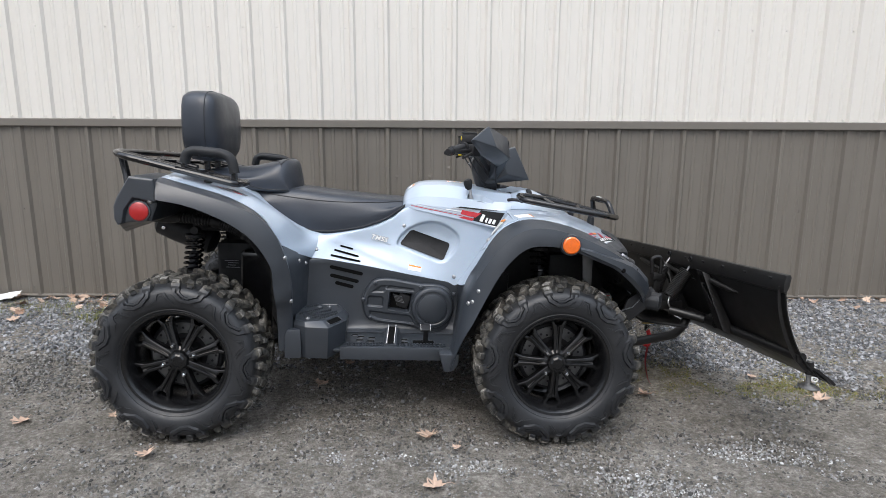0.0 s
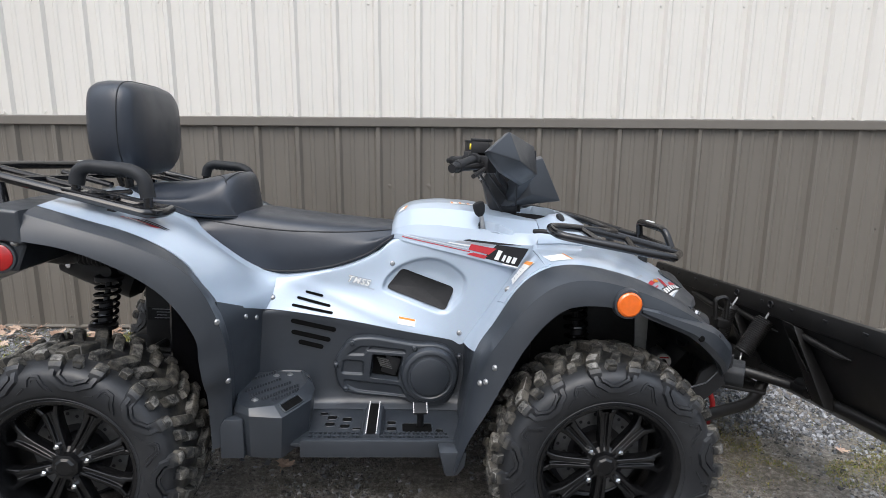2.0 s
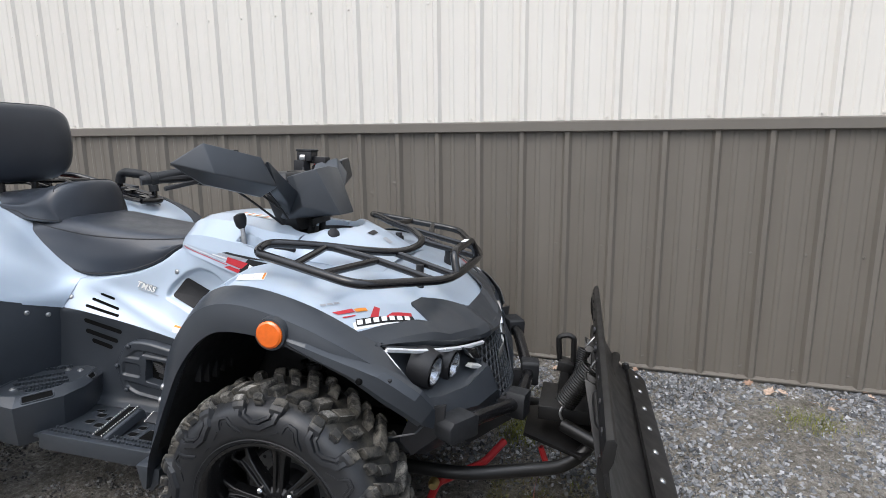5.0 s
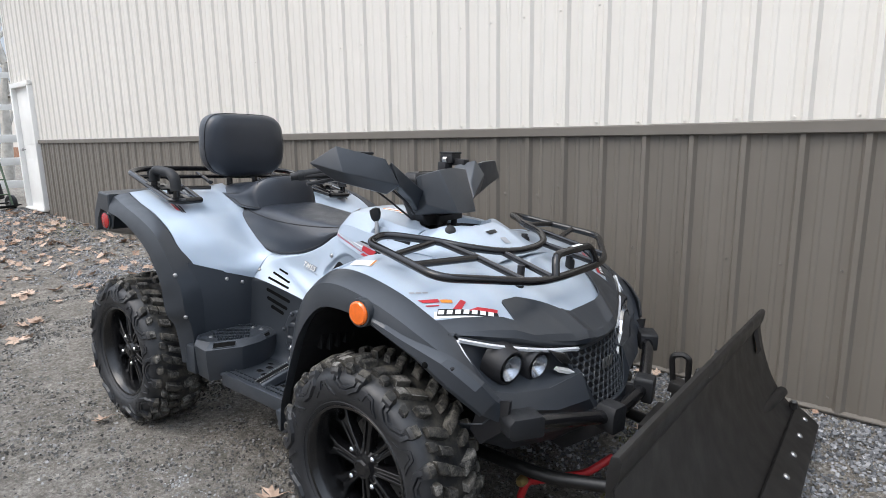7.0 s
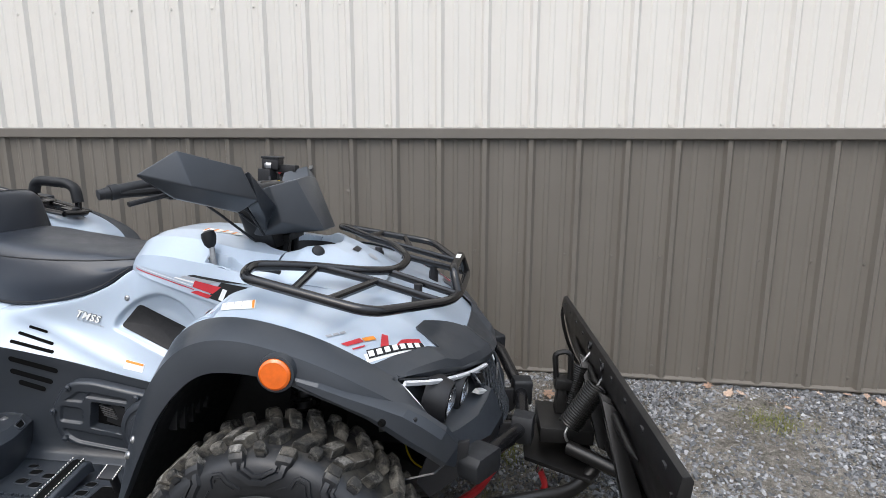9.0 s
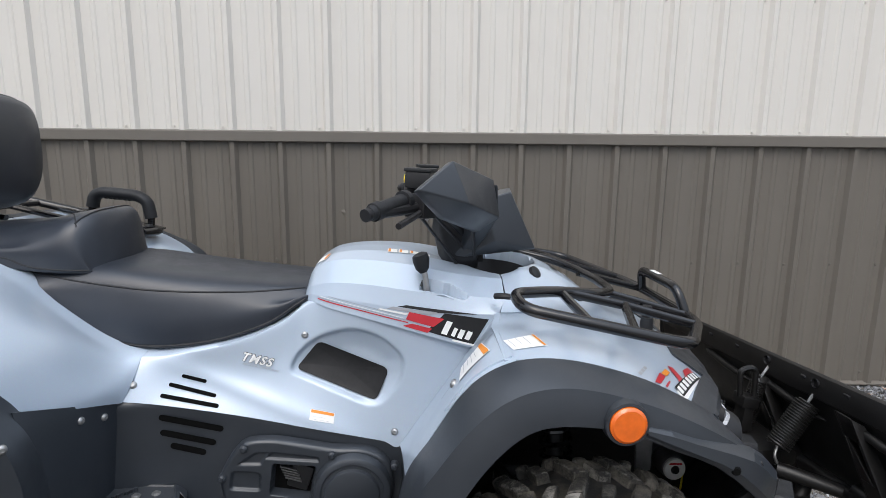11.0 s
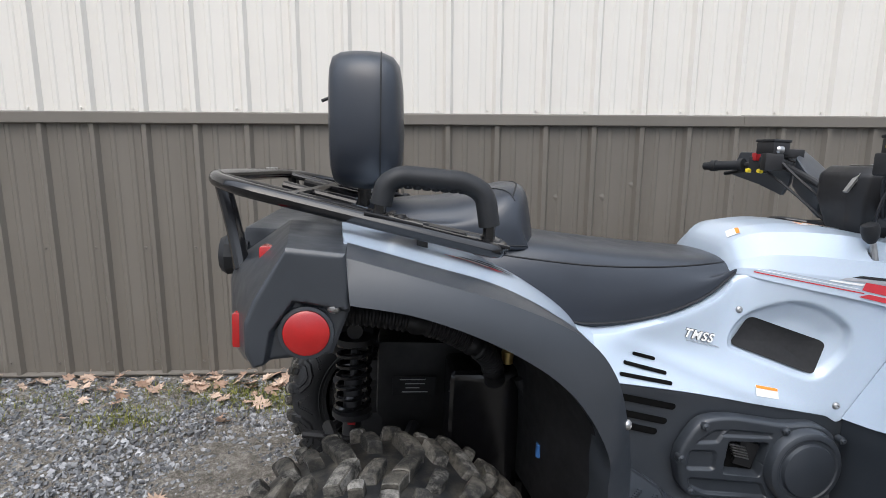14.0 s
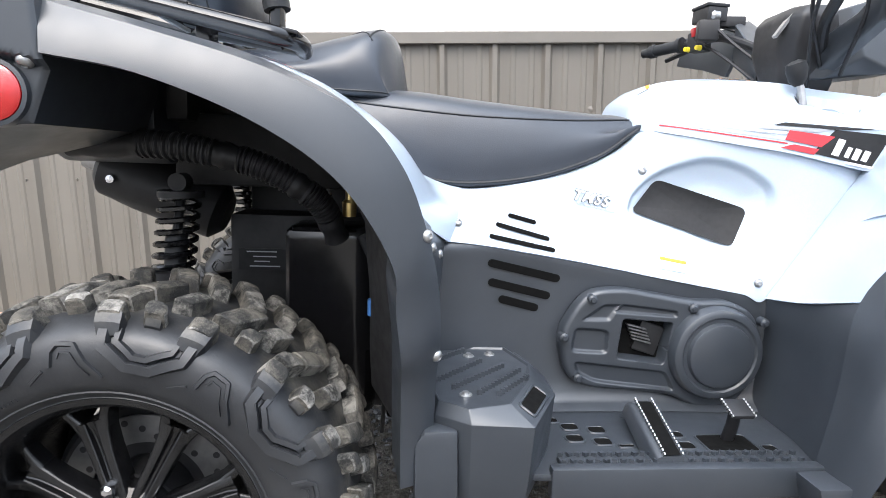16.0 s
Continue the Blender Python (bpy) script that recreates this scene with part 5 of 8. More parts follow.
for y in (-0.17, 0.17):
    for x in (0.77, 0.955):
        part("rack_mount", Geo().lathe([(0.0001, -0.02), (0.014, -0.02), (0.016, -0.01), (0.016, 0.03)], 16, Matrix.Translation((x, y, deck_z(x, y) + 0.011)) @ Matrix.Rotation(radians(-90), 4, "X")), "soft", quad, "black rubber rack mount")

middle(0.955)
# front rack
OUTER = [(0.585, -0.472, 0.944), (0.905, -0.530, 0.900), (1.055, -0.24, 0.868), (1.068, -0.12, 0.866)]
INNERT = [(0.575, -0.392, 0.957), (0.63, -0.352, 0.953), (0.704, -0.285, 0.942), (0.80, -0.240, 0.930), (0.865, -0.145, 0.915), (0.885, -0.06, 0.910)]
half = [Vector(p) for p in OUTER]
loop = list(reversed(INNERT)) + OUTER
loop = loop + [(x, -y, z) for x, y, z in reversed(loop)]
rack = part("front_rack", Geo().tube(rounded(loop, 0.055, 6, True), 0.0125, 12, True), "black", quad, "glossy black tubular front rack")
bars = []
for s in (1, -1):
    bars += [[(0.704, -0.285 * s, 0.940), (0.714, -0.498 * s, 0.926)], [(0.86, -0.273 * s, 0.912), (0.80, -0.506 * s, 0.914)], [(0.71, -0.278 * s, 0.940), (0.86, -0.273 * s, 0.912), (1.03, -0.285 * s, 0.875)], [(0.855, -0.13 * s, 0.912), (1.06, -0.16 * s, 0.867)]]
for b in bars:
    part("rack_bar", Geo().tube(b, 0.0105, 10), "black", rack)
hoop = rounded([(1.065, -0.15, 0.866), (1.045, -0.125, 0.930), (1.045, 0.125, 0.930), (1.065, 0.15, 0.866)], 0.035)
part("rack_hoop", Geo().tube(hoop, 0.0125, 12), "black", rack)
part("hoop_label", Geo().box((1.047, 0.02, 0.9428), (0.014, 0.06, 0.001)), "white", rack, "small white warning label")
for y in (-0.17, 0.17):
    part("rack_foot", Geo().tube([(0.955, y, 0.845), (0.955, y, 0.89)], 0.012, 10), "frame", rack)
    part("rack_foot", Geo().tube([(0.77, y, 0.885), (0.77, y, 0.927)], 0.012, 10), "frame", rack)
middle()
middle(1.0)
# -- seat, passenger seat, backrest --
SEAT = [
    (-0.585, 0.925, 0.895, 0.165), (-0.545, 0.935, 0.862, 0.178), (-0.46, 0.938, 0.806, 0.186), (-0.34, 0.936, 0.758, 0.194), (-0.24, 0.926, 0.746, 0.197),
    (-0.10, 0.915, 0.764, 0.192), (0.02, 0.908, 0.806, 0.178), (0.085, 0.906, 0.850, 0.165), (0.108, 0.902, 0.866, 0.156), (0.122, 0.892, 0.874, 0.150),
]


def seat_rows(table, crown=0.012, roll=0.028, bow=0.0):
    keys = []
    for x, top, low, w in table:
        h = top - low
        keys.append([(x, 0, top), (x, -w * 0.45, top - crown * 0.2), (x, -w * 0.74, top - crown), (x, -w * 0.90, top - crown - min(roll, 0.45 * h)), (x, -w * 0.99, low + 0.42 * h), (x, -w, low + 0.12 * h), (x, -w * 0.97, low), (x, -w * 0.7, low - 0.002)])
    rows = skin(keys, 5, 4)
    for r in rows:
        for p in r:
            p.x += bow * smoothstep(-0.56, -0.42, p.x) * (1 - (p.y / 0.17) ** 2)
    return [list(reversed(r)) + [Vector((p.x, -p.y, p.z)) for p in r[1:]] for r in rows]


g = Geo().grid(seat_rows(SEAT), cap=True)
seat = part("seat", g, "vinyl", quad, "black vinyl rider seat", smooth=60)
SEATT = tree(g)
SEAM = [(-0.545, -0.150, 0.912), (-0.414, -0.160, 0.897), (-0.233, -0.168, 0.884), (-0.043, -0.165, 0.884), (0.10, -0.138, 0.892)]


def seam(bvh, keys, r=0.0022, n=60, way="y"):
    pts = []
    for k in curve(keys, n):
        p, nn = on(bvh, k[0], k[2] if way == "y" else k[1], way)
        if p is not None:
            pts.append(p + nn * 0.0004)
    return Geo().tube(pts, r, 6)


both("piping", seam(SEATT, SEAM), "soft", seat)
both("seat_edge", seam(SEATT, [(x, -w, low + 0.008) for x, _, low, w in SEAT[1:-1]], 0.003), "soft", seat)
PASS = [
    (-0.83, 0.985, 0.950, 0.13), (-0.76, 1.000, 0.940, 0.152), (-0.66, 1.012, 0.930, 0.164), (-0.57, 1.022, 0.920, 0.170), (-0.50, 1.044, 0.914, 0.172),
    (-0.462, 1.058, 0.913, 0.172), (-0.438, 1.054, 0.913, 0.170), (-0.424, 1.030, 0.913, 0.167), (-0.412, 0.975, 0.913, 0.162), (-0.404, 0.930, 0.915, 0.156),
]
g = Geo().grid(seat_rows(PASS, 0.020, 0.026, 0.045), cap=True)
pseat = part("passenger_seat", g, "vinyl", quad, "black vinyl passenger seat", smooth=60)
PST = tree(g)
both("piping", seam(PST, [(-0.78, -0.15, 0.955), (-0.60, -0.16, 0.948), (-0.52, -0.16, 0.926), (-0.40, -0.15, 0.922)], 0.002), "soft", pseat)
bz = [on(PST, -0.452 + 0.045 * (1 - (y / 0.17) ** 2), y, "z") for y in np.linspace(-0.14, 0.14, 25)]
part("piping", Geo().tube([p + n * 0.0004 for p, n in bz if p is not None], 0.0022, 6), "soft", pseat)
bz = [on(PST, -0.52 + 0.085 * abs(y) / 0.14, y, "z") for y in np.linspace(-0.145, 0.145, 25)]
part("piping", Geo().tube([p + n * 0.0004 for p, n in bz if p is not None], 0.0018, 6), "soft", pseat)


def rounded_outline(n=56):
    """The backrest seen from ahead: half width and height, softly squared."""
    pts = []
    for k in range(n):
        a = 2 * math.pi * k / n
        c, s = math.cos(a), math.sin(a)
        e = 0.42 if s > 0 else 0.5
        y = abs(c) ** e * (1 if c > 0 else -1)
        z = abs(s) ** e * (1 if s > 0 else -1)
        w = 0.228 - 0.035 * max(0, -z) ** 2 - 0.012 * max(0, z)
        pts.append((y * w, 1.182 + z * 0.152))
    return pts


rows = []
for x, k, kw in ((-0.842, 0.70, 0.66), (-0.848, 0.82, 0.76), (-0.842, 0.92, 0.84), (-0.825, 0.972, 0.89), (-0.80, 0.996, 0.93), (-0.765, 1.0, 0.97), (-0.735, 0.985, 0.985), (-0.712, 0.94, 0.95), (-0.697, 0.84, 0.85), (-0.688, 0.6, 0.6), (-0.685, 0.3, 0.3)):
    rows.append([Vector((x - 0.02 * (z - 1.18), y * kw, 1.182 + (z - 1.182) * (1 - (1 - k) * 1.1))) for y, z in rounded_outline()])
backrest = part("backrest", Geo().grid([[Vector((p.x, p.y * 0.955, p.z)) for p in r] for r in rows], close_v=True, cap=True), "vinyl", quad, "black vinyl passenger backrest", smooth=60)
for x, k in ((-0.738, 0.990),):
    part("piping", Geo().tube([(x - 0.02 * (z - 1.18), y * k * 0.955, 1.182 + (z - 1.182) * k) for y, z in rounded_outline()], 0.0016, 6, True), "soft", backrest)
part("zip_pull", Geo().tube([(-0.835, -0.05, 1.235), (-0.858, -0.052, 1.233), (-0.874, -0.05, 1.226)], 0.004, 6), "soft", backrest, "small black zip pull")
both("backrest_post", Geo().tube([(-0.77, -0.07, 0.95), (-0.775, -0.07, 1.06)], 0.014, 10), "black")

middle(1.215)
SET["m"] = MIDDLE @ Matrix.Translation((0, -0.018, 0)) @ Matrix.Diagonal((1, 1.215, 1, 1)) @ Matrix(((1, 0.06, 0, 0.023), (0, 1, 0, 0), (0, -0.03, 1, -0.0115), (0, 0, 0, 1)))
# rear rack
RAIL = [(-0.53, -0.285, 0.963), (-0.517, -0.345, 0.960), (-0.535, -0.383, 0.960), (-0.97, -0.360, 1.050), (-1.035, -0.290, 1.062), (-1.045, -0.175, 1.064)]
r2 = RAIL + [(x, -y, z) for x, y, z in reversed(RAIL)]
rrack = part("rear_rack", Geo().tube(rounded(r2, 0.045, 6), 0.0135, 12), "black", quad, "glossy black tubular rear rack")
for s in (1, -1):
    for b in ([(-0.53, -0.285 * s, 0.963), (-0.72, -0.255 * s, 0.995), (-1.04, -0.25 * s, 1.062)], [(-0.72, -0.372 * s, 0.998), (-0.72, -0.16 * s, 0.996)], [(-0.90, -0.364 * s, 1.034), (-0.90, 0.0, 1.034)], [(-0.96, -0.10 * s, 1.046), (-0.80, -0.12 * s, 1.013)]):
        part("rack_bar", Geo().tube(b, 0.0095, 10), "black", rrack)
    part("rack_leg", Geo().tube(rounded([(-1.03, -0.26 * s, 1.055), (-1.005, -0.27 * s, 0.97), (-0.985, -0.29 * s, 0.90)], 0.03), 0.014, 10), "black", rrack)
    part("rack_leg", Geo().box((-0.66, -0.33 * s, 0.965), (0.02, 0.03, 0.07)), "black", rrack, bevel=0.003)
    part("rack_plate", Geo().box((-0.71, -0.352 * s, 1.008), (0.10, 0.065, 0.006), Matrix.Rotation(radians(11.5), 3, "Y")), "black", rrack, bevel=0.002)
    part("rack_plate", Geo().box((-0.548, -0.352 * s, 0.973), (0.075, 0.065, 0.006), Matrix.Rotation(radians(11.5), 3, "Y")), "black", rrack, bevel=0.002)
    part("rack_bar", Geo().tube([(-0.555, -0.31 * s, 0.967), (-0.70, -0.31 * s, 0.995)], 0.0095, 8), "black", rrack)
    HB = [(-0.733, -0.362 * s, 1.030), (-0.726, -0.362 * s, 1.066), (-0.700, -0.362 * s, 1.080), (-0.592, -0.362 * s, 1.074), (-0.557, -0.362 * s, 1.056), (-0.546, -0.362 * s, 1.000)]
    hold = Geo().tube(rounded(HB, 0.035, 6), 0.0185, 14)
    for i in range(7):
        hold.lathe([(0.0001, -0.0075), (0.006, -0.0065), (0.0105, -0.001), (0.0115, 0.006)], 10, Matrix.Translation((-0.688 + i * 0.0155, -0.362 * s, 1.0650 - 0.0008 * i)) @ Matrix.Rotation(radians(90), 4, "X"))
    grab = part("grab_handle", hold, "soft", quad, "black rubber-covered passenger grab handle")
    for a, b in (((-0.735, 1.004), (-0.7335, 1.040)), ((-0.5465, 0.972), (-0.5460, 1.01))):
        part("handle_post", Geo().tube([(a[0], -0.362 * s, a[1]), (b[0], -0.362 * s, b[1])], 0.011, 10), "black", grab)
    for x, z in ((-0.737, 1.0115), (-0.548, 0.976), (-0.70, 1.008)):
        part("rack_bolt", Geo().lathe([(0.0001, -0.006), (0.010, -0.006), (0.012, 0.0), (0.018, 0.001)], 12, Matrix.Translation((x, -0.352 * s, z)) @ Matrix.Rotation(radians(-90), 4, "X")), "frame", rrack)
part("rack_label", Geo().box((-1.047, 0.12, 1.0785), (0.012, 0.06, 0.001)), "white", rrack, "small white warning label")

middle()
# -- handlebar --
bars_m = Matrix.Translation((0.507, -0.0665, 0.995)) @ Matrix.Rotation(radians(-5), 4, "Z")
bar_t = bars_m
HANDLE = [(-0.200, -0.43, 0.126), (-0.135, -0.347, 0.132), (-0.090, -0.25, 0.142), (-0.055, -0.13, 0.095), (-0.01, -0.06, 0.04)]


def hbar(g):
    return g.moved(bar_t)


bar = Geo().tube(rounded(HANDLE + [(x, -y, z) for x, y, z in reversed(HANDLE)], 0.04), 0.011, 10)
handlebar = part("handlebar", hbar(bar), "frame", quad, "black steel handlebar with rubber grips")
for s in (1, -1):
    a, b = Vector((-0.209, -0.440 * s, 0.126)), Vector((-0.142, -0.332 * s, 0.150 if s > 0 else 0.134))
    d = (b - a).normalized()
    pts = [a + d * t for t in (0, 0.012, 0.013, 0.03, 0.031, 0.105, 0.106, 0.118)]
    part("grip", hbar(Geo().tube(pts, [0.013, 0.015, 0.018, 0.018, 0.0155, 0.0155, 0.021, 0.021], 14)), "soft", handlebar, "black rubber grip")
    part("bar_end", hbar(Geo().tube([a - d * 0.012, a], 0.0125, 12)), "frame", handlebar)
    sw = Geo().box(Vector((-0.112, -0.315 * s, 0.136)), (0.040, 0.050, 0.050), Matrix.Rotation(radians(-38 * s), 3, "Z"))
    part("switch_box", hbar(sw), "frame", handlebar, "black switch box", bevel=0.006)
    for c in ((-0.142, -0.318 * s, 0.118), (-0.124, -0.288 * s, 0.118)):
        part("switch", hbar(Geo().lathe([(0.0001, -0.009), (0.006, -0.008), (0.0075, 0.006)], 12, Matrix.Translation(c) @ Matrix.Rotation(radians(-70), 4, "Z"))), "yellow" if s < 0 else "frame", handlebar, "yellow button" if s < 0 else "")
    res = Geo().box((-0.125, -0.235 * s, 0.185), (0.055, 0.07, 0.035), Matrix.Rotation(radians(-10 * s), 3, "Z"))
    part("fluid_box", hbar(res), "frame", handlebar, "black brake fluid box", bevel=0.005)
    part("fluid_cap", hbar(Geo().box((-0.125, -0.235 * s, 0.206), (0.060, 0.074, 0.008), Matrix.Rotation(radians(-10 * s), 3, "Z"))), "soft", handlebar, bevel=0.003)
    lev = Geo().tube(rounded([(-0.10, -0.25 * s, 0.150), (-0.115, -0.33 * s, 0.125), (-0.155, -0.43 * s, 0.105)], 0.04), 0.0065, 8)
    part("brake_lever", hbar(lev), "frame", handlebar, "black brake lever")
part("switch", hbar(Geo().box((-0.128, 0.310, 0.160), (0.016, 0.024, 0.024))), "red", handlebar, "red stop switch", bevel=0.003)
for s in (1, -1):
    part("master_cylinder", hbar(Geo().box((-0.075, -0.235 * s, 0.172), (0.075, 0.030, 0.026), Matrix.Rotation(radians(6 * s), 3, "Z"))), "frame", handlebar, "black brake master cylinder", bevel=0.004)
    part("cylinder_bolt", hbar(Geo().lathe([(0.0001, -0.018), (0.004, -0.018), (0.005, 0.0)], 8, Matrix.Translation((-0.058, -0.252 * s, 0.166)))), "gold", handlebar)
    part("perch_clamp", hbar(Geo().box((-0.135, -0.215 * s, 0.145), (0.05, 0.04, 0.05), Matrix.Rotation(0.2 * s, 3, "Z"))), "frame", handlebar, bevel=0.006)
    for pts in (((-0.12, -0.20 * s, 0.15), (-0.09, -0.15 * s, 0.10), (-0.02, -0.08 * s, 0.02)), ((-0.10, -0.24 * s, 0.165), (-0.02, -0.20 * s, 0.12), (0.01, -0.10 * s, 0.0)), ((-0.14, -0.26 * s, 0.13), (-0.10, -0.17 * s, 0.07), (-0.03, -0.06 * s, -0.03))):
        part("cable", hbar(Geo().tube(curve(pts, 12), 0.0038, 6)), "frame", handlebar)
part("mirror_boss", hbar(Geo().lathe([(0.0001, -0.010), (0.008, -0.010), (0.013, -0.004), (0.013, 0.012)], 14, Matrix.Translation((-0.128, 0.205, 0.180)) @ Matrix.Rotation(radians(-75), 4, "Z"))), "steel", handlebar, "round metal boss")
part("sight_glass", hbar(Geo().lathe([(0.0001, -0.006), (0.009, -0.005), (0.010, 0.01)], 12, Matrix.Translation((-0.156, -0.235, 0.185)) @ Matrix.Rotation(radians(-90), 4, "Z"))), "yellow", handlebar, "yellow cap on the fluid box")


GUARD = dict(a=(0.414, -0.450, 1.226), b=(0.348, -0.500, 1.170), u=(0.515, -0.330, 1.190), r=(0.541, -0.290, 1.106), t=(0.494, -0.301, 1.074), m=(0.450, -0.455, 1.146), l=(0.402, -0.440, 1.116))


def guard(p, back):
    """Faceted hand guard: a folded shell ahead of the grip, its rim turned back."""
    names = "abulrtm"
    faces = ("aurm", "amb", "mrtl", "bml")
    rim = "aurtlb"
    g = Geo()
    out = {k: Vector(v) for k, v in p.items()}
    inn = {k: v + Vector(back) for k, v in out.items()}
    for q, flip in ((out, False), (inn, True)):
        g.add([q[k] for k in names], [tuple(names.index(c) for c in (reversed(f) if flip else f)) for f in faces])
    n = len(rim)
    return g.add([out[k] for k in rim] + [inn[k] for k in rim], [(i, (i + 1) % n, n + (i + 1) % n, n + i) for i in range(n)])


def near_arm():
    """The plate that carries the near guard from the cowl."""
    rows = [[Vector(p) for p in sec] for sec in (((0.527, -0.318, 1.184), (0.539, -0.286, 1.102), (0.500, -0.258, 1.080), (0.490, -0.292, 1.162)),
                                                 ((0.535, -0.235, 1.128), (0.528, -0.205, 1.050), (0.492, -0.185, 1.035), (0.488, -0.215, 1.105)),
                                                 ((0.540, -0.140, 1.070), (0.498, -0.125, 0.982), (0.470, -0.110, 0.985), (0.468, -0.125, 1.060)))]
    return Geo().grid(rows, close_v=True, cap=True)


def arm():
    """The folded plate that carries the guard."""
    rows = []
    for sec in (((0.516, 0.190, 1.180), (0.452, 0.142, 1.157), (0.468, 0.165, 1.075), (0.535, 0.205, 1.052), (0.552, 0.205, 1.125)),
                ((0.538, 0.148, 1.142), (0.456, 0.092, 1.110), (0.458, 0.10, 1.030), (0.535, 0.13, 1.015), (0.572, 0.138, 1.085)),
                ((0.556, 0.105, 1.100), (0.461, 0.043, 1.062), (0.458, 0.040, 0.992), (0.540, 0.06, 0.985), (0.590, 0.08, 1.045))):
        rows.append([bar_t.inverted() @ Vector(p) for p in sec])
    return Geo().grid(rows, close_v=True, cap=True).flipped()


FAR_GUARD = dict(a=(0.470, 0.410, 1.172), b=(0.470, 0.452, 1.098), u=(0.522, 0.222, 1.168), r=(0.514, 0.222, 1.082), t=(0.506, 0.240, 1.042), m=(0.512, 0.268, 1.172), l=(0.492, 0.330, 1.070))


def far_guard():
    """The other guard, seen from its outer side: narrow inner facet, broad outer one, and one below."""
    p = {k: Vector(v) for k, v in FAR_GUARD.items()}
    names, faces, rim = "abulrtm", ("umlr", "mabl", "rlt"), "umabltr"
    q = {k: v + Vector((-0.014, -0.004, 0.0)) for k, v in p.items()}
    g = Geo().add([p[k] for k in names], [tuple(names.index(c) for c in f) for f in faces]).add([q[k] for k in names], [tuple(names.index(c) for c in reversed(f)) for f in faces])
    n = len(rim)
    return g.add([p[k] for k in rim] + [q[k] for k in rim], [(i, (i + 1) % n, n + (i + 1) % n, n + i) for i in range(n)])


part("hand_guard", guard(GUARD, (-0.010, 0.013, -0.004)), "plastic", handlebar, "dark grey faceted plastic hand guard", smooth=25, bevel=0.0035, segments=3)
part("guard_arm", near_arm(), "plastic", handlebar, smooth=25, bevel=0.006, segments=3)
part("hand_guard", far_guard(), "plastic", handlebar, "dark grey faceted plastic hand guard", smooth=25, bevel=0.0035, segments=3)
part("guard_arm", hbar(arm().flipped()), "plastic", handlebar, smooth=25, bevel=0.006, segments=3)


def pod():
    """The faceted instrument cowl: a raked front face between two folded cheeks."""
    top, tip, cheek, rear, low, back, base = (0.090, 0.073, 0.160), (0.166, 0.047, 0.018), (0.060, 0.094, 0.040), (0.020, 0.090, 0.138), (-0.015, 0.082, -0.006), (-0.035, 0.078, 0.118), (-0.048, 0.062, -0.006)
    v = [Vector((x, y * s, z)) for s in (-1, 1) for x, y, z in (top, tip, cheek, rear, low, back, base)] + [Vector((0.098, 0, 0.170))]
    fs = []
    for o in (0, 7):
        t, p, c, k, l, b, e = range(o, o + 7)
        fs += [(k, t, p, c), (k, c, l), (c, p, l), (k, l, e, b)]
    fs += [(0, 14, 7, 8, 1), (1, 8, 11, 4), (4, 11, 13, 6), (3, 0, 14, 7, 10), (3, 10, 12, 5), (5, 12, 13, 6)]
    return Geo().add(v, fs)


def column_cover():
    """The black housing behind the cowl, under the bar."""
    rows = []
    for z, a, b, w in ((-0.045, -0.055, 0.020, 0.045), (-0.012, -0.078, 0.020, 0.066), (0.060, -0.098, 0.010, 0.088), (0.120, -0.094, 0.0, 0.092), (0.142, -0.075, -0.01, 0.080)):
        rows.append([Vector((x, y, z)) for x, y in ((b, -w), (a + 0.02, -w), (a, -w * 0.6), (a, w * 0.6), (a + 0.02, w), (b, w))])
    return Geo().grid(rows, close_v=True, cap=True)


part("column_cover", hbar(column_cover()), "frame", handlebar, "black housing behind the instrument cowl", smooth=30, bevel=0.008, segments=3)
part("instrument_cowl", hbar(pod()), "plastic", handlebar, "dark grey faceted instrument cowl", smooth=25, bevel=0.005, segments=3)
part("display", hbar(Geo().box((-0.012, 0, 0.125), (0.006, 0.10, 0.05), Matrix.Rotation(radians(-35), 3, "Y"))), "black", handlebar, "dark instrument display", bevel=0.003)
col = Geo().tube([(0.47, 0, 0.86), (0.50, 0, 1.0)], 0.032, 14).tube([(0.52, -0.05, 0.86), (0.525, -0.05, 0.995)], 0.012, 8).tube([(0.52, 0.05, 0.86), (0.525, 0.05, 0.995)], 0.012, 8)
col.box((0.50, 0, 0.975), (0.09, 0.14, 0.02))
part("steering_column", col, "frame", quad, "black steering column")
part("key", Geo().box((0.405, -0.12, 1.095), (0.006, 0.012, 0.055), Matrix.Rotation(0.6, 3, "Y")), "steel", handlebar, "metal ignition key")

# gear lever
g = Geo().tube([(0.392, -0.232, 0.915), (0.386, -0.228, 0.955), (0.380, -0.225, 0.975)], [0.009, 0.007, 0.007], 10)
lever = part("gear_lever", g, "steel", quad, "metal gear lever with black knob")
part("knob", Geo().tube([(0.382, -0.226, 0.962), (0.379, -0.225, 0.972), (0.375, -0.224, 0.992), (0.371, -0.224, 1.004), (0.369, -0.224, 1.008)], [0.008, 0.016, 0.020, 0.018, 0.008], 16), "soft", lever, "black rubber knob")
g = patch(tree(tank), [(0.372, -0.232), (0.465, -0.232), (0.455, -0.206), (0.372, -0.206)], 10, 4, "z", 0.0015)
if g:
    part("lever_gate", g, "plastic", quad, "dark gear lever gate")
# -- wheels --
def tyre_path(w):
    """Half of the tyre's section from the crown to the bead: (radius, offset)."""
    return [(0.2965, 0.0), (0.295, 0.45 * w), (0.288, 0.72 * w), (0.272, 0.93 * w), (0.245, 1.0 * w), (0.215, 0.97 * w), (0.195, 0.86 * w), (0.180, 0.80 * w)]


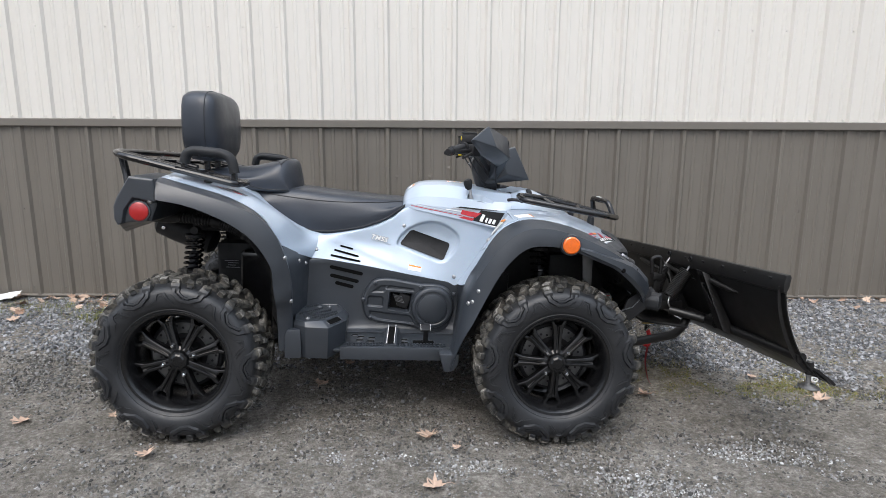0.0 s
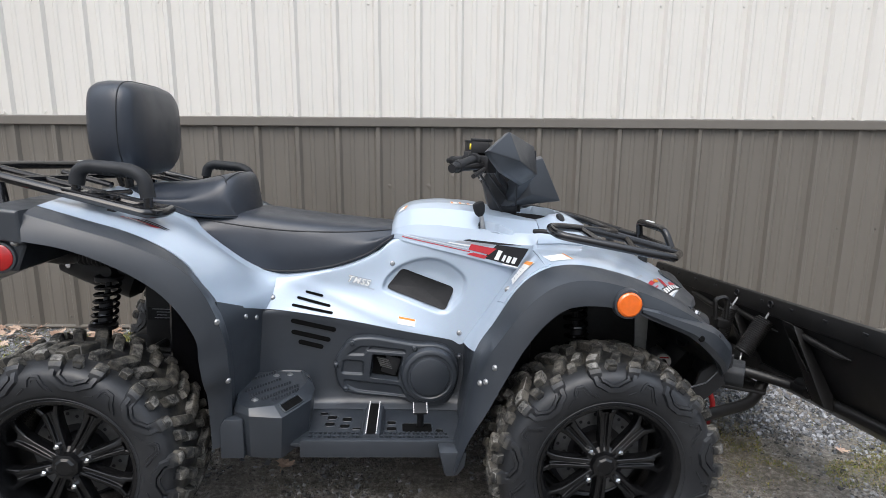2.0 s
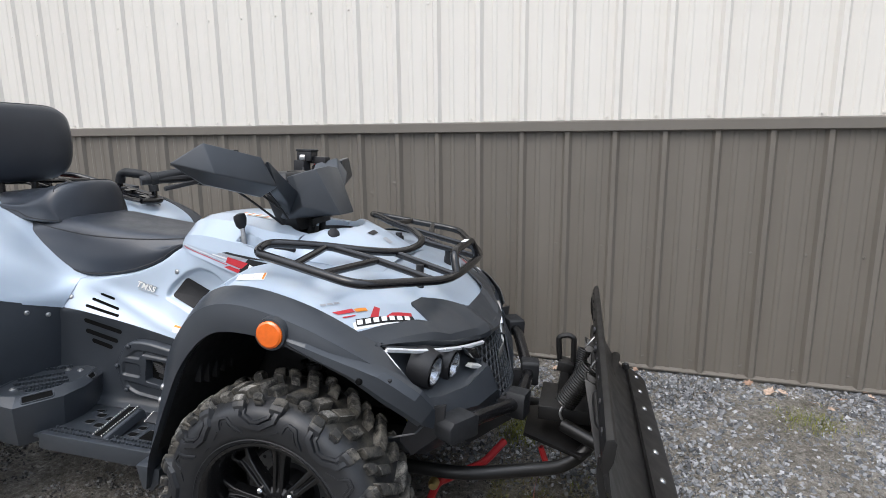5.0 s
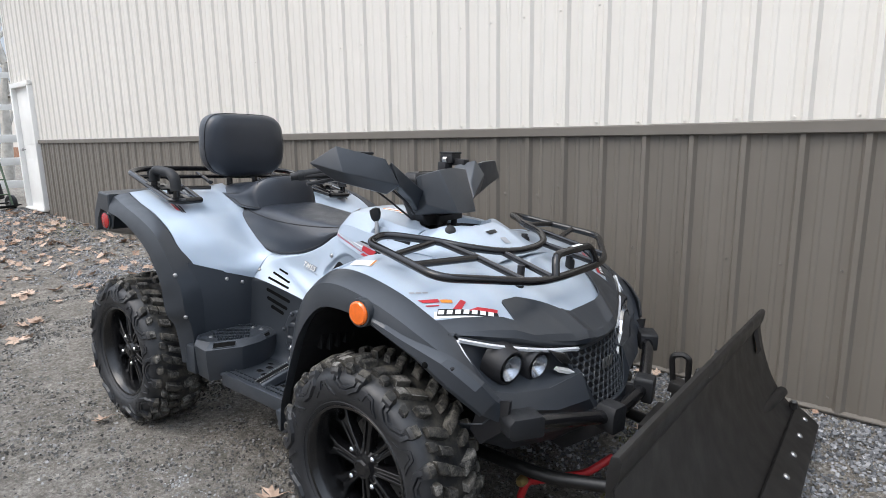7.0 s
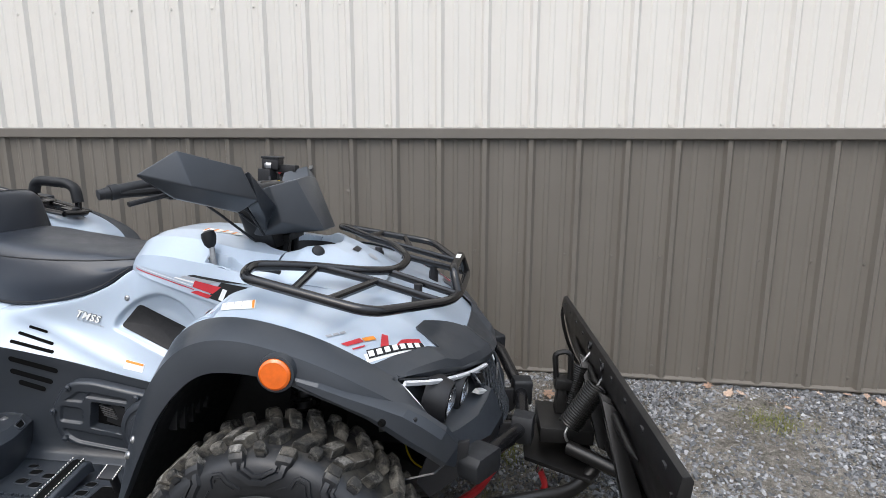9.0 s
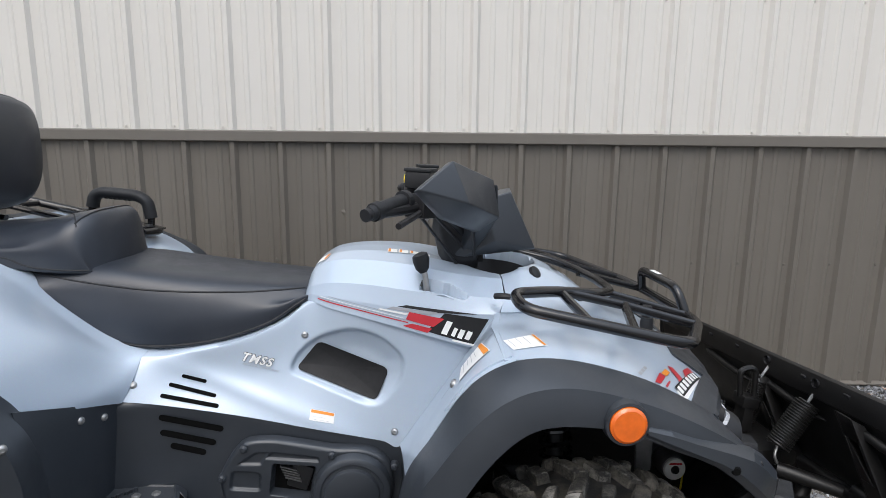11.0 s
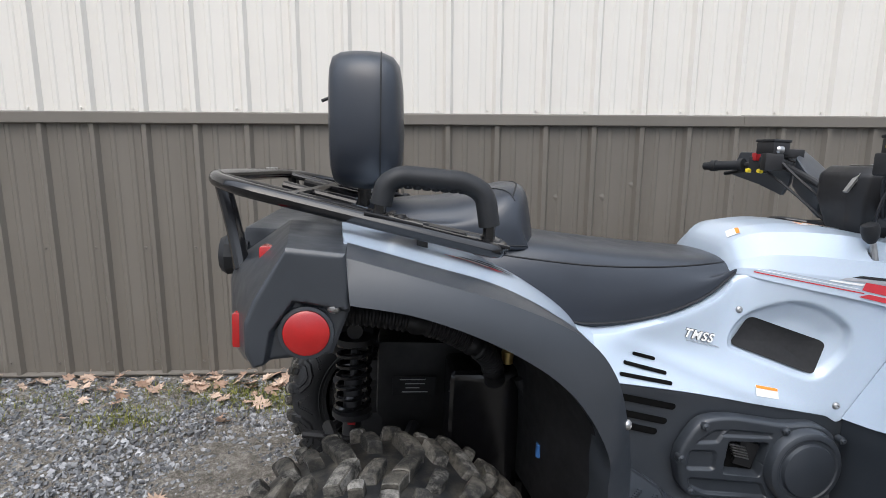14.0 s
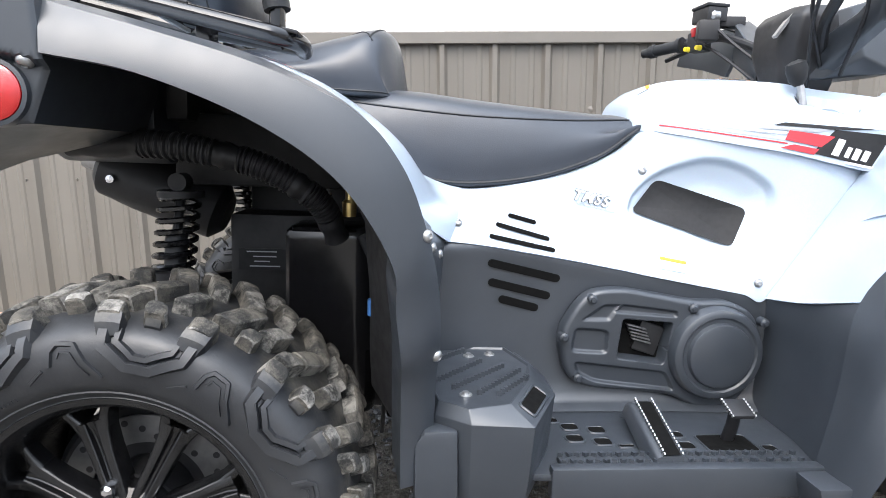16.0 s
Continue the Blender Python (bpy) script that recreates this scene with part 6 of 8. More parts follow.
def tyre_point(fine, s):
    u = min(max(s, 0), 0.9999) * (len(fine) - 1)
    i = int(u)
    p = fine[i] + (fine[i + 1] - fine[i]) * (u - i)
    d = fine[i + 1] - fine[i]
    n = np.array((d[1], -d[0]))
    return p, n / (np.linalg.norm(n) + 1e-9)


def ring_block(fine, keys, side):
    """A block on the tyre: keys of (s, angle, half angle, height)."""
    rows = []
    for s, a, w, h in keys:
        p, n = tyre_point(fine, s)
        row = []
        for da, hh in ((-w, -0.004), (-w * 0.80, h * 0.9), (-w * 0.35, h), (w * 0.35, h), (w * 0.80, h * 0.9), (w, -0.004)):
            r, y = p + n * hh
            t = a + da
            row.append(Vector((r * math.cos(t), y * side, r * math.sin(t))))
        rows.append(row)
    return Geo().grid(rows, close_v=True, cap=True)


def tyre_band(fine, keys, side, width, h):
    """A low raised band along a line of (s, angle) on the tyre's side."""
    line = []
    for (s0, a0), (s1, a1) in zip(keys, keys[1:]):
        line += [(s0 + (s1 - s0) * k / 4, a0 + (a1 - a0) * k / 4) for k in range(4)]
    line.append(keys[-1])
    pts = []
    for s, a in line:
        (r, y), (nr, ny) = tyre_point(fine, s)
        c, d = math.cos(a), math.sin(a)
        pts.append((Vector((r * c, y * side, r * d)), Vector((nr * c, ny * side, nr * d))))
    rows = []
    for i, (p, n) in enumerate(pts):
        way = (pts[min(i + 1, len(pts) - 1)][0] - pts[max(i - 1, 0)][0]).normalized()
        across = n.cross(way).normalized() * width
        rows.append([p - across - n * 0.001, p - across * 0.6 + n * h, p + across * 0.6 + n * h, p + across - n * 0.001])
    return Geo().grid(rows, close_v=True, cap=True)


def tyre_meshes(w):
    """Carcass, tread blocks and the raised figures on the sides: nine cups of lugs a side, chevrons between them."""
    fine = curve(tyre_path(w), 70)
    prof = [tuple(p) for p in fine]
    full = [(r, -y) for r, y in reversed(prof)] + prof[1:]
    carcass = Geo().lathe(full, 90)
    lugs, ridges = Geo(), Geo()
    deg = math.pi / 180
    r = random.Random(5)
    for side in (1, -1):
        for k in range(9):
            a = (k * 40 + (20 if side > 0 else 0)) * deg
            j = lambda v: v * r.uniform(0.93, 1.07)
            # the blocks of the tread: long bars across it, short ones between
            lugs.join(ring_block(fine, [(0.005, a + 2.0 * deg, j(3.0) * deg, j(0.021)), (0.06, a + 4.0 * deg, j(3.3) * deg, j(0.023)), (0.13, a + 6.5 * deg, j(3.3) * deg, j(0.023))], side))
            lugs.join(ring_block(fine, [(0.138, a + 6.8 * deg, j(3.3) * deg, j(0.022)), (0.19, a + 8.5 * deg, j(3.4) * deg, j(0.024)), (0.235, a + 9.5 * deg, j(3.1) * deg, j(0.023))], side))
            lugs.join(ring_block(fine, [(0.03, a - 19.0 * deg, j(3.0) * deg, j(0.022)), (0.10, a - 17.0 * deg, j(3.4) * deg, j(0.024)), (0.20, a - 14.0 * deg, j(3.2) * deg, j(0.023))], side))
            lugs.join(ring_block(fine, [(0.075, a - 6.0 * deg, j(2.8) * deg, j(0.022)), (0.125, a - 5.0 * deg, j(3.1) * deg, j(0.024)), (0.175, a - 3.5 * deg, j(2.7) * deg, j(0.023))], side))
            lugs.join(ring_block(fine, [(0.04, a + 12.5 * deg, j(2.6) * deg, j(0.021)), (0.09, a + 14.0 * deg, j(3.0) * deg, j(0.023)), (0.15, a + 16.0 * deg, j(2.8) * deg, j(0.022))], side))
            lugs.join(ring_block(fine, [(0.175, a + 18.5 * deg, j(2.6) * deg, j(0.022)), (0.215, a + 19.0 * deg, j(2.9) * deg, j(0.023)), (0.25, a + 19.2 * deg, j(2.4) * deg, j(0.020))], side))
            # the lugs of the shoulder: a pair that stands on the cup and one within it
            for da, wd in ((9.5, 3.5), (-11.5, 3.6)):
                lugs.join(ring_block(fine, [(0.27, a + da * deg, j(wd) * deg, j(0.023)), (0.31, a + da * 0.99 * deg, j(wd) * deg, j(0.024)), (0.345, a + da * 0.97 * deg, wd * 0.92 * deg, j(0.022))], side))
                ridges.join(ring_block(fine, [(0.335, a + da * 0.97 * deg, wd * 1.04 * deg, 0.020), (0.385, a + da * 0.94 * deg, wd * 1.05 * deg, 0.014), (0.43, a + da * 0.90 * deg, wd * 0.9 * deg, 0.004)], side))
            lugs.join(ring_block(fine, [(0.245, a + 0.5 * deg, j(2.6) * deg, j(0.023)), (0.285, a, j(3.0) * deg, j(0.024)), (0.325, a - 0.3 * deg, 2.7 * deg, j(0.021))], side))
            ridges.join(ring_block(fine, [(0.315, a - 0.3 * deg, 2.3 * deg, 0.017), (0.345, a - 0.3 * deg, 2.2 * deg, 0.004)], side))
            ridges.join(tyre_band(fine, [(0.40, a + 9.6 * deg), (0.49, a + 9.2 * deg), (0.585, a + 2.8 * deg), (0.585, a - 3.8 * deg), (0.49, a - 11.0 * deg), (0.40, a - 11.6 * deg)], side, 0.0085, 0.0085))
            ridges.join(tyre_band(fine, [(0.39, a + 6.2 * deg), (0.46, a + 6.0 * deg), (0.53, a + 1.4 * deg), (0.53, a - 2.2 * deg), (0.46, a - 7.8 * deg), (0.40, a - 8.2 * deg)], side, 0.0050, 0.0060))
            ridges.join(tyre_band(fine, [(0.47, a + 8.6 * deg), (0.562, a + 2.4 * deg), (0.562, a - 3.2 * deg), (0.48, a - 9.8 * deg)], side, 0.0018, 0.0080))
            b = a + 19.0 * deg
            ridges.join(tyre_band(fine, [(0.665, b - 9.5 * deg), (0.575, b - 5.0 * deg), (0.475, b - 2.4 * deg), (0.465, b + 1.8 * deg), (0.50, b + 3.4 * deg), (0.585, b + 4.4 * deg)], side, 0.0034, 0.0040))
            ridges.join(tyre_band(fine, [(0.655, b - 6.0 * deg), (0.60, b - 3.4 * deg), (0.52, b - 1.4 * deg), (0.51, b + 1.2 * deg), (0.545, b + 2.0 * deg)], side, 0.0014, 0.0020))
            ridges.join(tyre_band(fine, [(0.655, b + 11.5 * deg), (0.60, b + 6.5 * deg)], side, 0.0022, 0.0022))
            # raised marks, too small to read
            for i in range(5):
                ridges.join(tyre_band(fine, [(0.70, a + (1.3 * i - 3) * deg), (0.725, a + (1.3 * i - 3) * deg)], side, 0.0011, 0.0010) if k % 3 == 0 else Geo())
        # low rings round the bead
        for s0, h in ((0.80, 0.0022), (0.885, 0.0016)):
            prof2 = []
            for d, hh in ((-0.012, 0.0), (-0.006, h), (0.006, h), (0.012, 0.0)):
                p, nn = tyre_point(fine, s0 + d)
                rr, y = p + nn * (hh - 0.0003)
                prof2.append((rr, y * side))
            ridges.lathe(prof2, 90)
    return carcass, lugs, ridges


def rim_mesh(w):
    g = Geo()
    face = -0.80 * w
    g.lathe([(0.150, 0.8 * w), (0.172, 0.7 * w), (0.166, 0.2 * w), (0.161, face + 0.075), (0.1655, face + 0.040), (0.171, face + 0.014), (0.176, face + 0.003), (0.183, face - 0.006), (0.191, face - 0.008), (0.195, face - 0.003), (0.194, face + 0.006), (0.186, face + 0.016)], 72)
    return g, face


DISH = {0.110: 0.045, 0.132: 0.034}


def spoke_geo(face, k):
    """A broad grooved spoke that forks into two prongs at the rim."""
    g = Geo()
    st = []
    for r, w, v, y, dp, cut in ((0.034, 0.0135, 0.0022, face - 0.004, 0.034, 0.004), (0.060, 0.0155, 0.0030, face - 0.002, 0.032, 0.014), (0.100, 0.0170, 0.0042, face + 0.002, 0.030, 0.018), (0.130, 0.0205, 0.0050, face + 0.005, 0.028, 0.014), (0.146, 0.0235, 0.0085, face + 0.006, 0.026, 0.004)):
        st.append([Vector((r, yy, c)) for c, yy in ((-w, y + dp), (-w * 0.98, y + 0.004), (-w * 0.86, y), (-w * 0.30, y - 0.0015), (-w * 0.16, y + cut * 0.45), (w * 0.16, y + cut * 0.45), (w * 0.30, y - 0.0015), (w * 0.86, y), (w * 0.98, y + 0.004), (w, y + dp))])
    g.grid(st, close_v=True, cap=True)
    for sd in (-1, 1):
        st = []
        for r, c, w, y, dp in ((0.130, 0.0120, 0.0105, face + 0.0050, 0.026), (0.148, 0.0185, 0.0095, face + 0.0060, 0.026), (0.162, 0.0270, 0.0085, face + 0.007, 0.024), (0.180, 0.0310, 0.0085, face + 0.008, 0.020)):
            st.append([Vector((r, y + dp, sd * c - w)), Vector((r, y + 0.002, sd * c - w * 0.8)), Vector((r, y, sd * c - w * 0.4)), Vector((r, y, sd * c + w * 0.4)), Vector((r, y + 0.002, sd * c + w * 0.8)), Vector((r, y + dp, sd * c + w))])
        g.grid(st, close_v=True, cap=True)
    return g.moved(Matrix.Rotation(k * math.pi / 4, 4, "Y"))


WHEEL_DATA = {}


def wheel(x, z, side, w, y_face, size, spin, turn):
    """One wheel: rim with tyre, tread, spokes, nuts, cap and brake disc. y_face: where the hub cap's face lies."""
    if w not in WHEEL_DATA:
        c, l, r = tyre_meshes(w)
        rim, face = rim_mesh(w)
        face += DISH[w]
        d = {"tyre": c.mesh("tyre", 60), "ridges": r.mesh("sidewall_ridge", 22), "tread": l.mesh("tread", 25, 0.0016, 1), "rim": rim.mesh("wheel", 35), "face": face}
        d["spokes"] = [spoke_geo(face, k).mesh("spoke", 25, 0.0012, 1) for k in range(8)]
        d["cap"] = Geo().lathe([(0.0001, face - 0.022), (0.020, face - 0.022), (0.026, face - 0.018), (0.034, face - 0.016), (0.040, face - 0.004), (0.052, face + 0.004), (0.055, face + 0.03)], 8).mesh("hub_cap", 20)
        nut = Geo().lathe([(0.0001, -0.015), (0.0045, -0.015), (0.008, -0.011), (0.009, -0.002), (0.009, 0.014)], 6)
        d["nut"] = nut.mesh("lug_nut", 30)
        disc = Geo().lathe([(0.082, -0.002), (0.122, -0.002), (0.122, 0.002), (0.082, 0.002), (0.082, -0.002)], 48)
        d["disc"] = disc.mesh("brake_disc", 30)
        # small black discs on the uncut brake disc, for the dark of its drillings
        hole = Geo()
        for k in range(30):
            a = k * 2 * math.pi / 30
            hole.lathe([(0.0001, -0.0026), (0.0048, -0.0026), (0.005, -0.002)], 8, Matrix.Translation(((0.091 + 0.011 * (k % 3)) * math.cos(a), 0, (0.091 + 0.011 * (k % 3)) * math.sin(a))))
        d["holes"] = hole.mesh("disc_drilling", 30)
        d["drum"] = Geo().lathe([(0.0001, -0.02), (0.055, -0.02), (0.06, 0.0), (0.06, 0.1)], 24).mesh("hub", 30)
        # dark disc added behind the spokes for the shade inside the wheel
        d["back_disc"] = Geo().lathe([(0.05, 0.0), (0.13, 0.0), (0.138, 0.006), (0.138, 0.03)], 40).mesh("dust_shield", 30)
        for key, mat in (("back_disc", "frame"), ("tyre", "rubber"), ("ridges", "rubber"), ("tread", "tread"), ("rim", "rim"), ("cap", "rim"), ("nut", "chrome"), ("disc", "disc"), ("holes", "frame"), ("drum", "darkroom")):
            d[key].materials.append(M[mat])
        for s in d["spokes"]:
            s.materials.append(M["rim"])
        WHEEL_DATA[w] = d
    d = WHEEL_DATA[w]
    yc = abs(y_face) + d["face"] - 0.022
    m = mirror_pose((x, -yc, z), side) @ Matrix.Rotation(radians(-2), 4, "Z") @ Matrix.Rotation(spin, 4, "Y") @ Matrix.Scale(size, 4)
    ob = part("wheel", d["rim"], None, quad, "matt black alloy wheel with muddy off-road tyre", m=m)
    roll = Matrix.Rotation(turn, 4, "Y")
    part("tyre", d["tyre"], None, ob, "black off-road tyre", m=roll)
    tagged(part("sidewall_ridge", d["ridges"], None, ob, m=roll), kind="stuff")
    part("tread", d["tread"], None, ob, "mud-caked tread blocks", m=roll)
    for s in d["spokes"]:
        part("spoke", s, None, ob)
    part("hub_cap", d["cap"], None, ob)
    for k in range(4):
        a = math.pi / 4 + k * math.pi / 2
        part("lug_nut", d["nut"], None, ob, "chrome wheel nut", m=Matrix.Translation((0.058 * math.cos(a), d["face"] - 0.006, 0.058 * math.sin(a))))
    dk = part("brake_disc", d["disc"], None, ob, "drilled steel brake disc", m=Matrix.Translation((0, d["face"] + 0.065, 0)))
    tagged(part("disc_drilling", d["holes"], None, ob, m=Matrix.Translation((0, d["face"] + 0.065, 0))), kind="stuff")
    part("dust_shield", d["back_disc"], None, ob, m=Matrix.Translation((0, d["face"] + 0.075, 0)))
    part("hub", d["drum"], None, ob, m=Matrix.Translation((0, d["face"] + 0.045, 0)))
    return ob


for s in (-1, 1):
    wheel(0.712, 0.3220, s, 0.110, 0.630, 1.035, 0.0, -radians(14))
    wheel(-0.731, 0.300, s, 0.132, 0.592, 1.02, 0.454, -radians(25))

middle(1.0)
# -- chassis, engine, suspension --
eng = Geo()
eng.box((0.10, 0, 0.46), (1.00, 0.34, 0.26)).box((0.0, 0, 0.65), (0.72, 0.32, 0.16)).box((0.62, 0, 0.62), (0.46, 0.30, 0.36)).box((0.90, 0, 0.56), (0.26, 0.40, 0.26))
part("engine_block", eng, "darkroom", quad, "black engine and gearbox", bevel=0.02)
both("floor_pan", Geo().prism([(-0.45, 0.30), (0.95, 0.30), (1.02, 0.36), (0.95, 0.40), (-0.45, 0.38)], -0.22, -0.12, "y"), "frame", bevel=0.01)
# first box: a dark backing added to close the view through to the wall
rear = Geo().box((-0.50, 0.05, 0.62), (0.42, 0.10, 0.52)).box((-0.56, 0.03, 0.55), (0.34, 0.24, 0.24)).box((-0.62, 0.02, 0.40), (0.30, 0.22, 0.18)).box((-0.60, 0, 0.80), (0.42, 0.34, 0.14)).box((-0.86, 0.0, 0.90), (0.20, 0.44, 0.10))
part("rear_frame", rear, "darkroom", quad, "black rear frame and gear case with an added dark backing", bevel=0.015)


def coil(x, y, z0, z1, r, turns, wire, lean=(0, 0)):
    pts = []
    for i in range(turns * 14 + 1):
        t = i / (turns * 14)
        a = i / 14 * 2 * math.pi
        pts.append((x + lean[0] * t + r * math.cos(a), y + lean[1] * t + r * math.sin(a), z0 + (z1 - z0) * t))
    return Geo().tube(pts, wire, 6)


def shock(x, y, z0, z1, lean):
    body = Geo().tube([(x, y, z0 - 0.05), (x + lean[0] * 0.5, y + lean[1] * 0.5, (z0 + z1) / 2)], 0.020, 12)
    ob = part("shock_absorber", body, "frame", quad, "black coil-over shock absorber")
    part("piston_rod", Geo().tube([(x + lean[0] * 0.4, y + lean[1] * 0.4, z0 + 0.4 * (z1 - z0)), (x + lean[0] * 1.05, y + lean[1] * 1.05, z1)], 0.009, 10), "frame", ob, "black piston rod")
    part("shock_eye", Geo().tube([(x + lean[0], y + lean[1] - 0.018, z1 + 0.022), (x + lean[0], y + lean[1] + 0.018, z1 + 0.022)], 0.017, 14), "frame", ob)
    part("spring", coil(x, y, z0, z1, 0.034, 7, 0.0058, lean), "black", ob, "black coil spring")
    for t in (0.0, 1.0):
        zz = z0 + (z1 - z0) * t
        part("spring_seat", Geo().tube([(x + lean[0] * t, y + lean[1] * t, zz - 0.006), (x + lean[0] * t, y + lean[1] * t, zz + 0.006)], 0.042, 14), "frame", ob)
    part("adjuster_label", Geo().box((x, y - 0.0215, z0 - 0.015), (0.016, 0.002, 0.010)), "red", ob, "small red label")


for s in (1, -1):
    shock(-0.780, -0.264 * s, 0.572, 0.716, (0.001, 0.046 * s))
    shock(0.706, -0.36 * s, 0.545, 0.73, (-0.014, 0.06 * s))
    for x0, x1, z in ((0.58, 0.70, 0.30), (0.84, 0.72, 0.30), (0.60, 0.70, 0.42), (0.82, 0.72, 0.42), (-0.62, -0.73, 0.30), (-0.86, -0.74, 0.30), (-0.64, -0.73, 0.45), (-0.84, -0.74, 0.45)):
        part("suspension_arm", Geo().tube([(x0, -0.14 * s, z + 0.03), (x1, -0.46 * s, z)], 0.015, 8), "frame", quad)
    for x in (0.71, -0.73):
        part("drive_shaft", Geo().tube([(x, -0.1 * s, 0.36), (x, -0.25 * s, 0.345), (x, -0.26 * s, 0.343), (x, -0.45 * s, 0.32)], [0.03, 0.03, 0.014, 0.014], 12), "frame", quad)
        part("knuckle", Geo().box((x, -0.455 * s, 0.335), (0.06, 0.05, 0.20)), "darkroom", quad, bevel=0.01)
    part("inner_guard", Geo().prism([(0.880, 0.71), (0.925, 0.71), (0.930, 0.545), (0.895, 0.535)], -0.338 * s, -0.330 * s, "y"), "grey", quad, "grey metal bracket", bevel=0.002)
    fins = [Geo().box((0.455, (-0.525 + i * 0.034) * s, 0.622 - 0.006 * (i % 3)), (0.02, 0.014, 0.062 + 0.012 * (i % 2))) for i in range(5)]
    for g in fins:
        part("liner_rib", g, "frame", quad, bevel=0.002)

middle()
# fittings under the rear fender
blk = Geo().grid([[Vector((x, y, z)) for x, y in ((-0.585, -0.25), (-0.44, -0.255), (-0.415, -0.22), (-0.42, -0.12), (-0.58, -0.12))] for z in (0.30, 0.36, 0.60, 0.645, 0.668)], close_v=True, cap=True)
part("air_box", blk, "black", quad, "glossy black plastic air box", bevel=0.02, segments=3)
part("air_box", Geo().prism([(-0.405, 0.66), (-0.37, 0.66), (-0.355, 0.30), (-0.395, 0.30)], -0.26, -0.14, "y"), "black", quad, bevel=0.015)
plate = part("data_plate", Geo().box((-0.648, -0.118, 0.5825), (0.100, 0.003, 0.044)), "decalblack", quad, "black data plate with unreadable lines")
for i in range(4):
    part("plate_line", Geo().box((-0.652 + 0.006 * (i % 2), -0.1205, 0.5985 - i * 0.010), (0.06 - 0.014 * (i % 3), 0.0008, 0.0022)), "decalgrey", plate)
hose = rounded([(-0.93, -0.28, 0.800), (-0.75, -0.31, 0.808), (-0.60, -0.31, 0.776), (-0.51, -0.29, 0.715), (-0.49, -0.25, 0.65)], 0.09, 10)
fine = curve([tuple(p) for p in hose], 150)
part("air_hose", Geo().tube(fine, [0.024 if (i // 2) % 2 else 0.0205 for i in range(151)], 12), "frame", quad, "black corrugated air hose")
muff = Geo().tube([(-0.985, -0.04, 0.762), (-0.972, -0.04, 0.757), (-0.90, -0.04, 0.728), (-0.76, -0.03, 0.672), (-0.74, -0.03, 0.665)], [0.045, 0.060, 0.064, 0.064, 0.04], 20)
muffler = part("muffler", muff, "frame", quad, "black exhaust muffler")
part("tail_pipe", Geo().tube([(-1.02, -0.04, 0.776), (-0.975, -0.04, 0.760)], 0.022, 14), "steel", muffler, "bare metal tail pipe")
part("muffler_bolt", Geo().lathe([(0.0001, -0.008), (0.008, -0.007), (0.009, 0.0)], 10, Matrix.Translation((-0.945, -0.106, 0.735))), "chrome", muffler)
for a, b, r in (((-0.90, -0.12, 0.47), (-0.55, -0.20, 0.465), 0.010), ((-0.85, -0.20, 0.50), (-0.46, -0.22, 0.485), 0.007), ((-0.40, -0.31, 0.30), (-0.385, -0.30, 0.62), 0.004)):
    part("frame_bar", Geo().tube([a, b], r, 8), "frame", quad)
part("fitting", Geo().tube([(-0.465, -0.26, 0.755), (-0.465, -0.26, 0.72), (-0.467, -0.26, 0.715), (-0.467, -0.26, 0.69)], [0.010, 0.010, 0.014, 0.012], 12), "gold", quad, "brass-coloured hose fitting")
part("hose_clamp", Geo().tube([(-0.51, -0.265, 0.735), (-0.505, -0.268, 0.725)], 0.009, 10), "chrome", quad)
part("breather_cap", Geo().tube([(-0.418, -0.372, 0.565), (-0.418, -0.372, 0.538)], 0.010, 12), "blue", quad, "blue breather cap")
part("wire_sleeve", Geo().tube(rounded([(-0.44, -0.27, 0.66), (-0.41, -0.275, 0.60), (-0.40, -0.275, 0.50)], 0.04), 0.014, 10), "soft", quad)
# winch and wiring under the nose
winch = part("winch", Geo().tube([(1.018, -0.285, 0.504), (1.018, -0.28, 0.504), (1.018, -0.22, 0.504), (1.018, 0.18, 0.504)], [0.024, 0.030, 0.034, 0.034], 24), "grey", quad, "grey electric winch motor")
part("winch_label", Geo().lathe([(0.011, -0.0015), (0.026, -0.0015), (0.0275, 0.001), (0.0275, 0.006)], 28, Matrix.Translation((1.018, -0.287, 0.504))), "white", winch, "round pale label with unreadable print")
part("winch_hub", Geo().lathe([(0.0001, -0.006), (0.008, -0.006), (0.010, -0.001), (0.010, 0.004)], 16, Matrix.Translation((1.018, -0.288, 0.504))), "darkroom", winch)
part("label_band", Geo().prism([(1.001, 0.5175), (1.035, 0.5175), (1.032, 0.5225), (1.004, 0.5225)], -0.2892, -0.2885, "y"), "decalred", winch)
part("winch_housing", Geo().prism([(0.955, 0.545), (1.0, 0.555), (1.05, 0.54), (1.06, 0.46), (1.0, 0.44), (0.96, 0.46)], -0.19, -0.05, "y"), "darkroom", quad, bevel=0.008)
part("wiring", Geo().tube(curve([(0.93, -0.28, 0.58), (0.95, -0.29, 0.45), (1.0, -0.28, 0.40), (1.05, -0.26, 0.42), (1.06, -0.25, 0.50)], 30), 0.0026, 6), "yellow", quad, "yellow wire loop")
for i, y in enumerate((-0.12, 0.0, 0.12)):
    part("nose_rib", Geo().box((1.05, y, 0.40), (0.10, 0.012, 0.10)), "frame", quad, bevel=0.003)
# ---- the snow plough, carried on the bike's nose ----
plough = thing("snow_plough", "black steel snow plough blade raised before the bike", "snow plough", ATV)
HALF = 0.80
PROFILE = [(1.492, 0.692), (1.494, 0.66), (1.507, 0.60), (1.532, 0.53), (1.567, 0.46), (1.612, 0.40), (1.655, 0.362), (1.705, 0.332)]


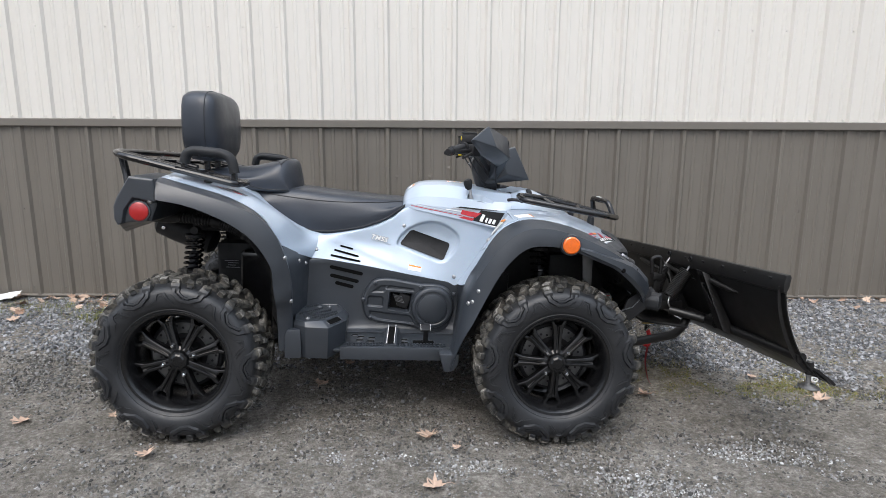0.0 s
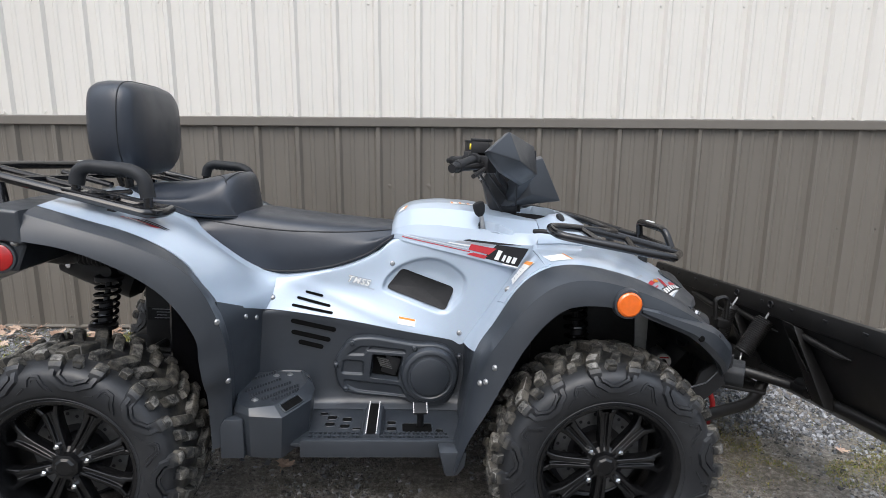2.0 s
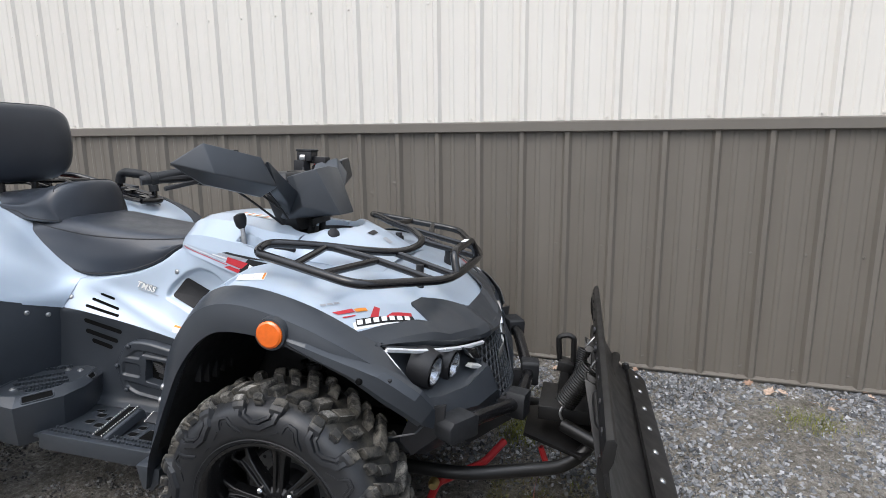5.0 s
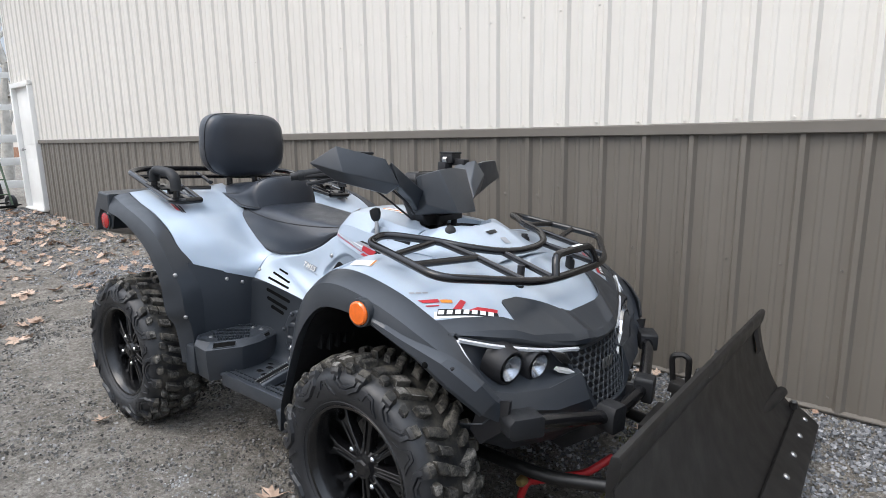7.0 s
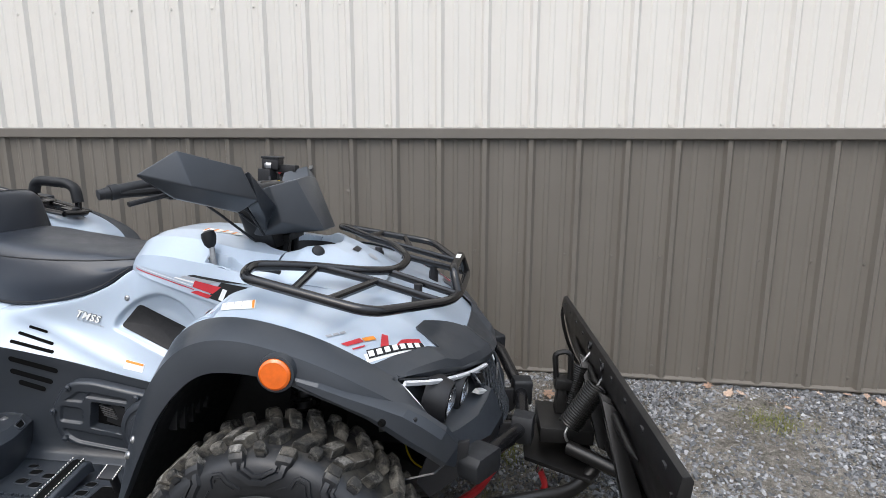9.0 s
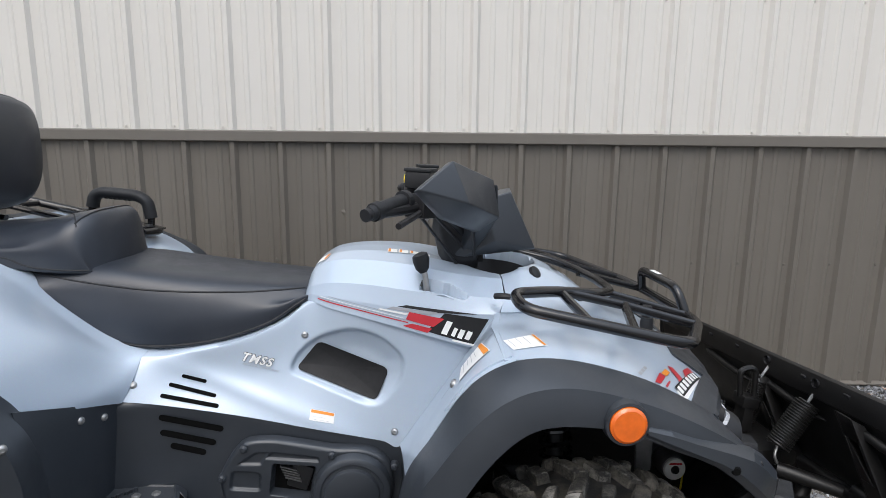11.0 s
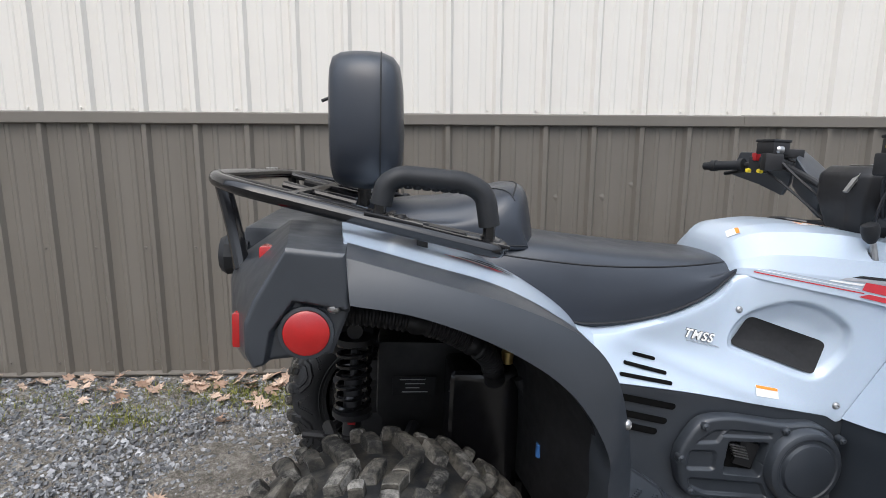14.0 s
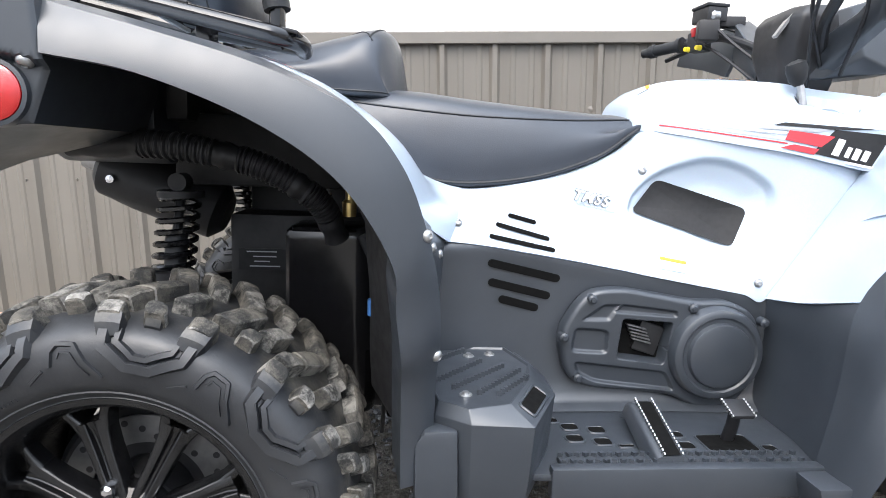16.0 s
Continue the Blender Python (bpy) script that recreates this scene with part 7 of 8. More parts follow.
def tilt(y):
    """The blade hangs a little lower towards the wall."""
    return -0.045 - 0.045 * y / 0.8


def blade_rows(a, b, n=25, push=0.0):
    rows = []
    for y in np.linspace(a, b, n):
        rows.append([Vector((x + push + 0.004 * noise.noise((y * 3, z * 6, 2)), y, z + tilt(y))) for x, z in curve(PROFILE, 24)])
    return rows


blade = part("blade", shell(blade_rows(-HALF, HALF, 41), 0.004), "plow", plough, "black powder-coated curved blade", smooth=60)
rows = []
for y in np.linspace(-HALF - 0.004, HALF + 0.004, 9):
    t = tilt(y)
    rows.append([Vector((x, y, z + t)) for x, z in ((1.490, 0.664), (1.478, 0.668), (1.476, 0.698), (1.482, 0.732), (1.496, 0.736), (1.503, 0.726), (1.500, 0.69))])
flange = part("top_flange", Geo().grid(rows, close_v=True, cap=True), "plow", blade, "folded top edge of the blade", smooth=30, bevel=0.003)
# black blocks set on the flange for the dark of its slots
for i in range(10):
    y = -0.72 + i * 0.16
    part("bolt_hole", Geo().box((1.4795, y, 0.712 + tilt(y)), (0.008, 0.022, 0.010), Matrix.Rotation(-0.18, 3, "Y")), "frame", flange, bevel=0.003)
# wear bar and its bolts
wear = []
for y in np.linspace(-HALF - 0.012, HALF + 0.012, 9):
    t = tilt(y)
    wear.append([Vector((x, y, z + t)) for x, z in ((1.648, 0.372), (1.655, 0.378), (1.726, 0.330), (1.736, 0.318), (1.724, 0.316))])
wb = part("wear_bar", Geo().grid(wear, close_v=True, cap=True), "plow", blade, "black steel wear bar", smooth=20)
for i in range(9):
    y = -0.74 + i * 0.185
    p = Vector((1.692, y, 0.3545 + tilt(y)))
    part("wear_bolt", Geo().lathe([(0.0001, -0.005), (0.007, -0.005), (0.010, -0.002), (0.011, 0.002)], 12), "steel", blade, "bare steel bolt head", m=Matrix.Translation(p) @ Vector((-0.56, 0, -0.83)).to_track_quat("Y", "Z").to_matrix().to_4x4())
# upright ribs on the back
for y in (-0.78, 0.78):
    prof = [(x - 0.011, z + tilt(y)) for x, z in curve(PROFILE, 16)]
    depth = 0.010 if abs(y) > 0.7 else 0.022
    out = prof + [(x - depth * (1 - abs(2 * i / 16 - 1) ** 3 * 0.6) - 0.004, z - 0.004) for i, (x, z) in reversed(list(enumerate(prof)))]
    part("blade_rib", Geo().prism(out, y - 0.004, y + 0.004, "y"), "plow", blade, smooth=20)
for y in (-0.28, 0.10):
    t = tilt(y)
    # a channel that leans down and outward, pierced by a three-cornered window
    for a, b in ((0.0, 0.008), (0.052, 0.060)):
        g = Geo().prism([(1.446, 0.675 + t), (1.480, 0.660 + t), (1.488, 0.630 + t), (1.545, 0.470 + t), (1.535, 0.425 + t), (1.505, 0.435 + t)], a - 0.030, b - 0.030, "y")
        part("blade_bracket", g.moved(Matrix(((1, 0, 0, 0), (0, 1, 0.50, y - 0.50 * 0.63), (0, 0, 1, 0), (0, 0, 0, 1)))), "plow", plough, "black steel blade bracket", bevel=0.002)
    web = Geo()
    q0, q1 = Vector((1.446, 0, 0.675 + t)), Vector((1.505, 0, 0.435 + t))
    for k0, k1, c0, c1, d0, d1 in ((0.0, 0.22, -0.024, 0.024, -0.024, 0.024), (0.60, 1.0, -0.024, 0.024, -0.024, 0.024), (0.22, 0.60, -0.024, -0.018, -0.024, -0.018), (0.22, 0.60, 0.016, 0.024, -0.014, 0.024)):
        a, b = q0.lerp(q1, k0), q0.lerp(q1, k1)
        sh = lambda p, c: Vector((p.x, y + c + 0.50 * (p.z - 0.63), p.z))
        web.grid([[sh(a, c0), sh(a, c1), sh(a, c1) + Vector((0.006, 0, 0)), sh(a, c0) + Vector((0.006, 0, 0))], [sh(b, d0), sh(b, d1), sh(b, d1) + Vector((0.006, 0, 0)), sh(b, d0) + Vector((0.006, 0, 0))]], close_v=True, cap=True)
    part("bracket_web", web, "plow", plough, bevel=0.0015)
# pressed gussets beneath the top edge
for y in (-0.36, -0.02, 0.30):
    t = tilt(y)
    part("pressed_gusset", Geo().tube([(1.486, y + 0.13, 0.640 + t), (1.480, y + 0.09, 0.640 + t), (1.481, y, 0.632 + t), (1.485, y - 0.10, 0.625 + t), (1.492, y - 0.15, 0.624 + t)], [0.003, 0.010, 0.012, 0.010, 0.003], 10), "plow", blade, smooth=60)
# brace bar along the lower back
part("brace_bar", Geo().tube([(1.600, -0.79, 0.415), (1.560, -0.40, 0.405), (1.548, -0.24, 0.420)], 0.020, 12), "plow", plough, "black steel brace bar")
part("brace_bar", Geo().tube([(1.600, 0.79, 0.335), (1.560, 0.40, 0.36), (1.548, 0.24, 0.37)], 0.020, 12), "plow", plough, "black steel brace bar")
part("cross_bar", Geo().tube([(1.545, -0.30, 0.405), (1.545, 0.30, 0.375)], 0.022, 12), "plow", plough)
part("pivot_nut", Geo().lathe([(0.0001, -0.024), (0.010, -0.024), (0.017, -0.018), (0.020, 0.0), (0.020, 0.01)], 6, Matrix.Translation((1.518, -0.348, 0.443))), "steel", plough, "large bare steel pivot nut")
# push frame under the bike
for s in (1, -1):
    pts = rounded([(0.55, -0.26 * s, 0.275), (1.13, -0.29 * s, 0.300), (1.40, -0.20 * s, 0.318), (1.46, -0.16 * s, 0.345), (1.50, -0.13 * s, 0.40)], 0.07, 8)
    part("push_tube", Geo().tube(pts, 0.020, 12), "plow", plough, "black steel push tube")
    part("push_bar", Geo().tube([(1.40, -0.13 * s, 0.42), (1.545, -0.22 * s, 0.40)], 0.020, 12), "plow", plough)
sector = Geo().prism([(1.28, -0.10), (1.46, -0.20), (1.49, -0.16), (1.49, 0.16), (1.46, 0.20), (1.28, 0.10)], 0.350, 0.362, "z")
part("pivot_plate", sector, "plow", plough, "black steel pivot plate", bevel=0.003)
# black discs on the plate paint the dark of its holes
for i in range(5):
    y = -0.10 + i * 0.05
    part("pivot_hole", Geo().lathe([(0.0001, 0), (0.008, 0), (0.009, 0.001)], 10, Matrix.Translation((1.455, y, 0.3632)) @ Matrix.Rotation(radians(90), 4, "X")), "frame", plough)
part("pivot_plate", Geo().box((1.40, 0, 0.435), (0.16, 0.20, 0.045)), "plow", plough, bevel=0.006)
# lift tower, springs
tower = Geo().prism([(1.372, 0.46), (1.41, 0.46), (1.405, 0.545), (1.378, 0.545)], 0.005, 0.055, "y").prism([(1.365, 0.54), (1.415, 0.535), (1.418, 0.565), (1.37, 0.572)], 0.0, 0.06, "y")
tw = part("lift_tower", tower, "plow", plough, "black lift tower with open handle", bevel=0.004)
part("tower_handle", Geo().tube(rounded([(1.372, 0.03, 0.565), (1.362, 0.03, 0.645), (1.395, 0.03, 0.655), (1.412, 0.03, 0.645), (1.415, 0.03, 0.565)], 0.015), 0.009, 8), "plow", tw)


def big_spring(a, b, r, turns):
    a, b = Vector(a), Vector(b)
    d = (b - a).normalized()
    s = d.cross(Vector((0, 1, 0))).normalized()
    u = s.cross(d)
    pts = []
    n = turns * 14
    for i in range(n + 1):
        t = i / 14 * 2 * math.pi
        pts.append(a + (b - a) * (i / n) + s * r * math.cos(t) + u * r * math.sin(t))
    return Geo().tube(pts, 0.0034, 6)


for a, b, eye in (((1.398, -0.125, 0.485), (1.468, -0.125, 0.612), (1.500, -0.135, 0.668)), ((1.420, 0.055, 0.475), (1.450, 0.065, 0.600), (1.492, 0.075, 0.660))):
    sp = part("trip_spring", big_spring(a, b, 0.030 if eye[1] < 0 else 0.022, 19), "plow", plough, "black steel trip spring")
    part("spring_hook", Geo().tube(rounded([b, (b[0] + 0.012, b[1], b[2] + 0.025), eye], 0.015), 0.0042, 8), "steel", sp, "bare steel spring hook")
    part("spring_hook", Geo().tube(rounded([a, (a[0] - 0.012, a[1] - 0.01, a[2] - 0.025), (a[0] - 0.002, a[1] - 0.012, a[2] - 0.045)], 0.015), 0.0042, 8), "steel", sp, "bare steel spring hook")
    part("spring_pin", Geo().lathe([(0.0001, -0.004), (0.012, -0.003), (0.013, 0.004)], 12, Matrix.Translation((1.475, eye[1], eye[2] + 0.005)) @ Matrix.Rotation(radians(90), 4, "Z")), "frame", sp)
# skid shoes at both ends
for y in (-0.775, 0.775):
    t = tilt(y)
    shoe = part("skid_shoe", Geo().lathe([(0.0001, 0.016), (0.012, 0.014), (0.030, 0.004), (0.038, 0.0), (0.038, -0.004), (0.0001, -0.006)], 24, Matrix.Translation((1.655, y, 0.300 + t)) @ Matrix.Rotation(radians(90), 4, "X")), "steel", plough, "round bare steel skid shoe")
    part("shoe_post", Geo().tube([(1.652, y, 0.305 + t), (1.645, y, 0.405 + t)], 0.009, 10), "steel", shoe)
    part("shoe_sleeve", Geo().tube([(1.648, y, 0.350 + t), (1.645, y, 0.398 + t)], 0.015, 12), "plow", shoe)
    part("shoe_clip", Geo().tube(rounded([(1.648, y - 0.018, 0.345 + t), (1.672, y - 0.022, 0.340 + t), (1.668, y - 0.02, 0.325 + t), (1.648, y - 0.02, 0.330 + t)], 0.008, 4, True), 0.0028, 6, True), "white", shoe, "white spring clip")
# warning label, on the blade's back
g = Geo().add([(1.4890, 0.62, 0.645), (1.4890, 0.70, 0.640), (1.5240, 0.70, 0.510), (1.5240, 0.62, 0.515)], [(0, 1, 2, 3)])
lab = part("warning_label", g.moved(Matrix.Translation((-0.006, 0, 0))), "decalblack", plough, "black and orange warning label")
for k, (z0, z1) in enumerate(((0.638, 0.615), (0.560, 0.530))):
    f = lambda z: 1.4890 - 0.0072 + (0.643 - z) * 0.268
    part("label_band", Geo().add([(f(z0), 0.625, z0), (f(z0), 0.695, z0), (f(z1), 0.695, z1), (f(z1), 0.625, z1)], [(0, 1, 2, 3)]), "orange", lab)
# winch strap, hook and red strut under the nose
part("tow_hook", Geo().tube(rounded([(1.335, -0.06, 0.30), (1.355, -0.06, 0.25), (1.345, -0.06, 0.215), (1.325, -0.06, 0.225)], 0.02), 0.010, 10), "red", plough, "red winch hook")
strap = [Vector((1.345 - 0.005 * i, -0.09 - 0.004 * i, 0.215 - 0.0155 * i)) for i in range(11)]
part("winch_strap", Geo().grid([[p + Vector((0, -0.012, 0)), p + Vector((0.002, 0.012, 0.0))] for p in [Vector(q) for q in curve([(1.335, -0.08, 0.225), (1.325, -0.09, 0.15), (1.335, -0.11, 0.07), (1.355, -0.13, 0.03)], 16)]]), "red", plough, "red webbing winch strap")
part("shackle", Geo().tube(rounded([(1.325, -0.06, 0.29), (1.335, -0.085, 0.33), (1.345, -0.06, 0.36), (1.335, -0.035, 0.33)], 0.015, 4, True), 0.006, 8, True), "chrome", plough, "bright steel shackle")
part("shackle", Geo().tube(rounded([(1.30, -0.07, 0.335), (1.35, -0.10, 0.345), (1.37, -0.05, 0.35)], 0.015, 4), 0.005, 8), "gold", plough, "brass-coloured clevis pin")
part("lift_strut", Geo().tube(rounded([(1.015, -0.22, 0.150), (1.035, -0.225, 0.215), (1.045, -0.17, 0.196), (1.15, -0.02, 0.190), (1.205, 0.06, 0.235)], 0.03), 0.013, 10), "red", plough, "red painted steel strut")
part("strut_bolt", Geo().lathe([(0.0001, -0.02), (0.010, -0.02), (0.016, -0.012), (0.017, 0.01)], 12, Matrix.Translation((1.03, -0.245, 0.225))), "gold", plough, "zinc-plated bolt")
# -- prints and labels on the bike: makers' marks stay plain shapes --
def print_quad(name, bvh, corners, material, parent=quad, way="y", n=8, m=4, lift=0.002, label=""):
    g = patch(bvh, corners, n, m, way, lift)
    if g:
        return part(name, g, material, parent, label, smooth=60)


TS = tree(tank, side_panel, flank)
TKL = Geo().join(tank, MIDDLE)
TKT = tree(TKL)
# the long print on the tank's skirt, in red and black, with plain white bars
base = print_quad("stripe_print", TKT, [(0.392, 0.835), (0.500, 0.812), (0.532, 0.872), (0.432, 0.879)], "decalblack", n=12, m=8, label="black and red side print with white bars")
print_quad("stripe_print", TKT, [(0.345, 0.858), (0.408, 0.846), (0.432, 0.866), (0.352, 0.876)], "decalred", n=10, m=5, lift=0.0025, label="red flash of the side print")
print_quad("stripe_print", TKT, [(0.338, 0.843), (0.395, 0.832), (0.405, 0.842), (0.360, 0.850)], "decalred", n=8, m=3, lift=0.0025)
print_quad("stripe_print", TKT, [(0.300, 0.878), (0.400, 0.873), (0.430, 0.879), (0.315, 0.884)], "decalgrey", n=10, m=3, lift=0.0018)
print_quad("stripe_print", TKT, [(0.325, 0.885), (0.425, 0.879), (0.510, 0.881), (0.345, 0.890)], "decalblack", n=12, m=2, lift=0.0022)
print_quad("stripe_print", TKT, [(0.280, 0.874), (0.345, 0.868), (0.352, 0.872), (0.285, 0.877)], "white", n=8, m=2, lift=0.0022)
for (x0, z0, x1, z1, h), mat in (((0.135, 0.879, 0.350, 0.850, 0.0026), "decalred"), ((0.135, 0.8835, 0.345, 0.856, 0.0012), "decalgrey"), ((0.14, 0.8865, 0.34, 0.860, 0.0012), "white"), ((0.16, 0.889, 0.33, 0.866, 0.0010), "decalgrey")):
    print_quad("pinstripe", TKT, [(x0, z0), (x1, z1), (x1, z1 + h), (x0, z0 + h)], mat, n=30, m=1, lift=0.0018)
for i, (x, z, w, h) in enumerate(((0.432, 0.833, 0.013, 0.030), (0.452, 0.830, 0.008, 0.019), (0.467, 0.826, 0.011, 0.020), (0.484, 0.824, 0.011, 0.019))):
    print_quad("white_bar", TKT, [(x - w / 2, z), (x + w / 2, z - 0.003), (x + w / 2 + h * 0.42, z + h - 0.003), (x - w / 2 + h * 0.42, z + h)], "white", base, n=3, m=4, lift=0.0035)
print_quad("white_bar", TKT, [(0.450, 0.8175), (0.500, 0.8085), (0.503, 0.8125), (0.453, 0.8215)], "white", base, n=4, m=1, lift=0.0035)
def words(text, size, material, parent, m, label="", fat=0.0):
    """Flat lettering in the built-in font, as a mesh."""
    c = bpy.data.curves.new("lettering", "FONT")
    c.body, c.size, c.align_x, c.extrude, c.offset, c.space_character = text, size, "LEFT", 0.0002, fat, 1.18 if fat else 1.0
    tmp = bpy.data.objects.new("lettering", c)
    scene.collection.objects.link(tmp)
    dg = bpy.context.evaluated_depsgraph_get()
    me = bpy.data.meshes.new_from_object(tmp.evaluated_get(dg))
    bpy.data.objects.remove(tmp)
    bpy.data.curves.remove(c)
    me.materials.clear()
    return part("lettering", me, material, parent, label, m=m)


q, n = on(TS, -0.033, 0.7215)
q2, _ = on(TS, 0.040, 0.7065)
ex = (q2 - q).normalized()
ez = ex.cross(n).normalized()
ez = ez if ez.z > 0 else -ez
en = ex.cross(ez)
for fat, lift, mat in ((0.0016, 0.0026, "decalblack"), (0.0008, 0.0036, "white")):
    slant = Matrix(((1, 0.28, 0, 0), (0, 1, 0, 0), (0, 0, 1, 0), (0, 0, 0, 1)))
    words("TMSS", 0.0285, mat, quad, Matrix.Translation(q - ex * 0.010 + ez * 0.0085 - Vector((0, lift, 0))) @ Matrix((ex, ez, en)).transposed().to_4x4(), "white slanted lettering with a black edge", fat).data.transform(slant)
words("ELECTRONIC POWER STEERING", 0.0058, "decalgrey", quad, Matrix.Translation(q - Vector((0, 0.003, 0))) @ Matrix((ex, ez, en)).transposed().to_4x4(), "small grey lettering")


def warning_label(bvh, corners, way="y", band=0.30, lines=3):
    """A white sticker with an orange head and bars for its small print."""
    a, b, c, d = [np.array(q, float) for q in corners]
    lab = print_quad("warning_label", bvh, corners, "white", way=way, lift=0.002, label="white warning label with orange head")
    if lab is None:
        return
    at = lambda s, t: tuple((a * (1 - s) + b * s) * (1 - t) + (d * (1 - s) + c * s) * t)
    print_quad("label_band", bvh, [at(0.03, 1 - band), at(0.97, 1 - band), at(0.97, 0.97), at(0.03, 0.97)], "orange", lab, way, 6, 2, 0.003)
    for i in range(lines):
        t = 0.12 + i * (1 - band - 0.2) / max(1, lines)
        print_quad("label_line", bvh, [at(0.10, t), at(0.80 - 0.15 * (i % 2), t), at(0.80 - 0.15 * (i % 2), t + 0.016), at(0.10, t + 0.016)], "decalgrey", lab, way, 4, 1, 0.003)


warning_label(TS, [(0.128, 0.604), (0.185, 0.595), (0.187, 0.617), (0.130, 0.626)], band=0.3, lines=2)
# raised pad on the flank, with its label and round fastener
rows = []
for t in np.linspace(0.62, 1.9, 22):
    rows.append([])
    for u in np.linspace(0, 1, 26):
        q, n = flank_at(1.25 + 0.2 * (t - 0.65) + u * (3.94 - 1.25 - 0.2 * (t - 0.65)), t)
        rows[-1].append(q + n * (0.001 + 0.007 * smoothstep(0.62, 1.2, t)))
pad_near = shell(rows, -0.006)
both("flank_pad", pad_near, "silver", label="raised silver pad on the flank", smooth=40)


def lifted(s, t):
    q, n = flank_at(s, t)
    return q + n * 0.0085, n


warning_label(lifted, [(2.0, 0.95), (2.0, 1.55), (3.3, 1.52), (2.95, 1.0)], band=0.2, lines=4)
q, n = lifted(1.75, 1.25)
part("fastener", SCREW, None, quad, m=Matrix.Translation(q) @ (-n).to_track_quat("Y", "Z").to_matrix().to_4x4() @ Matrix.Scale(1.15, 4))
# front deck prints
middle(0.965)
DT = tree(front_deck)
warning_label(DT, [(0.545, -0.480), (0.560, -0.520), (0.630, -0.497), (0.612, -0.449)], "z", 0.10, 3)
for s in (1, -1):
    def deck(name, pts, mat, lift, n=8, m=3, label=""):
        return print_quad(name, DT, [(x, y * s) for x, y in pts], mat, quad, "z", n, m, lift, label)
    deck("deck_print", [(0.902, -0.532), (0.889, -0.514), (0.990, -0.366), (1.026, -0.350)], "white", 0.0012, 12, 4, "white, red and black deck print")
    for i in range(3):
        x, y = 0.808 + 0.011 * i, -0.528 + 0.0165 * i
        deck("letter_bar", [(x, y), (x - 0.005, y + 0.004), (x + 0.004, y + 0.017), (x + 0.009, y + 0.013)], "decalgrey", 0.0022, 2, 2)
    deck("deck_flash", [(0.838, -0.526), (0.868, -0.474), (0.879, -0.478), (0.852, -0.521)], "decalred", 0.0022)
    deck("deck_flash", [(0.862, -0.520), (0.884, -0.486), (0.886, -0.489), (0.866, -0.521)], "decalred", 0.0022)
    deck("deck_flash", [(0.872, -0.472), (0.893, -0.442), (0.902, -0.448), (0.882, -0.475)], "orange", 0.0026)
    deck("deck_flash", [(0.918, -0.478), (0.908, -0.418), (0.922, -0.412), (0.936, -0.462)], "decalred", 0.0020)
    deck("deck_flash", [(0.945, -0.432), (0.952, -0.398), (0.988, -0.347), (1.003, -0.372)], "decalred", 0.0020)
    deck("deck_flash", [(0.902, -0.519), (0.890, -0.500), (0.996, -0.358), (1.009, -0.370)], "decalblack", 0.0026, 12, 3)
    for i in range(7):
        x, y = 0.9010 + 0.0143 * i, -0.5135 + 0.0198 * i
        deck("letter_bar", [(x, y), (x - 0.0075, y + 0.0125), (x + 0.0022, y + 0.0260), (x + 0.0097, y + 0.0135)], "white", 0.0034, 2, 2)
middle()
# rear deck flashes under the rack
RT = tree(rear_deck)
for s in (1, -1):
    for i, (x0, x1, y0, y1, mat) in enumerate(((-0.640, -0.545, -0.432, -0.424, "decalred"), (-0.615, -0.525, -0.424, -0.420, "decalblack"), (-0.59, -0.52, -0.417, -0.412, "decalblack"), (-0.63, -0.57, -0.437, -0.434, "white"))):
        g = patch(RT, [(x0, y0), (x1, y0 - 0.01), (x1 + 0.012, y1 - 0.01), (x0 + 0.02, y1)], 8, 2, "z", 0.002 + 0.0008 * i)
        if g:
            part("deck_print", g if s > 0 else g.mirrored(), mat, quad)
# labels on the tank
middle(1.0)
TT = tree(tank)
for i in range(4):
    x = 0.30 + i * 0.028
    lab = print_quad("tank_label", TT, [(x, -0.10), (x + 0.024, -0.10), (x + 0.024, -0.062), (x, -0.062)], "white", quad, "z", 3, 3, 0.002, "small white label on the tank")
    print_quad("label_band", TT, [(x + 0.002, -0.098), (x + 0.008, -0.098), (x + 0.008, -0.064), (x + 0.002, -0.064)], "orange", lab or quad, "z", 2, 3, 0.003)
lab = print_quad("tank_label", TT, [(0.125, -0.082), (0.148, -0.098), (0.158, -0.07), (0.136, -0.052)], "white", quad, "z", 3, 3, 0.002, "small white label on the tank")
print_quad("label_band", TT, [(0.142, -0.092), (0.148, -0.096), (0.157, -0.072), (0.150, -0.066)], "orange", lab or quad, "z", 2, 3, 0.003)
middle()
# ---- stones, leaves, moss ----
rng = np.random.default_rng(7)


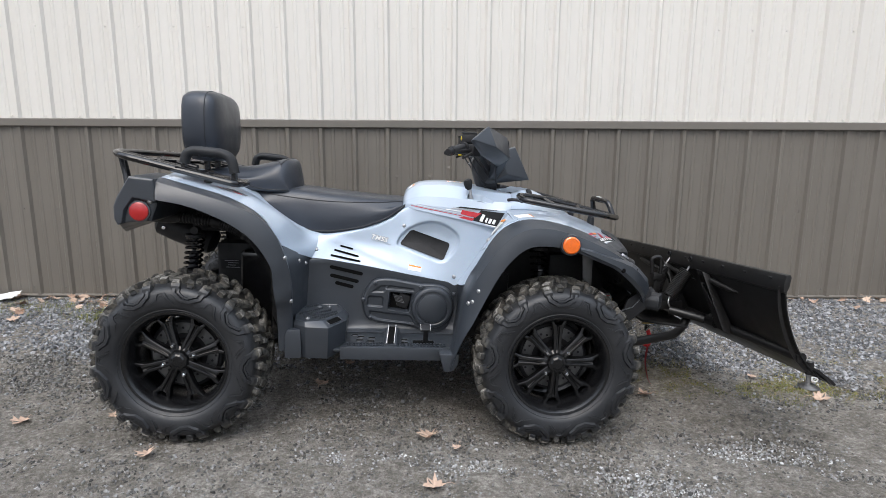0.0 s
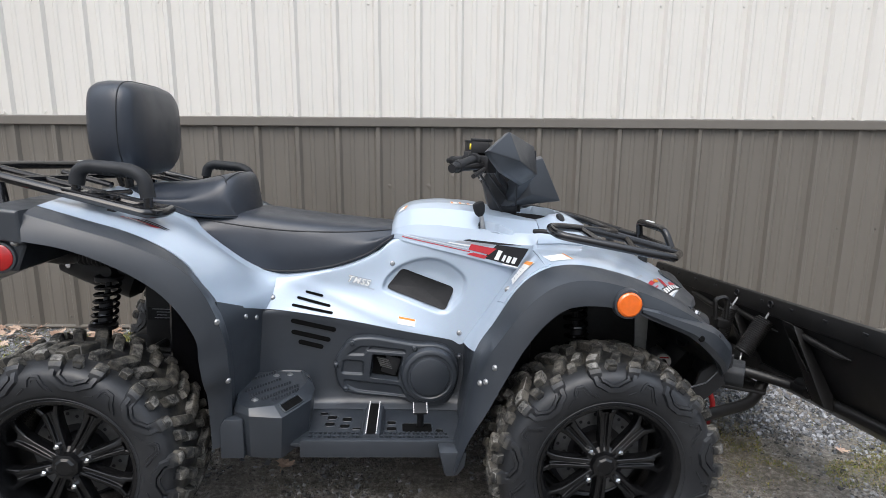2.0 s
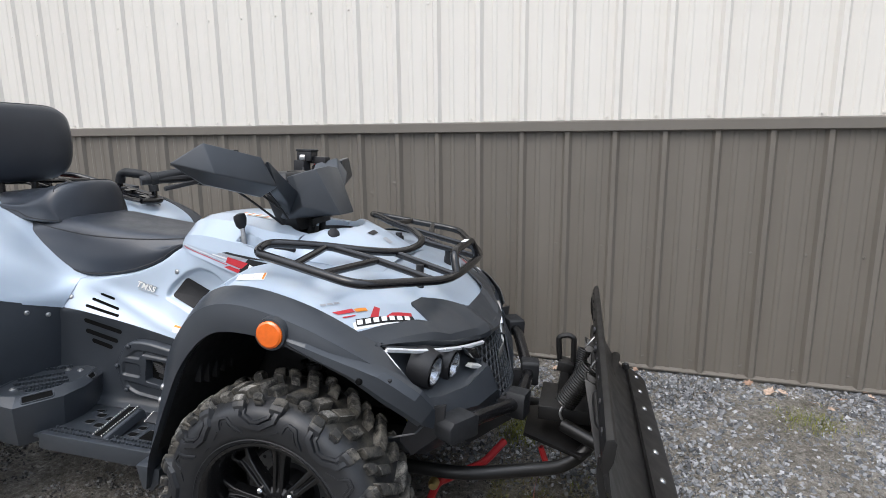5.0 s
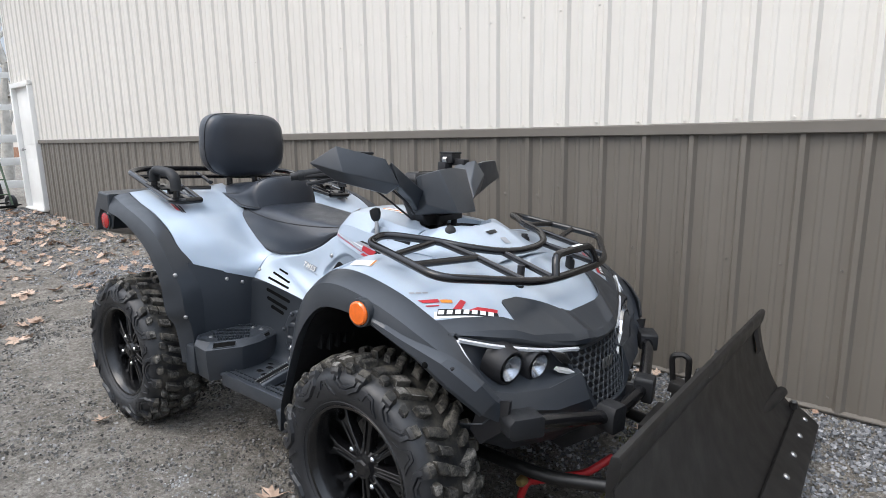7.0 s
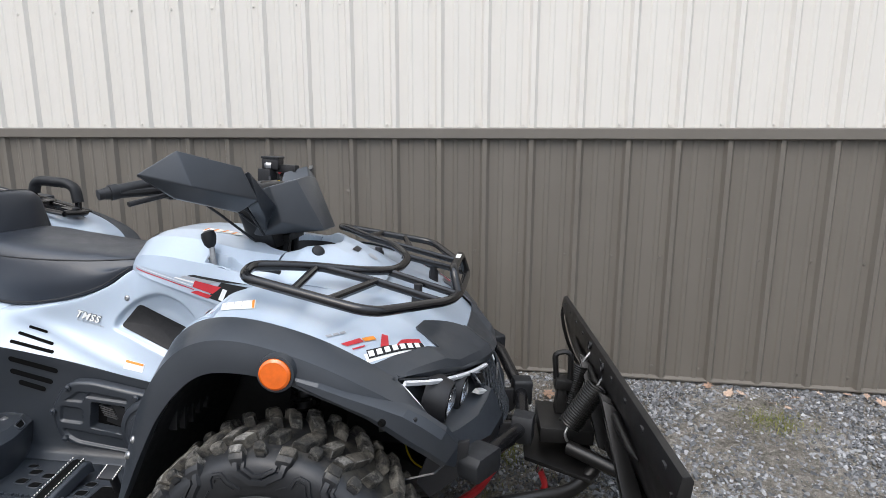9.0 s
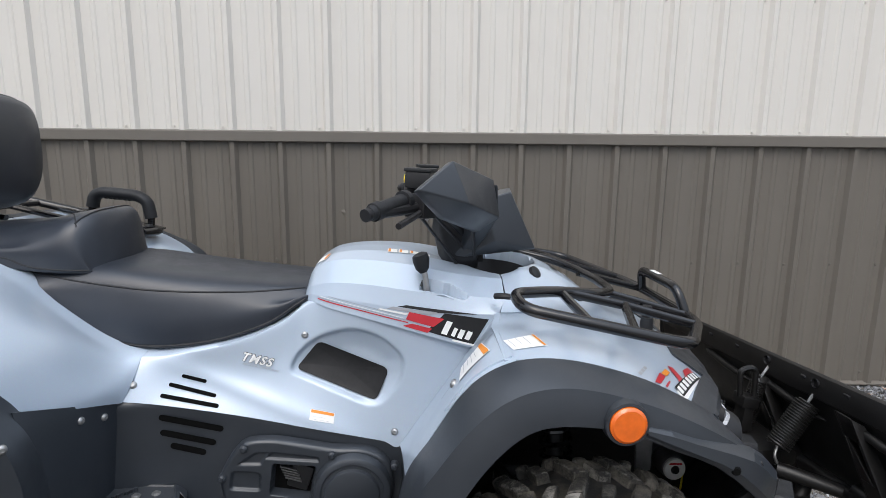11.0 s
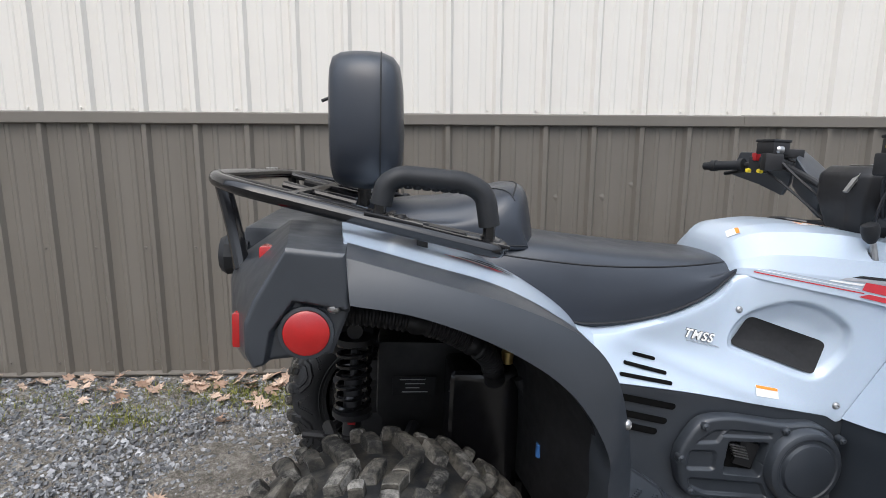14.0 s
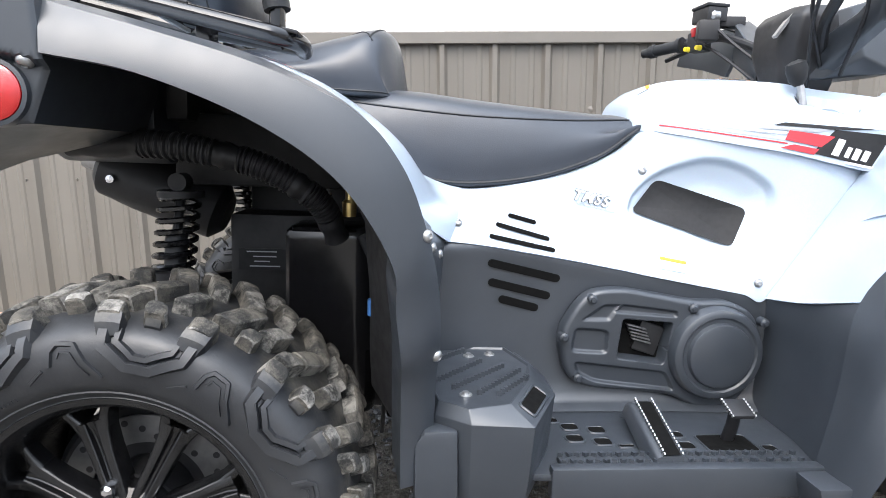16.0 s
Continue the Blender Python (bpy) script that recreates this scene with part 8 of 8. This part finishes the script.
def stones(name, n, place, size, material, label, flat=0.7):
    """Many angular stones in one mesh; place(k) gives arrays of x, y."""
    x, y = place(n)
    n = len(x)
    s = size[0] + (size[1] - size[0]) * rng.random(n) ** 2.2
    corner = np.array([[(i & 1) * 2 - 1, (i >> 1 & 1) * 2 - 1, (i >> 2) * 2 - 1] for i in range(8)], float)
    v = corner[None] * (0.72 + 0.5 * rng.random((n, 8, 3)))
    v *= 0.6
    v *= (s[:, None] * np.stack([0.75 + 0.6 * rng.random(n), 0.6 + 0.4 * rng.random(n), flat * (0.55 + 0.5 * rng.random(n))], 1))[:, None, :] * 0.62
    q = rng.normal(size=(n, 4))
    q[:, 1:3] *= 0.45
    q /= np.linalg.norm(q, axis=1)[:, None]
    w, a, b, c = q.T
    r = np.stack([np.stack([1 - 2 * (b * b + c * c), 2 * (a * b - w * c), 2 * (a * c + w * b)], 1), np.stack([2 * (a * b + w * c), 1 - 2 * (a * a + c * c), 2 * (b * c - w * a)], 1), np.stack([2 * (a * c - w * b), 2 * (b * c + w * a), 1 - 2 * (a * a + b * b)], 1)], 1)
    v = np.einsum("nij,nkj->nki", r, v)
    z = np.array([ground_z(p, t) for p, t in zip(x, y)])
    v += np.stack([x, y, z + 0.10 * s * flat], 1)[:, None, :]
    f = np.array([(0, 2, 3, 1), (4, 5, 7, 6), (0, 1, 5, 4), (2, 6, 7, 3), (0, 4, 6, 2), (1, 3, 7, 5)])
    faces = (f[None] + 8 * np.arange(n)[:, None, None]).reshape(-1, 4)
    me = bpy.data.meshes.new(name)
    me.from_pydata(v.reshape(-1, 3).tolist(), [], faces.tolist())
    me.materials.append(M[material])
    return tagged(new(name, me), label, "gravel", kind="stuff")


def band(n):
    """Crushed stone against the wall, thinning out towards the yard."""
    x = rng.uniform(-4.6, 4.6, n)
    y = 3.69 - rng.random(n) * 1.45
    edge = 2.62 + 0.10 * np.sin(x * 2.1) + 0.06 * np.sin(x * 5.3 + 1) + 0.10 * ((x > -1.2) & (x < 0.9))
    keep = rng.random(n) < np.clip((y - edge) / 0.16 + 0.25, 0.03, 1)
    return x[keep], y[keep]


def yard(n):
    """Loose stones on the dirt, in drifts."""
    x = rng.uniform(-4.4, 4.4, n)
    y = rng.uniform(-0.4, 2.9, n)
    d = np.array([noise.noise((a * 1.1, b * 1.5, 5)) + 0.5 * noise.noise((a * 3.7, b * 4.1, 9)) for a, b in zip(x, y)])
    keep = rng.random(n) < np.clip(0.20 + 0.75 * d, 0.05, 1)
    return x[keep], y[keep]


def drifts(n):
    """Pale grit swept into patches before the bike."""
    c = [(-0.28, 1.78, 0.12, 0.025), (0.10, 1.73, 0.11, 0.03), (0.72, 1.68, 0.10, 0.06), (0.82, 1.58, 0.10, 0.06), (1.20, 1.86, 0.12, 0.05), (1.55, 1.80, 0.25, 0.05), (-1.7, 1.95, 0.5, 0.25), (1.9, 1.75, 0.5, 0.16), (-2.4, 1.5, 0.6, 0.3), (2.6, 1.3, 0.7, 0.3)]
    k = rng.integers(0, len(c), n)
    c = np.array(c)[k]
    return c[:, 0] + rng.normal(size=n) * c[:, 2], c[:, 1] + rng.normal(size=n) * c[:, 3]


def clods(n):
    """Crumbs of dirt all over the yard, thicker in places."""
    x = rng.uniform(-3.6, 3.6, n)
    y = 2.75 - 2.6 * rng.random(n) ** 1.25
    d = np.array([noise.noise((a * 2.1, b * 2.6, 15)) + 0.6 * noise.noise((a * 7.3, b * 8.1, 19)) for a, b in zip(x, y)])
    keep = rng.random(n) < np.clip(0.62 + 0.8 * d, 0.12, 1)
    return x[keep], y[keep]


def faryard(n):
    return rng.uniform(-10, -4.2, n), rng.uniform(0.5, 3.65, n)


stones("gravel_bank", 74000, band, (0.008, 0.026), "gravel", "grey crushed stone banked along the wall")
stones("fine_gravel", 40000, band, (0.005, 0.012), "gravel", "fine grey grit among the stones")
stones("loose_stones", 15000, yard, (0.005, 0.022), "pebble", "pale loose stones on the dirt")
stones("yard_grit", 30000, yard, (0.003, 0.008), "pebble", "fine grit strewn on the dirt")
stones("grit_drift", 5200, drifts, (0.003, 0.012), "palegrit", "pale grit swept into patches")
stones("dirt_clods", 150000, clods, (0.004, 0.017), "clod", "small clods and grit of the trodden dirt", 0.6)
stones("far_gravel", 9000, faryard, (0.012, 0.04), "gravel", "grey stones farther along the wall")


LOBES = [(0, -0.9), (0.10, -0.55), (0.55, -0.62), (0.42, -0.28), (0.98, -0.12), (0.60, 0.10), (0.75, 0.52), (0.32, 0.38), (0.22, 0.62), (0, 1.0)]
LEAF = LOBES + [(-x, y) for x, y in reversed(LOBES[1:-1])]


def leaf_points(size, curl, seed):
    """A lobed leaf, curled and creased: rim points and a raised middle."""
    r = random.Random(seed)
    pts = []
    for x, y in LEAF:
        x, y = x * (0.85 + 0.3 * r.random()), y * (0.85 + 0.3 * r.random())
        pts.append((x * size, y * size, curl * size * (0.55 * abs(x) ** 1.6 + 0.25 * y * y + 0.25 * (r.random() - 0.3))))
    mid = [(0, t * size, 0.02 * size) for t in (-0.5, 0.0, 0.5)]
    return pts, mid


def leaf_geo(size, curl, seed):
    pts, mid = leaf_points(size, curl, seed)
    n = len(pts)
    g = Geo()
    fs = []
    for i in range(n):
        y = (LEAF[i][1] + LEAF[(i + 1) % n][1]) / 2
        c = n + (0 if y < -0.35 else 2 if y > 0.4 else 1)
        fs.append((i, (i + 1) % n, c))
    g.add(pts + mid, fs)
    # fill between the three middle points
    def near(y0, sgn):
        return min(range(n), key=lambda i: abs(LEAF[i][1] - y0) + (0 if LEAF[i][0] * sgn > 0.05 else 9))
    for y0, a, b in ((-0.30, n, n + 1), (0.40, n + 1, n + 2)):
        for sgn in (1, -1):
            k = near(y0, sgn)
            g.f.append((a, b, k))
    stem = Geo().tube([(0, -0.85 * size, 0.01), (0.05 * size, -1.2 * size, 0.012), (0.12 * size, -1.5 * size, 0.004)], 0.0012, 5)
    return g.join(stem)


def lay(x, y, lift=0.012):
    return ground_z(x, y) + lift


SINGLE = [(-0.035, 1.946, 0.055), (0.075, 1.863, 0.022), (-1.686, 2.0, 0.045), (-1.065, 1.755, 0.042), (-1.341, 2.059, 0.03), (-0.553, 2.414, 0.045), (0.98, 2.365, 0.05), (1.802, 2.337, 0.05), (1.604, 2.587, 0.03),
          (-0.456, 2.671, 0.035), (-0.01, 1.60, 0.05), (-1.781, 1.981, 0.035), (0.819, 3.144, 0.05), (-1.732, 2.794, 0.04), (-3.014, 2.0, 0.06), (-2.957, 1.921, 0.06)]
for i, (x, y, s) in enumerate(SINGLE):
    m = pose(x, y, lay(x, y), random.uniform(-12, 12), random.uniform(-12, 12), random.uniform(0, 360))
    o = part("fallen_leaf", leaf_geo(s * 0.95, 0.75, i), "leaf", m=m, smooth=0)
    tagged(o, "dry tan maple leaf curled on the ground", "leaf", "fallen leaves")


def litter(name, spots, label):
    g = Geo()
    for i, (x, y, s) in enumerate(spots):
        g.join(leaf_geo(s, random.uniform(0.2, 0.7), 100 + i % 40), pose(x, y, lay(x, y, 0.012 + 0.012 * random.random()), random.uniform(-35, 35), random.uniform(-35, 35), random.uniform(0, 360)))
    tagged(part(name, g, "leaf", smooth=0), label, "leaves", kind="stuff")


spots = [(random.gauss(-1.75, 0.45), 3.66 - abs(random.gauss(0, 0.16)), random.uniform(0.02, 0.045)) for _ in range(90)]
spots += [(random.uniform(-4.2, 3.5), 3.66 - abs(random.gauss(0, 0.10)), random.uniform(0.015, 0.035)) for _ in range(70)]
litter("leaf_drift", spots, "dry brown leaves drifted against the wall")
spots = [(random.uniform(-9.6, -2.6), random.uniform(1.5, 3.65), random.uniform(0.03, 0.06)) for _ in range(520)]
litter("leaf_litter", spots, "dry leaves scattered along the yard")


def tufts(name, n, place, height, material, label):
    v, f = [], []
    for _ in range(n):
        x, y = place()
        z = ground_z(x, y) - 0.002
        a, h = random.uniform(0, 6.28), height * random.uniform(0.3, 1)
        dx, dy = math.cos(a), math.sin(a)
        w, l = 0.0016, h * random.uniform(0.4, 1.6)
        k = len(v)
        v += [(x - dy * w, y + dx * w, z), (x + dy * w, y - dx * w, z), (x + dx * l * 0.45 + dy * w * 0.7, y + dy * l * 0.45 - dx * w * 0.7, z + h * 0.75), (x + dx * l * 0.45 - dy * w * 0.7, y + dy * l * 0.45 + dx * w * 0.7, z + h * 0.75), (x + dx * l, y + dy * l, z + h)]
        f += [(k, k + 1, k + 2, k + 3), (k + 3, k + 2, k + 4)]
    me = bpy.data.meshes.new(name)
    me.from_pydata(v, [], f)
    me.materials.append(M[material])
    tagged(new(name, me), label, "grass", kind="stuff")


def mossy():
    c = random.choice([(-2.05, 3.30, 0.10, 0.06), (-1.68, 3.47, 0.12, 0.07), (-1.50, 3.42, 0.09, 0.06), (-1.3, 3.55, 0.12, 0.05), (-1.9, 3.52, 0.2, 0.05), (0.91, 3.15, 0.06, 0.08), (0.88, 3.03, 0.05, 0.05), (2.0, 3.35, 0.07, 0.05), (-7.0, 3.4, 0.5, 0.12), (-2.6, 3.45, 0.3, 0.08)])
    return c[0] + random.gauss(0, c[2]), min(3.67, c[1] + random.gauss(0, c[3]))


def strip():
    while True:
        x = random.uniform(0.85, 4.2)
        y = 2.60 + 0.06 * math.sin(x * 3) + random.gauss(0, 0.11)
        if noise.noise((x * 3.1, y * 4.3, 2)) + 0.5 * noise.noise((x * 9, y * 9, 4)) > -0.08:
            return x, y


tufts("moss_patch", 5200, mossy, 0.030, "moss", "green moss and grass tufts by the wall")
tufts("moss_strip", 24000, strip, 0.011, "moss", "thin olive moss along the gravel's edge")
tufts("dead_grass", 12000, strip, 0.013, "straw", "flattened straw-coloured grass")

# crumpled paper by the wall
g = Geo()
rows = []
for i in range(9):
    rows.append([Vector((i * 0.022 + 0.01 * noise.noise((i, j, 1)), j * 0.022 + 0.01 * noise.noise((i, j, 2)), 0.03 * abs(noise.noise((i * 0.7, j * 0.9, 4))))) for j in range(6)])
paper = part("paper_scrap", shell(rows, 0.001), "white", m=pose(-2.95, 3.52, lay(-2.95, 3.52, 0.014), 8, -6, 12), smooth=0)
tagged(paper, "crumpled white paper scrap by the wall", "litter")


# ---- the shed's far end: door, corner, fence, hand truck ----
def far_door():
    door = part("door_1", Geo().box((-9.18, WALL_Y + 0.02, 1.165), (0.80, 0.045, 1.83)), "door", bevel=0.004)
    tagged(door, "white painted side door, shut", "door", kind="structure")
    for c, s in (((-9.615, WALL_Y - 0.02, 1.17), (0.07, 0.10, 1.86)), ((-8.745, WALL_Y - 0.02, 1.17), (0.07, 0.10, 1.86)), ((-9.18, WALL_Y - 0.02, 2.115), (0.94, 0.10, 0.07))):
        part("door_frame", Geo().box(c, s), "door", door, bevel=0.005)
    part("door_sill", Geo().box((-9.18, WALL_Y - 0.03, 0.235), (0.9, 0.12, 0.03)), "door", door, bevel=0.004)
    part("door_panel", Geo().box((-9.18, WALL_Y - 0.004, 1.60), (0.55, 0.006, 0.75)), "door", door, bevel=0.003)
    part("door_panel", Geo().box((-9.18, WALL_Y - 0.004, 0.68), (0.55, 0.006, 0.65)), "door", door, bevel=0.003)
    part("door_handle", Geo().lathe([(0.0001, -0.06), (0.022, -0.055), (0.026, -0.04), (0.010, -0.03), (0.010, 0.0)], 14, Matrix.Translation((-9.50, WALL_Y, 1.15))), "steel", door, "metal door knob")


far_door()
corner = Geo().box((WALL_L - 0.05, WALL_Y - 0.01, WALL_TOP / 2), (0.06, 0.05, WALL_TOP))
tagged(part("trim", corner, "cream", bevel=0.004), "cream corner trim of the shed", "trim", kind="structure")
end_wall = part("wall_west", Geo().box((WALL_L - 0.03, WALL_Y + 4.2, WALL_TOP / 2), (0.06, 8.0, WALL_TOP)), "cream", smooth=0)
tagged(end_wall, "end wall of the steel-clad shed", "wall", kind="structure")
roof = Geo().prism([(WALL_Y - 0.35, WALL_TOP - 0.02), (WALL_Y - 0.35, WALL_TOP + 0.06), (WALL_Y + 4.2, WALL_TOP + 1.6), (WALL_Y + 8.7, WALL_TOP + 0.06), (WALL_Y + 8.7, WALL_TOP - 0.02), (WALL_Y + 4.2, WALL_TOP + 1.5)], WALL_L - 0.3, WALL_R + 0.3, "x")
tagged(part("roof", roof, "trim", smooth=0), "taupe steel roof of the shed", "roof", kind="structure")


def fence():
    f = thing("board_fence", "white painted board fence beyond the shed", "fence", Matrix.Translation((-12.4, 0, 0.18)))
    for i in range(6):
        part("post", Geo().box((0, 1.2 + i * 1.9, 0.72), (0.13, 0.13, 1.44)), "wood", f, bevel=0.01)
    for z in (0.28, 0.72, 1.16):
        part("rail", Geo().box((0.085, 6.0, z), (0.035, 10.6, 0.15)), "fencewhite", f, bevel=0.004)
    for z in (1.75, 2.35):
        part("rail", Geo().box((0.085, 6.0, z), (0.03, 10.6, 0.11)), "fencewhite", f, bevel=0.004)
    for i in range(3):
        part("post", Geo().box((0.02, 3.1 + i * 3.8, 1.3), (0.11, 0.11, 2.6)), "wood", f, bevel=0.01)


fence()


def hand_truck():
    t = thing("hand_truck", "green steel hand truck with black wheels", "hand truck", pose(-9.98, 3.38, ground_z(-9.98, 3.38), 0, -14, 20))
    green = plain("green_paint", (0.10, 0.14, 0.09), 0.5, 0, 0.2, 12)
    for y in (-0.17, 0.17):
        part("upright", Geo().tube(rounded([(0, y, 0.04), (0, y, 0.95), (-0.10, y, 1.12)], 0.08), 0.016, 10), green, t)
        w = part("wheel", Geo().lathe([(0.03, -0.035), (0.10, -0.04), (0.125, -0.02), (0.125, 0.02), (0.10, 0.04), (0.03, 0.035)], 24), "soft", t, "black rubber wheel", m=Matrix.Translation((-0.09, y * 1.3, 0.125)))
        part("hub", Geo().lathe([(0.0001, -0.045), (0.035, -0.04), (0.04, 0.04), (0.0001, 0.045)], 14), "grey", w)
    for z in (0.25, 0.5, 0.75):
        part("cross_bar", Geo().tube([(0, -0.17, z), (0, 0.17, z)], 0.012, 8), green, t)
    part("toe_plate", Geo().box((0.10, 0, 0.03), (0.22, 0.36, 0.012)), "frame", t, bevel=0.003)
    part("axle", Geo().tube([(-0.09, -0.24, 0.125), (-0.09, 0.24, 0.125)], 0.012, 8), "frame", t)
    part("strap", Geo().box((-0.06, 0, 0.33), (0.10, 0.2, 0.28)), "frame", t, bevel=0.02)


hand_truck()


def bare_tree(x, y, h, seed):
    """A leafless tree: trunk, limbs and twigs, with a thin rest of brown leaves."""
    r = random.Random(seed)
    t = thing("bare_tree", "leafless autumn tree behind the fence", "tree", Matrix.Translation((x, y, 0)), "trees beyond the yard")
    wood, leaves = Geo(), Geo()

    def grow(p, d, length, rad, depth):
        pts = [p]
        for i in range(4):
            d = (d + Vector((r.uniform(-0.18, 0.18), r.uniform(-0.18, 0.18), r.uniform(-0.02, 0.12)))).normalized()
            pts.append(pts[-1] + d * length / 4)
        wood.tube(pts, [rad * (1 - 0.16 * i) for i in range(5)], 6 if depth < 2 else 4)
        if depth < 4:
            for i in range(3 if depth else 4):
                a = r.uniform(0, 6.28)
                nd = (d + Vector((math.cos(a), math.sin(a), r.uniform(0.0, 0.6))) * r.uniform(0.5, 0.9)).normalized()
                grow(pts[r.choice((2, 3, 4))], nd, length * r.uniform(0.5, 0.72), rad * 0.42, depth + 1)
        elif r.random() < 0.5:
            leaves.join(leaf_geo(0.10, 0.4, r.randint(0, 30)), Matrix.Translation(pts[-1]) @ Euler((r.uniform(0, 3), r.uniform(0, 3), r.uniform(0, 6))).to_matrix().to_4x4())

    grow(Vector((0, 0, -0.1)), Vector((0, 0, 1)), h * 0.42, h * 0.022, 0)
    part("trunk", wood, "wood", t, smooth=60)
    if leaves.v:
        part("crown", leaves, "leaf", t, smooth=0)


for i, (x, y, h) in enumerate(((-17, 5.0, 8), (-22, 8.5, 10), (-27, 6.0, 11), (-34, 13, 12), (-30, 2, 11))):
    bare_tree(x, y, h, i)


def far_house():
    h = thing("far_house", "pale house with brown brick base far behind", "house", Matrix.Translation((-42, 16, 0)))
    part("wall", Geo().box((0, 0, 2.0), (7, 9, 4.0)), "cream", h, smooth=0)
    part("base", Geo().box((0, 0, 0.5), (7.1, 9.1, 1.0)), "brick", h, smooth=0)
    part("roof", Geo().prism([(-5, 4.0), (0, 6.4), (5, 4.0)], -4.0, 4.0, "x"), "trim", h, smooth=0)
    for y in (-2.5, 0, 2.5):
        w = part("window", Geo().box((3.53, y, 2.2), (0.08, 1.0, 1.3)), "door", h, bevel=0.01)
        part("pane", Geo().box((3.575, y, 2.2), (0.02, 0.8, 1.1)), "black", w, smooth=0)


far_house()
